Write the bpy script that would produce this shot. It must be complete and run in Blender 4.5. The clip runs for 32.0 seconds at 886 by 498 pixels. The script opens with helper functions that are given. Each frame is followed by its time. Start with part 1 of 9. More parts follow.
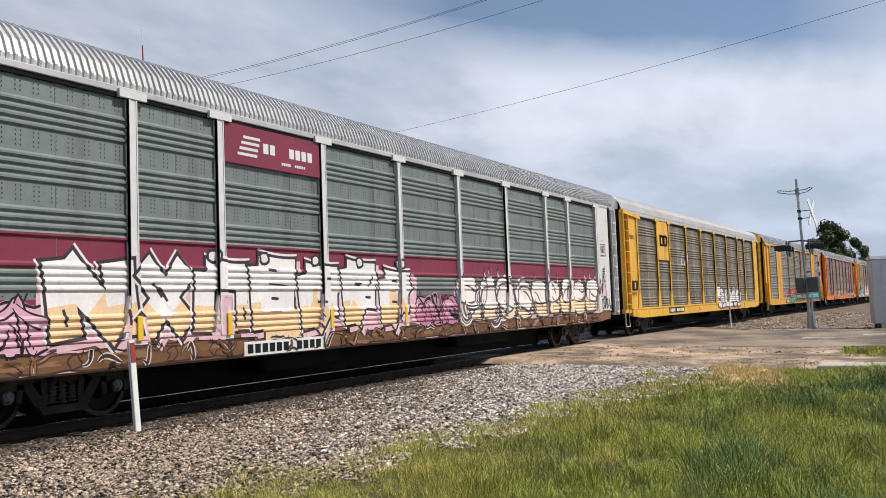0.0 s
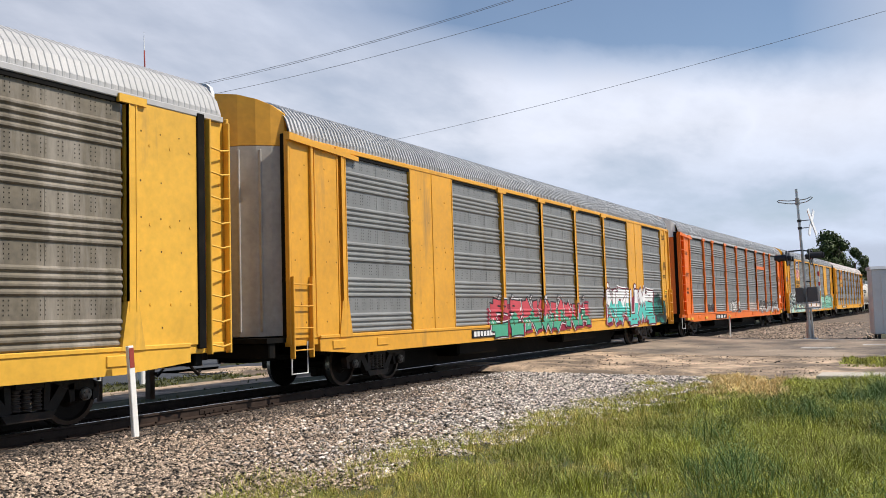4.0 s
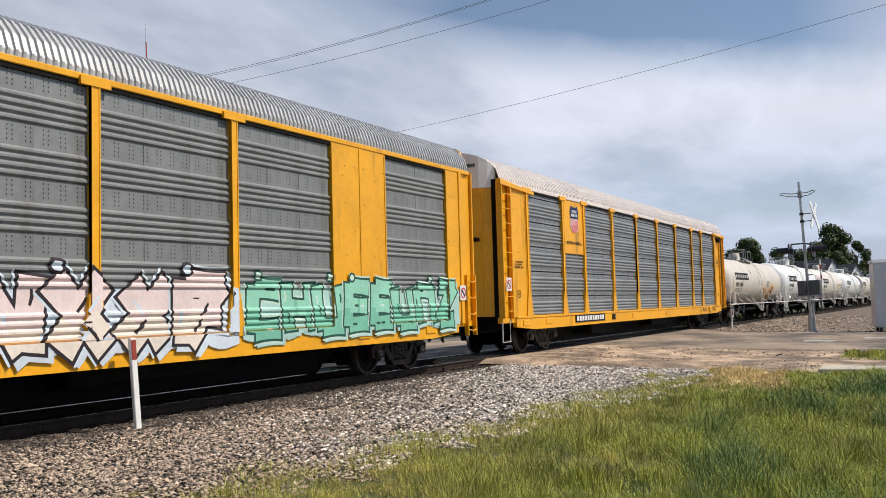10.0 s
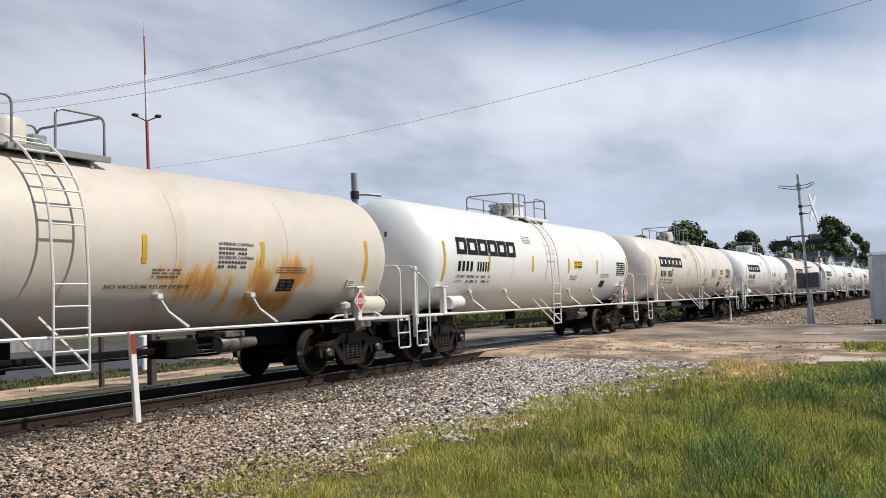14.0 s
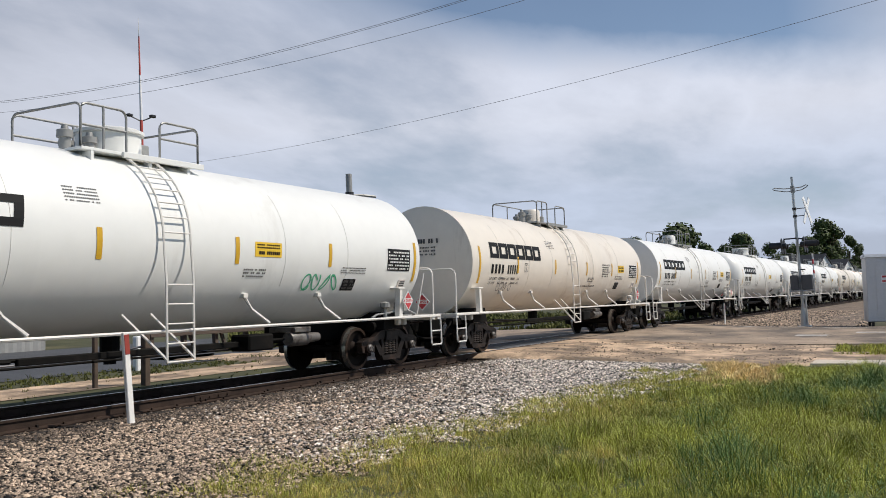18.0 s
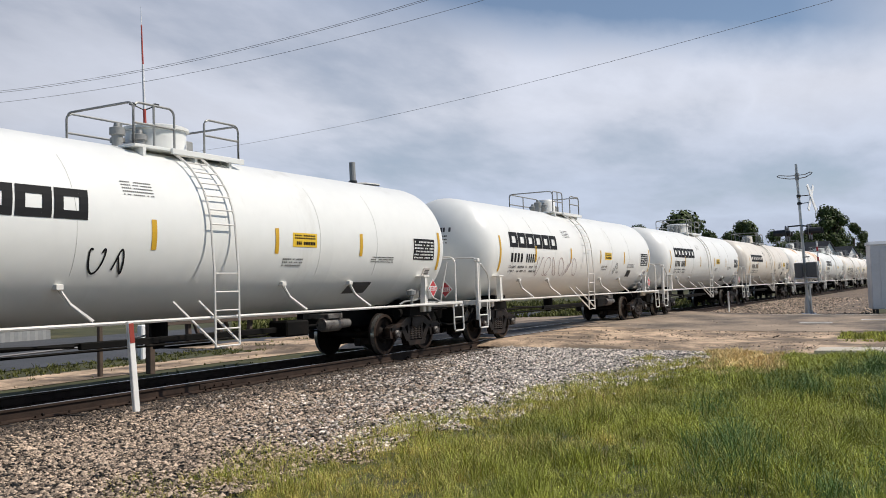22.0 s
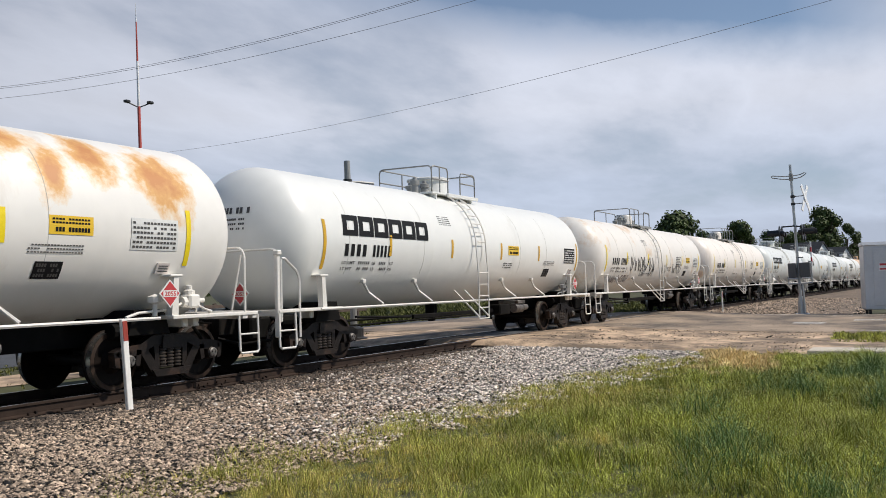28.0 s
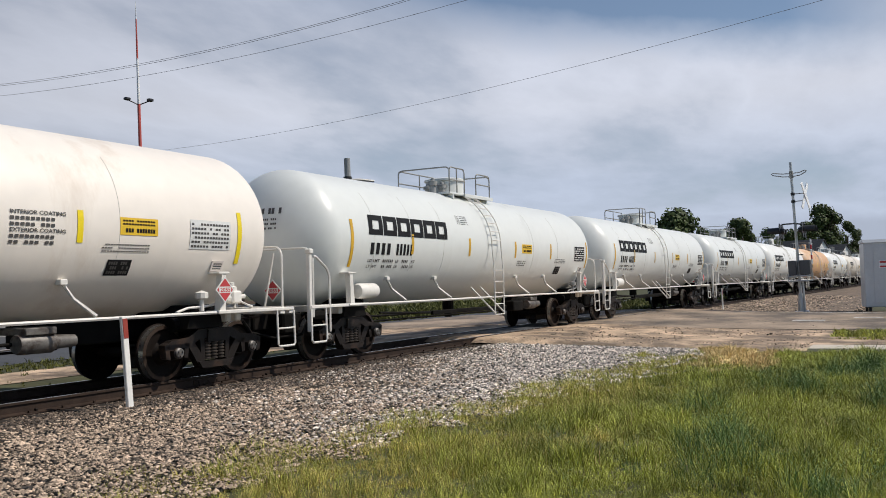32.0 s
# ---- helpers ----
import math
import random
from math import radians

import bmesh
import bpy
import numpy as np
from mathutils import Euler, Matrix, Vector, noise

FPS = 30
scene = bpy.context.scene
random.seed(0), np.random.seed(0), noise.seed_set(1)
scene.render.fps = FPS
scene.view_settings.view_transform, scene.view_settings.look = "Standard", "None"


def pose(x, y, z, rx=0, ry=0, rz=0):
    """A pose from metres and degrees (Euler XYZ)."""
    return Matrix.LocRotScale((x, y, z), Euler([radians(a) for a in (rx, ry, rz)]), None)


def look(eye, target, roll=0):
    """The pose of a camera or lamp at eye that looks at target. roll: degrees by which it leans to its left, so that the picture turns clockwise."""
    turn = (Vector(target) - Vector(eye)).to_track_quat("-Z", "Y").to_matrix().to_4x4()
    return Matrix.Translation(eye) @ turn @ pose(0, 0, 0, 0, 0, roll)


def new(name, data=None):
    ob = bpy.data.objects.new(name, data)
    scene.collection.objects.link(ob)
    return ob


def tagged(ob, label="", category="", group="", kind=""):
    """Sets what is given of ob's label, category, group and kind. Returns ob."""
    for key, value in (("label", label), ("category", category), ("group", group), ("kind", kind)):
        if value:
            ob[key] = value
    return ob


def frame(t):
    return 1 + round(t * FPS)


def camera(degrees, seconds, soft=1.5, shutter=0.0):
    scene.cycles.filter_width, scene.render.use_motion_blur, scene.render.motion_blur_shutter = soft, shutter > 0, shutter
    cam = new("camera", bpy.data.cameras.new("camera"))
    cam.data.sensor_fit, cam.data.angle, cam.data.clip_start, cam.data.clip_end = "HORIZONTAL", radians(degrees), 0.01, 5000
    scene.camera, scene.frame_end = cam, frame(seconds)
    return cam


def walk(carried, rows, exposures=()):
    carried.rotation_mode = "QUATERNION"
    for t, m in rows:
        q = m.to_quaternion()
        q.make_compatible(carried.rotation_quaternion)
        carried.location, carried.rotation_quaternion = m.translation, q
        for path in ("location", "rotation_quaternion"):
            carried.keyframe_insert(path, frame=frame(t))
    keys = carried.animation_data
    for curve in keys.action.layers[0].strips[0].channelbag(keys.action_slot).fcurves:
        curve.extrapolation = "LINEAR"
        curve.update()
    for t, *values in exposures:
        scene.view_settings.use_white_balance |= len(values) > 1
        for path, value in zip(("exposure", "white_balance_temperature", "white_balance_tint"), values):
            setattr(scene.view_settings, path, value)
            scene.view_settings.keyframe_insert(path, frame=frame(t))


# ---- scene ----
# The camera stands on the grass beside the track and is held by hand: it only turns.
# X runs along the track away from the camera, Y across it, Z up from the rail head.
EYE = Vector((0.0, -11.813, 1.44))
cam = camera(52.34, 32.0, 0.9)


def held(yaw, pitch, roll):
    yaw, pitch, roll = radians(yaw), radians(pitch), radians(roll)
    f = Vector((math.cos(yaw) * math.cos(pitch), math.sin(yaw) * math.cos(pitch), math.sin(pitch)))
    r = Vector((math.sin(yaw), -math.cos(yaw), 0))
    u = r.cross(f)
    r, u = math.cos(roll) * r + math.sin(roll) * u, math.cos(roll) * u - math.sin(roll) * r
    m = Matrix((r, u, -f)).transposed().to_4x4()
    m.translation = EYE
    return m


walk(cam, [(t, held(a, b, c)) for t, a, b, c in [
    (0, 28.631, 3.630, -2.099),
    (0.5, 28.635, 3.684, -2.079),
    (1, 28.621, 3.745, -2.052),
    (1.5, 28.582, 3.835, -1.990),
    (2, 28.562, 3.954, -1.883),
    (2.5, 28.560, 4.087, -1.770),
    (3, 28.582, 4.164, -1.730),
    (3.5, 28.612, 4.162, -1.716),
    (5.5, 28.458, 3.731, -1.668),
    (6, 28.396, 3.688, -1.658),
    (6.5, 28.326, 3.602, -1.584),
    (7, 28.316, 3.526, -1.612),
    (7.5, 28.343, 3.471, -1.659),
    (8, 28.426, 3.490, -1.734),
    (8.5, 28.519, 3.557, -1.773),
    (9, 28.611, 3.630, -1.746),
    (9.5, 28.687, 3.671, -1.699),
    (10, 28.742, 3.625, -1.612),
    (10.5, 28.787, 3.502, -1.518),
    (11, 28.803, 3.403, -1.513),
    (11.5, 28.793, 3.313, -1.489),
    (12, 28.769, 3.246, -1.465),
    (12.5, 28.746, 3.214, -1.591),
    (13, 28.723, 3.154, -1.627),
    (13.5, 28.709, 3.152, -1.733),
    (14, 28.693, 3.198, -1.762),
    (14.5, 28.658, 3.264, -1.738),
    (16.5, 28.330, 3.395, -1.752),
    (17, 28.287, 3.332, -1.686),
    (17.5, 28.291, 3.292, -1.626),
    (18, 28.350, 3.271, -1.612),
    (18.5, 28.407, 3.229, -1.629),
    (19, 28.449, 3.138, -1.726),
    (19.5, 28.502, 2.997, -1.729),
    (20, 28.552, 2.866, -1.766),
    (20.5, 28.585, 2.753, -1.782),
    (21, 28.599, 2.670, -1.707),
    (21.5, 28.605, 2.609, -1.718),
    (22, 28.606, 2.530, -1.739),
    (22.5, 28.626, 2.453, -1.759),
    (23, 28.619, 2.434, -1.820),
    (23.5, 28.549, 2.429, -1.799),
    (24, 28.415, 2.447, -1.819),
    (24.5, 28.277, 2.470, -1.799),
    (25, 28.190, 2.524, -1.734),
    (25.5, 28.143, 2.602, -1.642),
    (27.5, 28.251, 2.564, -1.513),
    (28, 28.258, 2.452, -1.519),
    (28.5, 28.255, 2.344, -1.543),
    (29, 28.273, 2.187, -1.504),
    (29.5, 28.299, 2.125, -1.547),
    (30, 28.309, 2.077, -1.554),
    (30.5, 28.291, 2.073, -1.541),
    (31, 28.260, 2.131, -1.520),
    (31.5, 28.256, 2.231, -1.582),
    (32, 28.270, 2.294, -1.520),
]], [(0, 0.12), (2, 0.18), (3.2, 0.26), (5.5, 0.22), (8, 0.16), (10, 0.1), (12, 0.16), (16, 0.0), (30.5, -0.02), (32, -0.1)])

# How far the train has come, every half second, in metres
RUN = [3.47, 9.57, 15.46, 21.76, 27.92, 34.18, 40.39, 46.17, 52.06, 58.26, 64.52, 70.96, 77.44, 83.85, 90.12, 96.35, 102.62, 108.60, 115.05, 121.44, 127.71, 133.72, 140.13, 146.47, 152.77, 159.30, 165.33, 172.17, 178.60, 184.97, 191.47, 198.08, 204.78, 211.56, 218.39, 224.70, 230.87, 237.77, 244.13, 250.61, 256.64, 263.50, 270.00, 276.26, 282.87, 289.06, 295.99, 302.46, 308.87, 315.30, 321.39, 328.09, 334.58, 340.99, 347.47, 354.16, 361.19, 367.51, 373.86, 380.07, 386.50, 393.55, 400.35, 406.95, 413.18]


def bow(x):
    """How far the track has swung aside at x: straight to the crossing, then a slight bend to the near side."""
    k = (x - 41.0) / 7.0
    return -0.024 * 7.0 * (k if k > 30 else math.log1p(math.exp(k)))


# ---------------- world, sun ----------------
SUN = Vector((0.27, -0.55, 0.73)).normalized()
world = bpy.data.worlds.new("sky")
scene.world = world
world.use_nodes = True
nt = world.node_tree
nt.nodes.clear()


def nod(tree, kind, **kw):
    n = tree.nodes.new(kind)
    for k, v in kw.items():
        if k in n.inputs:
            n.inputs[k].default_value = v
    return n


def link(tree, a, b):
    tree.links.new(a, b)


def math_node(tree, op, a, b=None):
    n = tree.nodes.new("ShaderNodeMath")
    n.operation = op
    for i, v in enumerate((a, b)):
        if v is None:
            continue
        if isinstance(v, (int, float)):
            n.inputs[i].default_value = v
        else:
            tree.links.new(v, n.inputs[i])
    return n.outputs[0]


def ramp(tree, fac, stops):
    n = tree.nodes.new("ShaderNodeValToRGB")
    el = n.color_ramp.elements
    while len(el) < len(stops):
        el.new(0.5)
    for e, (p, c) in zip(el, stops):
        e.position = p
        e.color = (*c, 1) if isinstance(c, tuple) else (c, c, c, 1)
    tree.links.new(fac, n.inputs[0])
    return n.outputs[0]


def build_sky():
    sky = nt.nodes.new("ShaderNodeTexSky")
    sky.sky_type = "NISHITA"
    sky.sun_disc = False
    sky.sun_elevation = math.asin(SUN.z)
    sky.sun_rotation = math.atan2(SUN.x, SUN.y)
    sky.air_density, sky.dust_density, sky.ozone_density = 1.0, 0.3, 2.6
    tc = nt.nodes.new("ShaderNodeTexCoord")
    sep = nt.nodes.new("ShaderNodeSeparateXYZ")
    link(nt, tc.outputs["Generated"], sep.inputs[0])
    # cloud layer seen flat overhead: divide by height over the horizon
    h = math_node(nt, "ADD", math_node(nt, "MAXIMUM", sep.outputs[2], 0.0), 0.16)
    px = math_node(nt, "DIVIDE", sep.outputs[0], h)
    py = math_node(nt, "DIVIDE", sep.outputs[1], h)
    comb = nt.nodes.new("ShaderNodeCombineXYZ")
    link(nt, px, comb.inputs[0])
    link(nt, py, comb.inputs[1])
    mp = nt.nodes.new("ShaderNodeMapping")
    mp.inputs["Location"].default_value = CLOUD_AT
    mp.inputs["Rotation"].default_value = (0, 0, radians(-32))
    mp.inputs["Scale"].default_value = (0.55, 1.0, 1.0)
    link(nt, comb.outputs[0], mp.inputs[0])
    n1 = nod(nt, "ShaderNodeTexNoise", Scale=0.62, Detail=6.0, Roughness=0.5, Distortion=0.3)
    n2 = nod(nt, "ShaderNodeTexNoise", Scale=3.2, Detail=6.0, Roughness=0.6)
    link(nt, mp.outputs[0], n1.inputs["Vector"])
    link(nt, mp.outputs[0], n2.inputs["Vector"])
    d = math_node(nt, "ADD", math_node(nt, "MULTIPLY", n1.outputs[0], 0.82), math_node(nt, "MULTIPLY", n2.outputs[0], 0.18))
    # the cloud sheet ends overhead along the track, where the blue shows
    bearing = math_node(nt, "ARCTAN2", sep.outputs[1], sep.outputs[0])
    rise = math_node(nt, "ADD", sep.outputs[2], math_node(nt, "MULTIPLY", math_node(nt, "SUBTRACT", d, 0.5), 0.22))
    rise = math_node(nt, "SUBTRACT", rise, math_node(nt, "MULTIPLY", bearing, 0.09))
    clear = math_node(nt, "MULTIPLY", ramp(nt, rise, [(0.205, 0.0), (0.262, 0.92)]), ramp(nt, math_node(nt, "MULTIPLY", bearing, 1.0), [(0.0, 0.35), (0.12, 1.0), (0.48, 1.0), (0.72, 0.12)]))
    # overhead and behind the clouds thin out to clear sky
    ahead = math_node(nt, "ADD", math_node(nt, "MULTIPLY", sep.outputs[0], 0.82), math_node(nt, "MULTIPLY", sep.outputs[1], 0.57))
    clear = math_node(nt, "MAXIMUM", clear, ramp(nt, sep.outputs[2], [(0.32, 0.0), (0.46, 0.97)]))
    clear = math_node(nt, "MAXIMUM", clear, ramp(nt, math_node(nt, "ADD", math_node(nt, "MULTIPLY", ahead, 0.5), 0.5), [(0.58, 0.95), (0.80, 0.0)]))
    cover = math_node(nt, "MULTIPLY", ramp(nt, d, [(0.33, 0.35), (0.46, 0.93), (0.56, 1.0)]), math_node(nt, "SUBTRACT", 1.0, clear))
    tone = ramp(nt, sep.outputs[2], [(0.0, (0.61, 0.69, 0.85)), (0.11, (0.65, 0.73, 0.90)), (0.19, (0.83, 0.87, 0.99)), (0.30, (0.77, 0.82, 0.96))])
    mod = ramp(nt, d, [(0.39, 0.80), (0.505, 1.03), (0.61, 0.82)])
    mixc = nt.nodes.new("ShaderNodeMix")
    mixc.data_type, mixc.blend_type = "RGBA", "MULTIPLY"
    mixc.inputs["Factor"].default_value = 1.0
    link(nt, tone, mixc.inputs["A"])
    link(nt, mod, mixc.inputs["B"])
    thick = ramp(nt, bearing, [(0.60, 1.0), (0.95, 0.83)])
    mixd = nt.nodes.new("ShaderNodeMix")
    mixd.data_type, mixd.blend_type = "RGBA", "MULTIPLY"
    mixd.inputs["Factor"].default_value = 1.0
    link(nt, mixc.outputs["Result"], mixd.inputs["A"])
    link(nt, thick, mixd.inputs["B"])
    shade = mixd.outputs["Result"]
    b1 = nod(nt, "ShaderNodeBackground", Strength=0.09)
    link(nt, sky.outputs[0], b1.inputs[0])
    b2 = nod(nt, "ShaderNodeBackground", Strength=0.87)
    link(nt, shade, b2.inputs[0])
    mix = nt.nodes.new("ShaderNodeMixShader")
    link(nt, cover, mix.inputs[0])
    link(nt, b1.outputs[0], mix.inputs[1])
    link(nt, b2.outputs[0], mix.inputs[2])
    out = nt.nodes.new("ShaderNodeOutputWorld")
    link(nt, mix.outputs[0], out.inputs[0])


CLOUD_AT = (1.7, 0.4, 0.0)
build_sky()
sun = new("sun", bpy.data.lights.new("sun", "SUN"))
sun.data.energy, sun.data.angle, sun.data.color = 4.1, radians(0.6), (1.0, 0.93, 0.83)
sun.matrix_world = look(SUN * 200, (0, 0, 0))


# ---------------- materials ----------------
def mat(name, col, rough=0.5, metal=0.0, var=0.12, scale=2.0, bump=0.0, bscale=60.0, dirt=None, amount=0.0, dscale=1.2,
        streak=0.0, rand=0.0, island=0.0, spec=0.5, drawn=None):
    m = bpy.data.materials.new(name)
    m.use_nodes = True
    t = m.node_tree
    b = t.nodes["Principled BSDF"]
    tc = t.nodes.new("ShaderNodeTexCoord")
    place = tc.outputs["Object"]
    if drawn:
        dr = t.nodes.new("ShaderNodeMapping")
        dr.inputs["Scale"].default_value = drawn
        link(t, place, dr.inputs[0])
        place = dr.outputs[0]
    n1 = nod(t, "ShaderNodeTexNoise", Scale=scale, Detail=5.0, Roughness=0.6)
    link(t, place, n1.inputs["Vector"])
    n2 = nod(t, "ShaderNodeTexNoise", Scale=scale * 11, Detail=3.0)
    link(t, tc.outputs["Object"], n2.inputs["Vector"])
    f = math_node(t, "ADD", math_node(t, "MULTIPLY", n1.outputs[0], 0.65), math_node(t, "MULTIPLY", n2.outputs[0], 0.35))
    lo = tuple(max(0.0, c * (1 - 2.4 * var)) for c in col)
    hi = tuple(min(1.0, c * (1 + 2.4 * var)) for c in col)
    c = ramp(t, f, [(0.25, lo), (0.75, hi)])
    if rand or island:
        if rand:
            r = t.nodes.new("ShaderNodeObjectInfo").outputs["Random"]
        else:
            r = t.nodes.new("ShaderNodeNewGeometry").outputs["Random Per Island"]
        k = rand or island
        hs = t.nodes.new("ShaderNodeHueSaturation")
        link(t, math_node(t, "ADD", math_node(t, "MULTIPLY", r, 2 * k), 1 - k), hs.inputs["Value"])
        link(t, c, hs.inputs["Color"])
        c = hs.outputs[0]
    if dirt:
        mp = t.nodes.new("ShaderNodeMapping")
        mp.inputs["Scale"].default_value = (1, 1, 0.16) if streak else (1, 1, 1)
        link(t, place, mp.inputs[0])
        n3 = nod(t, "ShaderNodeTexNoise", Scale=dscale, Detail=7.0, Roughness=0.66)
        link(t, mp.outputs[0], n3.inputs["Vector"])
        lo_d = 0.72 - amount * 0.5
        fd = ramp(t, n3.outputs[0], [(lo_d, 0.0), (min(1.0, lo_d + 0.16), 0.85)])
        mx = t.nodes.new("ShaderNodeMix")
        mx.data_type = "RGBA"
        link(t, fd, mx.inputs["Factor"])
        link(t, c, mx.inputs["A"])
        mx.inputs["B"].default_value = (*dirt, 1)
        c = mx.outputs["Result"]
    link(t, c, b.inputs["Base Color"])
    rr = math_node(t, "ADD", math_node(t, "MULTIPLY", n2.outputs[0], 0.24), rough - 0.12)
    link(t, rr, b.inputs["Roughness"])
    b.inputs["Metallic"].default_value = metal
    b.inputs["Specular IOR Level"].default_value = spec
    if bump:
        n4 = nod(t, "ShaderNodeTexNoise", Scale=bscale, Detail=4.0)
        link(t, tc.outputs["Object"], n4.inputs["Vector"])
        bp = nod(t, "ShaderNodeBump", Strength=bump, Distance=0.02)
        link(t, n4.outputs[0], bp.inputs["Height"])
        link(t, bp.outputs[0], b.inputs["Normal"])
    return m


def rusted(m, spots, run=(2.2, 1.0, 0.55), wild=2.6, deep=0.9):
    """Adds rust that bled through the paint in some places of the shell: (along, height, half length, half height)."""
    t = m.node_tree
    sock = t.nodes["Principled BSDF"].inputs["Base Color"]
    old = sock.links[0].from_socket
    tc = t.nodes.new("ShaderNodeTexCoord")
    sep = t.nodes.new("ShaderNodeSeparateXYZ")
    link(t, tc.outputs["Object"], sep.inputs[0])
    mp = t.nodes.new("ShaderNodeMapping")
    mp.inputs["Scale"].default_value = run
    link(t, tc.outputs["Object"], mp.inputs[0])
    n = nod(t, "ShaderNodeTexNoise", Scale=1.6, Detail=7.0, Roughness=0.65)
    link(t, mp.outputs[0], n.inputs["Vector"])
    best = None
    for cx, cz, rx, rz in spots:
        dx = math_node(t, "DIVIDE", math_node(t, "SUBTRACT", sep.outputs[0], cx), rx)
        dz = math_node(t, "DIVIDE", math_node(t, "SUBTRACT", sep.outputs[2], cz), rz)
        d = math_node(t, "SQRT", math_node(t, "ADD", math_node(t, "MULTIPLY", dx, dx), math_node(t, "MULTIPLY", dz, dz)))
        k = math_node(t, "SUBTRACT", 1.0, d)
        best = k if best is None else math_node(t, "MAXIMUM", best, k)
    f = math_node(t, "ADD", best, math_node(t, "MULTIPLY", math_node(t, "SUBTRACT", n.outputs[0], 0.5), wild))
    mx = t.nodes.new("ShaderNodeMix")
    mx.data_type = "RGBA"
    link(t, ramp(t, f, [(0.08, 0.0), (0.55, deep)]), mx.inputs["Factor"])
    link(t, old, mx.inputs["A"])
    link(t, ramp(t, f, [(0.2, (0.78, 0.46, 0.12)), (0.9, (0.52, 0.19, 0.022))]), mx.inputs["B"])
    link(t, mx.outputs["Result"], sock)


RUST = (0.16, 0.075, 0.04)
GRIME = (0.11, 0.09, 0.075)
M = {}
M["galv"] = mat("galvanised_steel", (0.238, 0.24, 0.235), 0.5, 0.3, 0.10, 1.2, 0.05, 30, GRIME, 0.25, 0.9, 1)
M["galv_brown"] = mat("weathered_galvanised_steel", (0.155, 0.130, 0.094), 0.6, 0.1, 0.24, 1.0, 0.05, 30, (0.33, 0.29, 0.24), 0.46, 1.6, 1)
M["galv_dark"] = mat("dull_galvanised_steel", (0.185, 0.212, 0.203), 0.55, 0.2, 0.10, 1.3, 0.05, 30, GRIME, 0.3, 0.9, 1)
M["galv_blue"] = mat("clean_galvanised_steel", (0.27, 0.28, 0.288), 0.42, 0.25, 0.10, 1.2, 0.05, 30, GRIME, 0.15, 0.9, 1)
M["roof_grey"] = mat("ribbed_roof_steel", (0.49, 0.485, 0.48), 0.5, 0.3, 0.1, 0.8, 0, 1, GRIME, 0.15, 0.5)
M["roof_pale"] = mat("pale_roof_steel", (0.46, 0.45, 0.445), 0.55, 0.1, 0.08, 0.8, 0, 1, GRIME, 0.12, 0.5)
# near-black track bed: the deep shade under the train is put into its colour
M["bed"] = mat("shade_darkened_track_bed", (0.012, 0.0095, 0.008), 0.9, 0, 0.3, 5, 0.6, 26, (0.03, 0.022, 0.018), 0.4, 0.6, spec=0.2)
M["roof_white"] = mat("white_roof_paint", (0.72, 0.65, 0.61), 0.6, 0, 0.06, 0.8, 0, 1, (0.5, 0.44, 0.4), 0.2, 0.6)
M["yellow"] = mat("yellow_car_paint", (0.86, 0.385, 0.006), 0.45, 0, 0.09, 0.8, 0.03, 14, (0.26, 0.11, 0.02), 0.27, 1.1, 1)
M["yellow_pale"] = mat("faded_yellow_paint", (0.70, 0.335, 0.028), 0.5, 0, 0.09, 0.8, 0.02, 20, (0.25, 0.15, 0.06), 0.24, 1.1, 1)
M["yellow_cn"] = mat("dusty_yellow_paint", (0.74, 0.405, 0.042), 0.5, 0, 0.1, 0.8, 0.02, 20, (0.24, 0.15, 0.07), 0.25, 1.1, 1)
M["orange"] = mat("orange_car_paint", (0.79, 0.158, 0.004), 0.45, 0, 0.08, 0.8, 0.02, 20, (0.22, 0.07, 0.03), 0.2, 1.1, 1)
M["maroon"] = mat("maroon_paint", (0.21, 0.024, 0.05), 0.5, 0, 0.1, 1.0, 0.02, 20, (0.09, 0.05, 0.05), 0.15)
M["ash_white"] = mat("chalky_white_paint", (0.66, 0.65, 0.63), 0.55, 0, 0.06, 0.9, 0, 1, (0.33, 0.28, 0.24), 0.18, 1.2, 1)
# whiter copy of the roof white: sunlight on the end caps put into colour
M["cap_white"] = mat("white_sunlit_cap_paint", (0.86, 0.85, 0.83), 0.5, 0, 0.05, 0.9, 0, 1, (0.5, 0.46, 0.42), 0.14, 1.2, 1)
M["end_grey"] = mat("scuffed_grey_end_paint", (0.36, 0.33, 0.30), 0.55, 0.1, 0.14, 0.9, 0.05, 20, (0.16, 0.13, 0.11), 0.3, 1.0, 1)
M["brown_paint"] = mat("brown_primer", (0.17, 0.085, 0.04), 0.6, 0, 0.15, 1.0, 0.02, 20, (0.08, 0.05, 0.04), 0.25)
M["black"] = mat("black_steel", (0.007, 0.0065, 0.006), 0.7, 0, 0.25, 2.0, 0.05, 30, (0.02, 0.015, 0.012), 0.3, 2, spec=0.1)
M["truck"] = mat("grimy_cast_steel", (0.014, 0.0095, 0.0075), 0.55, 0.1, 0.35, 3.0, 0.3, 45, (0.062, 0.034, 0.022), 0.32, 3, spec=0.3)
M["spring"] = mat("worn_spring_steel", (0.05, 0.039, 0.032), 0.5, 0.2, 0.25, 4.0, 0.1, 45, (0.03, 0.022, 0.018), 0.3, 4, spec=0.4)
M["bearing"] = mat("grey_bearing_cap", (0.16, 0.15, 0.14), 0.5, 0.3, 0.2, 6.0, 0.1, 45, (0.05, 0.035, 0.03), 0.45, 5, spec=0.4)
M["rim"] = mat("rubbed_wheel_rim", (0.06, 0.04, 0.03), 0.42, 0.5, 0.2, 3.0, 0.05, 40, (0.05, 0.032, 0.024), 0.36, 3, spec=0.4)
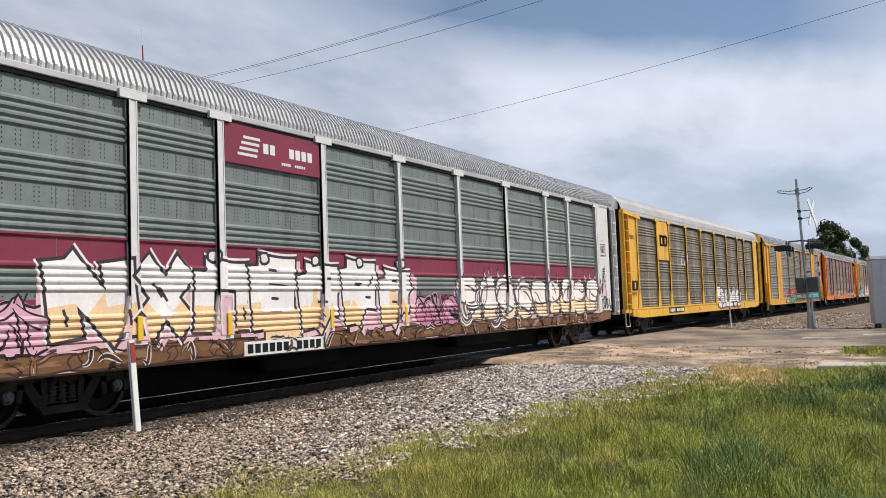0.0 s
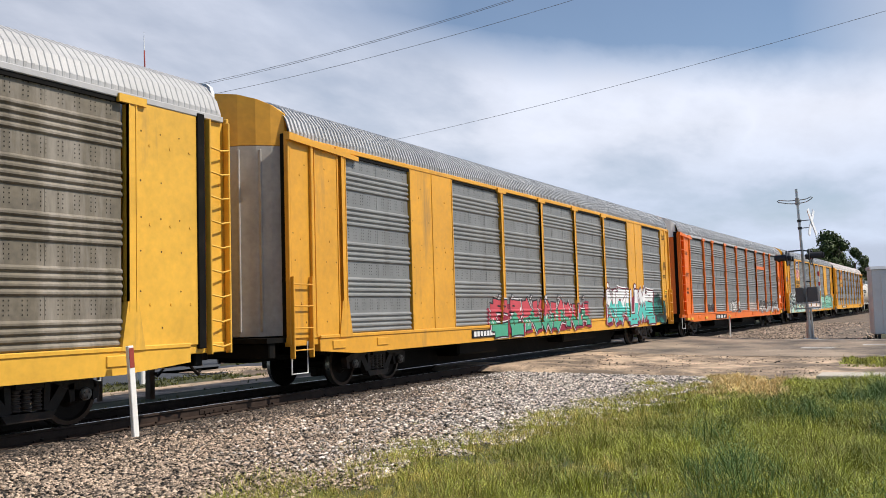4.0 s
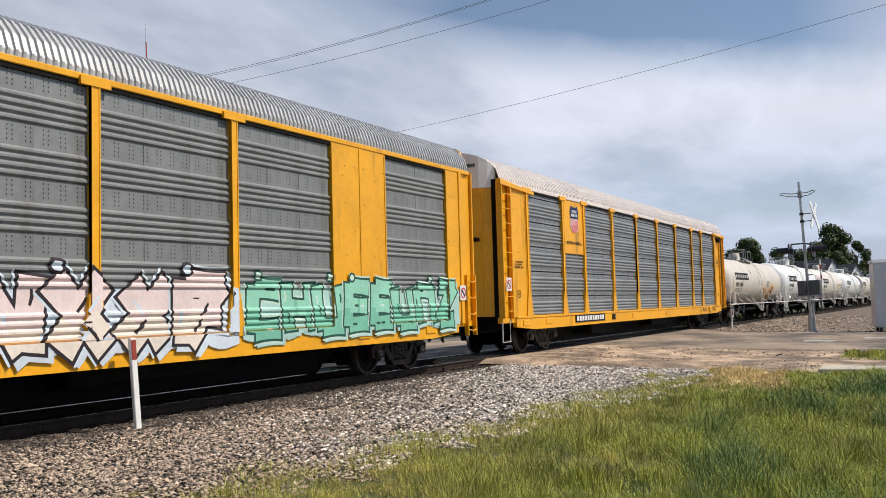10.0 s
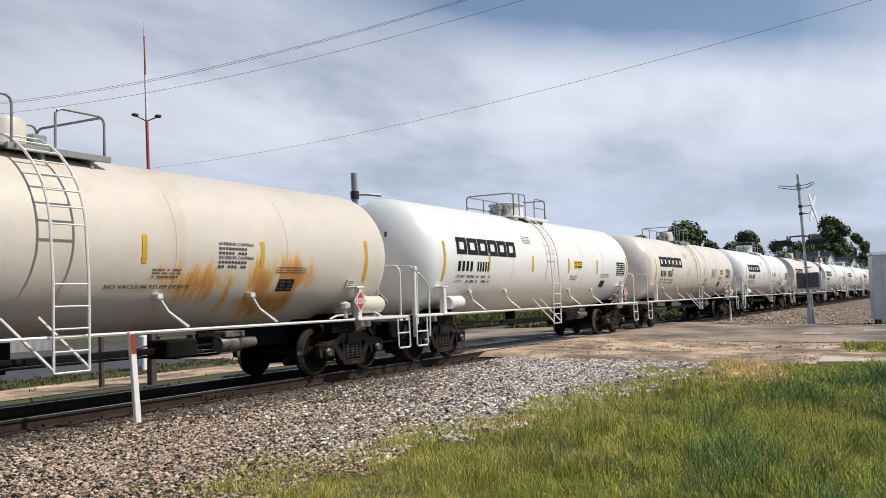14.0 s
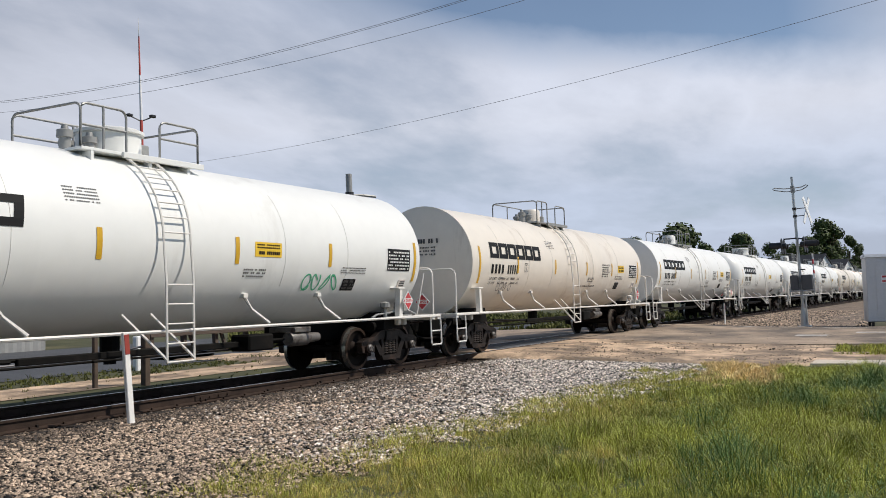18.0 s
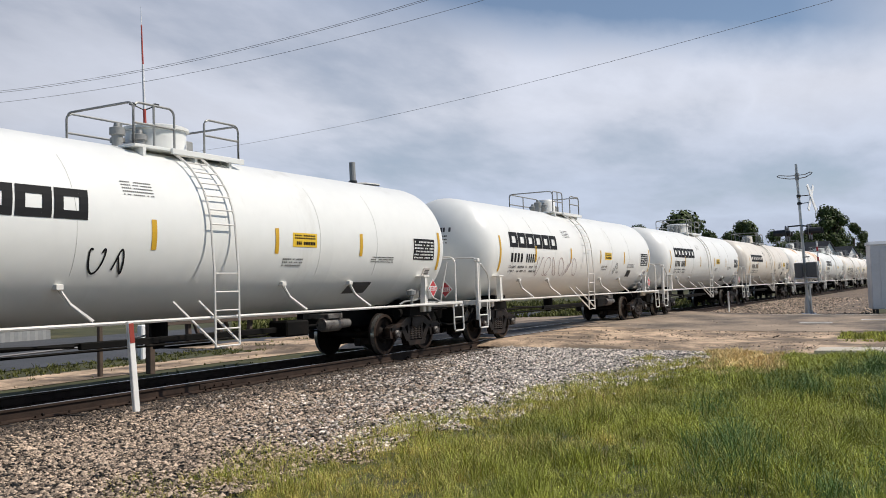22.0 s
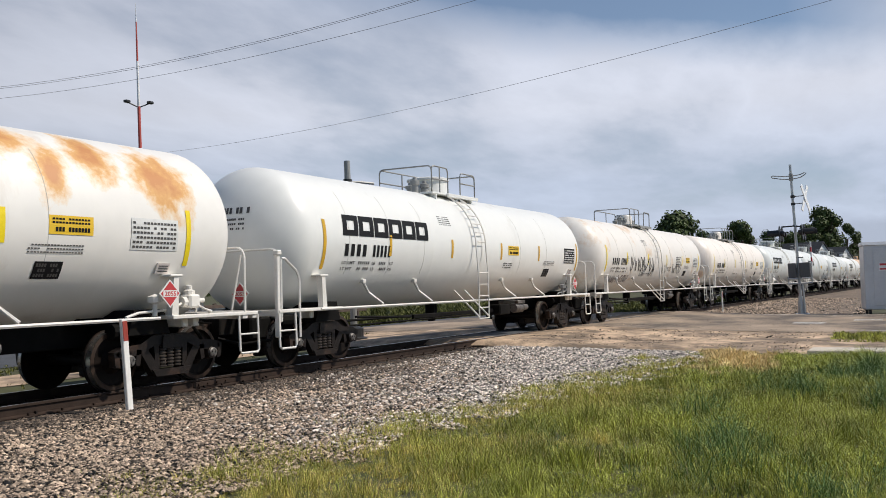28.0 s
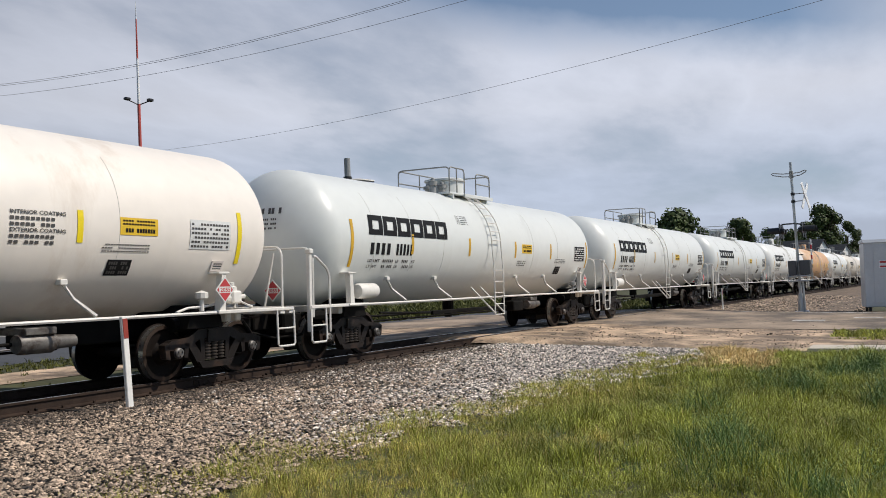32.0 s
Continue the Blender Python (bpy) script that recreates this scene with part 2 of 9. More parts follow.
M["wheel"] = mat("wheel_steel", (0.012, 0.0085, 0.007), 0.65, 0.0, 0.2, 3.0, 0, 1, (0.04, 0.024, 0.017), 0.33, 3, spec=0.12)
M["tread"] = mat("polished_tread", (0.42, 0.40, 0.38), 0.3, 0.9, 0.05)
M["tank_white"] = mat("white_tank_paint", (0.78, 0.78, 0.75), 0.38, 0, 0.025, 0.35, 0, 1, (0.55, 0.53, 0.48), 0.17, 0.5, 1)
M["tank_grey"] = mat("pale_grey_tank_paint", (0.70, 0.718, 0.695), 0.38, 0, 0.03, 0.35, 0, 1, (0.48, 0.49, 0.46), 0.17, 0.5, 1)
M["tank_cream"] = mat("cream_tank_paint", (0.71, 0.655, 0.575), 0.42, 0, 0.04, 0.35, 0, 1, (0.38, 0.30, 0.215), 0.27, 0.6, 1)
M["tank_ivory"] = mat("ivory_tank_paint", (0.85, 0.785, 0.71), 0.42, 0, 0.03, 0.35, 0, 1, (0.62, 0.51, 0.41), 0.3, 0.6, 1)
M["tank_rust"] = mat("rust_stained_white_paint", (0.80, 0.775, 0.73), 0.45, 0, 0.03, 0.35, 0, 1, (0.55, 0.46, 0.38), 0.25, 0.6, 1)
rusted(M["tank_rust"], ((2.9, 3.75, 0.9, 0.3), (4.6, 3.65, 0.9, 0.35), (6.3, 3.45, 0.5, 0.55), (7.4, 3.2, 0.75, 0.75), (5.4, 3.1, 0.4, 0.5), (-3.5, 3.7, 1.2, 0.3)), (0.9, 1.0, 0.8))
rusted(M["tank_ivory"], ((-7.4, 1.75, 0.22, 0.30), (-6.75, 1.2, 0.35, 0.16)), (1.2, 1.6, 0.6), 1.0, 0.5)
M["tank_beige"] = mat("beige_tank_paint", (0.645, 0.58, 0.495), 0.42, 0, 0.04, 0.4, 0, 1, (0.56, 0.42, 0.28), 0.24, 0.55, 1)
rusted(M["tank_beige"], ((3.0, 1.85, 1.1, 0.42), (4.6, 1.85, 0.45, 0.75), (5.4, 2.0, 0.8, 0.5), (4.9, 1.5, 1.4, 0.4)))
M["tank_spotted"] = mat("rust_spotted_white_paint", (0.77, 0.735, 0.68), 0.45, 0, 0.03, 0.35, 0, 1, (0.60, 0.36, 0.15), 0.34, 0.7)
M["tank_orange"] = mat("heavily_rusted_tank_paint", (0.62, 0.36, 0.18), 0.5, 0, 0.05, 0.35, 0, 1, (0.75, 0.66, 0.55), 0.4, 0.3)
M["tank_seam"] = mat("grimy_weld_bead", (0.64, 0.62, 0.58), 0.6, 0, 0.2, 2.0)
M["rail_white"] = mat("white_rail_paint", (0.74, 0.71, 0.66), 0.45, 0, 0.06, 1.5, 0, 1, (0.35, 0.22, 0.13), 0.17, 2.5)
M["grey_steel"] = mat("grey_steel", (0.30, 0.30, 0.29), 0.5, 0.3, 0.1, 1.5, 0, 1, RUST, 0.15, 2.5)
M["mark_black"] = mat("black_stencil_paint", (0.012, 0.012, 0.013), 0.6, 0, 0.1, spec=0.15)
M["mark_grey"] = mat("faded_stencil_paint", (0.075, 0.07, 0.068), 0.6, 0, 0.15)
M["mark_white"] = mat("white_stencil_paint", (0.72, 0.72, 0.70), 0.55, 0, 0.06)
M["reflect"] = mat("yellow_reflective_strip", (0.62, 0.36, 0.02), 0.4, 0, 0.08, 3, 0, 1, (0.3, 0.2, 0.08), 0.2, 2)
M["reflect_bright"] = mat("bright_yellow_reflective_strip", (0.86, 0.66, 0.015), 0.4, 0, 0.06, 3, 0, 1, (0.5, 0.36, 0.08), 0.12, 2)
M["sign_yellow"] = mat("yellow_notice", (0.78, 0.50, 0.03), 0.5, 0, 0.04)
M["placard_red"] = mat("red_placard", (0.50, 0.045, 0.05), 0.45, 0, 0.06)
M["navy"] = mat("navy_emblem_paint", (0.010, 0.02, 0.095), 0.5, 0, 0.08, spec=0.2)
M["red"] = mat("red_emblem_paint", (0.58, 0.012, 0.03), 0.5, 0, 0.06, spec=0.25)
M["post_white"] = mat("white_marker_post", (0.80, 0.78, 0.74), 0.5, 0, 0.05, 3, 0, 1, (0.4, 0.34, 0.28), 0.15, 3)
M["post_red"] = mat("red_reflector", (0.30, 0.045, 0.03), 0.4, 0, 0.1)
M["rail"] = mat("rusty_rail_side", (0.036, 0.023, 0.017), 0.75, 0, 0.25, 4, 0.1, 60, (0.06, 0.036, 0.025), 0.3, 2, spec=0.2)
M["railhead"] = mat("polished_rail_head", (0.42, 0.40, 0.39), 0.28, 0.9, 0.05)
M["tie"] = mat("creosoted_tie", (0.016, 0.0115, 0.009), 0.85, 0, 0.3, 6, 0.3, 50, rand=0.3)
# base far darker than the stones: shade in the gaps is put into its colour
M["gravel"] = mat("crushed_stone", (0.04, 0.032, 0.026), 0.9, 0, 0.3, 9, 0.8, 26, (0.05, 0.04, 0.032), 0.45, 0.45)
M["gravel_tan"] = mat("tan_gravel", (0.18, 0.132, 0.094), 0.9, 0, 0.38, 2.2, 0.8, 26, (0.08, 0.066, 0.052), 0.5, 0.7)
M["stone"] = mat("ballast_stone", (0.31, 0.235, 0.172), 0.8, 0, 0.12, 6, 0.15, 60, island=1.3)
M["stone_dark"] = mat("grimy_ballast_stone", (0.12, 0.09, 0.068), 0.85, 0, 0.15, 6, 0.15, 60, island=0.95)
M["stone_pale"] = mat("pale_ballast_stone", (0.49, 0.435, 0.38), 0.8, 0, 0.1, 6, 0.15, 60, island=1.15)
M["ground"] = mat("grassy_earth", (0.055, 0.056, 0.02), 0.95, 0, 0.3, 0.5, 0.5, 8, (0.16, 0.13, 0.062), 0.3, 0.25)
M["dirt"] = mat("packed_pale_dirt", (0.52, 0.37, 0.25), 0.9, 0, 0.40, 2.2, 1.0, 14, (0.10, 0.075, 0.054), 0.56, 1.2, drawn=(0.42, 0.5, 1))
M["asphalt"] = mat("worn_asphalt", (0.32, 0.245, 0.178), 0.85, 0, 0.28, 1.4, 0.7, 30, (0.075, 0.063, 0.053), 0.52, 0.9, drawn=(0.3, 0.4, 1))
M["asphalt2"] = mat("side_road_asphalt", (0.06, 0.064, 0.072), 0.85, 0, 0.2, 0.8, 0.3, 50, (0.06, 0.06, 0.065), 0.36, 0.4)
M["line"] = mat("worn_road_paint", (0.72, 0.70, 0.66), 0.7, 0, 0.1, 3, 0, 1, (0.2, 0.18, 0.16), 0.62, 2.4)
M["concrete"] = mat("pale_concrete", (0.55, 0.49, 0.41), 0.85, 0, 0.1, 2, 0.2, 40, (0.36, 0.32, 0.27), 0.25, 2)
M["grass"] = mat("grass_blades", (0.41, 0.425, 0.08), 0.55, 0, 0.25, 1.6, 0, 1, (0.13, 0.155, 0.035), 0.48, 0.9, island=0.75, spec=0.3)
M["grass_yellow"] = mat("yellowed_grass_blades", (0.65, 0.525, 0.15), 0.6, 0, 0.25, 1.6, 0, 1, (0.30, 0.29, 0.05), 0.48, 1.0, island=0.5, spec=0.3)
# darker copy of the grass colour, with shade behind the track painted in
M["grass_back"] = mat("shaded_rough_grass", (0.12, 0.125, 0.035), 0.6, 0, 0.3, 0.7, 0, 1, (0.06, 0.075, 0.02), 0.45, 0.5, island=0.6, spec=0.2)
M["weed"] = mat("blue_green_weeds", (0.115, 0.19, 0.055), 0.6, 0, 0.25, 1.6, island=0.5, spec=0.3)
M["straw"] = mat("bleached_straw", (0.84, 0.57, 0.28), 0.7, 0, 0.2, 1.6, 0.4, 30, (0.66, 0.45, 0.23), 0.4, 1.6, island=0.35, spec=0.3)
M["grass_dry"] = mat("dry_grass_blades", (0.52, 0.36, 0.19), 0.7, 0, 0.25, 0.6, island=0.4, spec=0.3)
M["leaf"] = mat("tree_leaves", (0.058, 0.082, 0.022), 0.6, 0, 0.25, 0.6, island=0.5, spec=0.3)
M["bark"] = mat("tree_bark", (0.10, 0.075, 0.055), 0.9, 0, 0.2, 4, 0.4, 20)
M["alu"] = mat("aluminium_mast", (0.47, 0.48, 0.49), 0.4, 0.6, 0.08, 2, 0, 1)
M["cabinet"] = mat("grey_cabinet_paint", (0.60, 0.62, 0.645), 0.45, 0.1, 0.05, 1.2, 0, 1, (0.3, 0.3, 0.3), 0.15, 1, 1)
M["relay_grey"] = mat("dull_relay_box_paint", (0.09, 0.092, 0.098), 0.5, 0.1, 0.1, 2)
M["signal_black"] = mat("black_signal_paint", (0.02, 0.02, 0.022), 0.5, 0, 0.1)
M["lens"] = mat("dark_red_lens", (0.16, 0.012, 0.012), 0.15, 0, 0.05)
M["white_board"] = mat("white_sign_board", (0.84, 0.85, 0.86), 0.4, 0, 0.03)
M["siding"] = mat("white_house_siding", (0.88, 0.87, 0.85), 0.6, 0, 0.04)
M["shingle"] = mat("dark_roof_shingle", (0.07, 0.068, 0.07), 0.85, 0, 0.2, 2, 0.2, 20)
M["shed"] = mat("grey_shed_cladding", (0.30, 0.30, 0.29), 0.6, 0.1, 0.08, 0.7, 0, 1, (0.2, 0.19, 0.17), 0.25, 0.6, 1)
M["window"] = mat("dark_window_glass", (0.03, 0.035, 0.045), 0.1, 0, 0.05)
M["mast_red"] = mat("mast_red_paint", (0.46, 0.07, 0.05), 0.5, 0, 0.06)
M["mast_white"] = mat("mast_white_paint", (0.78, 0.78, 0.78), 0.5, 0, 0.04)
M["wire"] = mat("overhead_wire", (0.15, 0.15, 0.16), 0.6, 0.2, 0.05)
M["wood_pole"] = mat("creosoted_pole", (0.09, 0.065, 0.05), 0.85, 0, 0.2, 5, 0.3, 30)


# ---------------- mesh tools ----------------
class Builder:
    def __init__(self):
        self.v, self.f, self.m = [], [], []

    def add(self, verts, faces, mi=0):
        n = len(self.v)
        self.v += [tuple(p) for p in verts]
        self.f += [tuple(i + n for i in f) for f in faces]
        self.m += [mi] * len(faces)
        return self

    def box(self, x0, x1, y0, y1, z0, z1, c=0.0, mi=0):
        if c <= 0:
            v = [(x, y, z) for x in (x0, x1) for y in (y0, y1) for z in (z0, z1)]
            return self.add(v, [(0, 1, 3, 2), (4, 6, 7, 5), (0, 4, 5, 1), (2, 3, 7, 6), (0, 2, 6, 4), (1, 5, 7, 3)], mi)
        lo, hi = (x0, y0, z0), (x1, y1, z1)
        v, idx = [], {}
        for s in [(a, b, d) for a in (0, 1) for b in (0, 1) for d in (0, 1)]:
            for ax in range(3):
                p = []
                for k in range(3):
                    e = hi[k] if s[k] else lo[k]
                    p.append(e if k == ax else e + (-c if s[k] else c))
                idx[(s, ax)] = len(v)
                v.append(p)
        f = []
        for ax in range(3):
            o = [k for k in range(3) if k != ax]
            for side in (0, 1):
                q = []
                for a, b in ((0, 0), (0, 1), (1, 1), (1, 0)):
                    s = [0, 0, 0]
                    s[ax], s[o[0]], s[o[1]] = side, a, b
                    q.append(idx[(tuple(s), ax)])
                f.append(q)
        for ax in range(3):
            o = [k for k in range(3) if k != ax]
            for a in (0, 1):
                for b in (0, 1):
                    s0, s1 = [0, 0, 0], [0, 0, 0]
                    s0[o[0]] = s1[o[0]] = a
                    s0[o[1]] = s1[o[1]] = b
                    s1[ax] = 1
                    s0, s1 = tuple(s0), tuple(s1)
                    f.append([idx[(s0, o[0])], idx[(s0, o[1])], idx[(s1, o[1])], idx[(s1, o[0])]])
        for s in [(a, b, d) for a in (0, 1) for b in (0, 1) for d in (0, 1)]:
            f.append([idx[(s, 0)], idx[(s, 1)], idx[(s, 2)]])
        return self.add(v, f, mi)

    def tube(self, pts, r, n=6, mi=0, closed=False):
        pts = [Vector(p) for p in pts]
        v, f = [], []
        for i, p in enumerate(pts):
            a = pts[max(0, i - 1)]
            b = pts[min(len(pts) - 1, i + 1)]
            d = (b - a).normalized()
            ref = Vector((0, 0, 1)) if abs(d.z) < 0.9 else Vector((1, 0, 0))
            e = d.cross(ref).normalized()
            g = d.cross(e).normalized()
            for k in range(n):
                w = 2 * math.pi * k / n
                v.append(p + r * (math.cos(w) * e + math.sin(w) * g))
        for i in range(len(pts) - 1):
            for k in range(n):
                f.append((i * n + k, i * n + (k + 1) % n, (i + 1) * n + (k + 1) % n, (i + 1) * n + k))
        f.append(tuple(range(n)))
        f.append(tuple((len(pts) - 1) * n + k for k in range(n)))
        return self.add(v, f, mi)

    def lathe(self, prof, n=32, axis="x", at=(0, 0, 0), mi=0):
        v, f = [], []
        for a, r in prof:
            for k in range(n):
                w = 2 * math.pi * k / n
                c, s = r * math.cos(w), r * math.sin(w)
                p = {"x": (a, c, s), "y": (c, a, s), "z": (c, s, a)}[axis]
                v.append((p[0] + at[0], p[1] + at[1], p[2] + at[2]))
        for i in range(len(prof) - 1):
            for k in range(n):
                f.append((i * n + k, i * n + (k + 1) % n, (i + 1) * n + (k + 1) % n, (i + 1) * n + k))
        f.append(tuple(range(n)))
        f.append(tuple((len(prof) - 1) * n + k for k in range(n)))
        return self.add(v, f, mi)

    def prism(self, poly, y0, y1, mi=0):
        """A polygon of (x, z) made thick from y0 to y1."""
        n = len(poly)
        v = [(x, y0, z) for x, z in poly] + [(x, y1, z) for x, z in poly]
        f = [tuple(range(n)), tuple(range(2 * n - 1, n - 1, -1))]
        f += [(i, n + i, n + (i + 1) % n, (i + 1) % n) for i in range(n)]
        return self.add(v, f, mi)

    def strip(self, rows, mi=0, cap=False):
        """A sheet through rows of points of equal length."""
        n = len(rows[0])
        v = [p for r in rows for p in r]
        f = [(i * n + k, i * n + k + 1, (i + 1) * n + k + 1, (i + 1) * n + k) for i in range(len(rows) - 1) for k in range(n - 1)]
        return self.add(v, f, mi)

    def mesh(self, name, mats, smooth=False, weld=False):
        me = bpy.data.meshes.new(name)
        me.from_pydata(self.v, [], self.f)
        for m in mats if isinstance(mats, (list, tuple)) else [mats]:
            me.materials.append(m)
        me.polygons.foreach_set("material_index", self.m)
        bm = bmesh.new()
        bm.from_mesh(me)
        if weld:
            bmesh.ops.remove_doubles(bm, verts=bm.verts, dist=0.0005)
        bmesh.ops.recalc_face_normals(bm, faces=bm.faces)
        bm.to_mesh(me)
        bm.free()
        if smooth:
            me.shade_smooth()
            me.set_sharp_from_angle(angle=radians(38))
        return me


def part(name, b, material, parent, label="", smooth=False, m=None, kind=""):
    me = b if isinstance(b, bpy.types.Mesh) else b.mesh(name, material, smooth)
    ob = new(name, me)
    ob.parent = parent
    if m is not None:
        ob.matrix_basis = m
    return tagged(ob, label=label, kind=kind)


def thing(name, b, material, label, category, group="", kind="", m=None, smooth=False):
    me = None if b is None else (b if isinstance(b, bpy.types.Mesh) else b.mesh(name, material, smooth))
    ob = new(name, me)
    if m is not None:
        ob.matrix_basis = m
    return tagged(ob, label, category, group, kind)


def arc(cx, cz, r, a0, a1, n):
    return [(cx + r * math.cos(radians(a0 + (a1 - a0) * i / n)), cz + r * math.sin(radians(a0 + (a1 - a0) * i / n))) for i in range(n + 1)]


def hoop(p, q, up, r=0.15, n=4):
    """Points of a rail that rises from p by up, crosses and comes down to q, with rounded bends."""
    p, q = Vector(p), Vector(q)
    d = (q - p).normalized()
    z = Vector((0, 0, 1))
    pts = [p]
    for i in range(n + 1):
        a = math.pi / 2 * i / n
        pts.append(p + z * (up - r + r * math.sin(a)) + d * (r - r * math.cos(a)))
    for i in range(n + 1):
        a = math.pi / 2 * i / n
        pts.append(q + z * (up - r + r * math.cos(a)) - d * (r - r * math.sin(a)))
    pts.append(q)
    return pts


def flat_side(y):
    return lambda u, v: (u, y, v)


def round_side(zc, r):
    return lambda u, v: (u, -r * math.cos((v - zc) / r), zc + r * math.sin((v - zc) / r))


def patch(b, surf, u0, u1, v0, v1, mi=0, slant=0.0):
    n = max(1, int(abs(v1 - v0) / 0.09))
    rows = []
    for i in range(n + 1):
        v = v0 + (v1 - v0) * i / n
        s = slant * (v - v0)
        rows.append([surf(u0 + s, v), surf(u1 + s, v)])
    b.strip(rows, mi)


def ring_block(b, surf, u0, u1, v0, v1, w, mi=0, slant=0.0):
    patch(b, surf, u0, u0 + w, v0, v1, mi, slant)
    patch(b, surf, u1 - w, u1, v0, v1, mi, slant)
    patch(b, surf, u0 + w, u1 - w, v0, v0 + w * 0.8, mi, slant)
    e = slant * (v1 - w * 0.8 - v0)
    patch(b, surf, u0 + w + e, u1 - w + e, v1 - w * 0.8, v1, mi, slant)


def bars(b, surf, u0, u1, v0, v1, n, rng, mi=0, gap=0.25):
    """A line of writing too small to read, as plain upright bars."""
    w = (u1 - u0) / n
    for i in range(n):
        if rng.random() < 0.12:
            continue
        patch(b, surf, u0 + w * i, u0 + w * (i + 1 - gap), v0, v1, mi)


def words(text, size):
    """Vertices and faces of a line of text in the plane, from its lower left."""
    cu = bpy.data.curves.new("text", "FONT")
    cu.body, cu.size, cu.resolution_u, cu.offset = text, size, 2, size * 0.022
    ob = new("text", cu)
    me = bpy.data.meshes.new_from_object(ob.evaluated_get(bpy.context.evaluated_depsgraph_get()))
    v = [(p.co.x, p.co.y) for p in me.vertices]
    f = [tuple(p.vertices) for p in me.polygons]
    bpy.data.objects.remove(ob)
    bpy.data.curves.remove(cu)
    bpy.data.meshes.remove(me)
    return v, f


WORDS = {}


def write(b, surf, text, u, v, size, width=None, mi=0):
    if (text, size) not in WORDS:
        WORDS[(text, size)] = words(text, size)
    vs, fs = WORDS[(text, size)]
    w = max(p[0] for p in vs)
    k = width / w if width else 1
    b.add([surf(u + p[0] * k, v + p[1]) for p in vs], fs, mi)


def star(rng, cu, cv, ru, rv, n=14, rough=0.3, spike=0):
    """An uneven closed outline round a middle, as (u, v)."""
    k = [rng.uniform(-rough, rough) for _ in range(4)]
    ph = [rng.uniform(0, 6.28) for _ in range(4)]
    out = []
    for i in range(n):
        a = 2 * math.pi * i / n
        r = 1 + sum(k[j] * math.sin((j + 2) * a + ph[j]) for j in range(4)) * 0.6
        if spike and i % 4 == 1:
            r *= 1 + spike * rng.random()
        ca, sa = math.cos(a), math.sin(a)
        e = max(abs(ca), abs(sa)) ** 0.6
        out.append((cu + ru * r * ca / e, cv + rv * r * sa / e))
    return out


def fan(b, y, pts, mi, rings=9):
    cu = sum(p[0] for p in pts) / len(pts)
    cv = sum(p[1] for p in pts) / len(pts)
    pts = pts + pts[:1]
    b.strip([[(cu + (p[0] - cu) * r / rings, y, cv + (p[1] - cv) * r / rings) for p in pts] for r in range(rings + 1)], mi)


LAYOUTS = {}


def lay_on(car, b, y0=-1.566):
    """Let paint follow the side of an autorack: over its ribs, plain sheets and sill, and along every ridge of the pressed sheets."""
    edges, ribs, fronts = LAYOUTS[car.name]
    me = bpy.data.meshes.new("paint")
    me.from_pydata(b.v, [], b.f)
    me.polygons.foreach_set("material_index", b.m)
    bm = bmesh.new()
    bm.from_mesh(me)
    bpy.data.meshes.remove(me)
    lo, hi = min(q[2] for q in b.v), max(q[2] for q in b.v)
    cuts = [((0, 0, z), (0, 0, 1)) for z, _ in PROFILE + [(1.105, 0)] if lo < z < hi]
    left, right = min(q[0] for q in b.v), max(q[0] for q in b.v)
    cuts += [((r + d, 0, 0), (1, 0, 0)) for r in ribs for d in (-0.09, 0.09) if left < r + d < right]
    cuts += [((e, 0, 0), (1, 0, 0)) for q in fronts for e in q if left < e < right]
    for co, no in cuts:
        bmesh.ops.bisect_plane(bm, geom=bm.verts[:] + bm.edges[:] + bm.faces[:], dist=0.0004, plane_co=co, plane_no=no)
    zs, ds = [q[0] for q in PROFILE], [q[1] for q in PROFILE]
    verts, faces, mats = [], [], []
    for f in bm.faces:
        c = f.calc_center_median()
        u, v = c.x, c.z
        if v < 1.105:
            base = -1.558
        elif any(abs(u - r) < 0.09 + max(0.0, 1.75 - v) * 0.17 for r in ribs):
            base = -1.567
        elif any(e0 - 0.02 < u < e1 + 0.02 for e0, e1 in fronts):
            base = -1.542
        else:
            base = None
        faces.append(tuple(range(len(verts), len(verts) + len(f.verts))))
        mats.append(f.material_index)
        for q in f.verts:
            y = base if base is not None else -1.476 + float(np.interp(q.co.z, zs, ds))
            verts.append((q.co.x, y + q.co.y - y0, q.co.z))
    bm.free()
    b.v, b.f, b.m = verts, faces, mats


def ribbon(b, y, pts, w, mi, lo=0.72, hi=9.0):
    """A painted stroke of width w through points, mitred at its bends."""
    n = len(pts)
    left, right = [], []
    for i in range(n):
        p, q = pts[max(0, i - 1)], pts[min(n - 1, i + 1)]
        du, dv = q[0] - p[0], q[1] - p[1]
        le = math.hypot(du, dv) or 1
        nu, nv = -dv / le * w / 2, du / le * w / 2
        k = 1.25 if 0 < i < n - 1 else 1.0
        left.append((pts[i][0] + nu * k, y, min(max(pts[i][1] + nv * k, lo), hi)))
        right.append((pts[i][0] - nu * k, y, min(max(pts[i][1] - nv * k, lo), hi)))
    b.add(left + right, [(i, i + 1, n + i + 1, n + i) for i in range(n - 1)], mi)


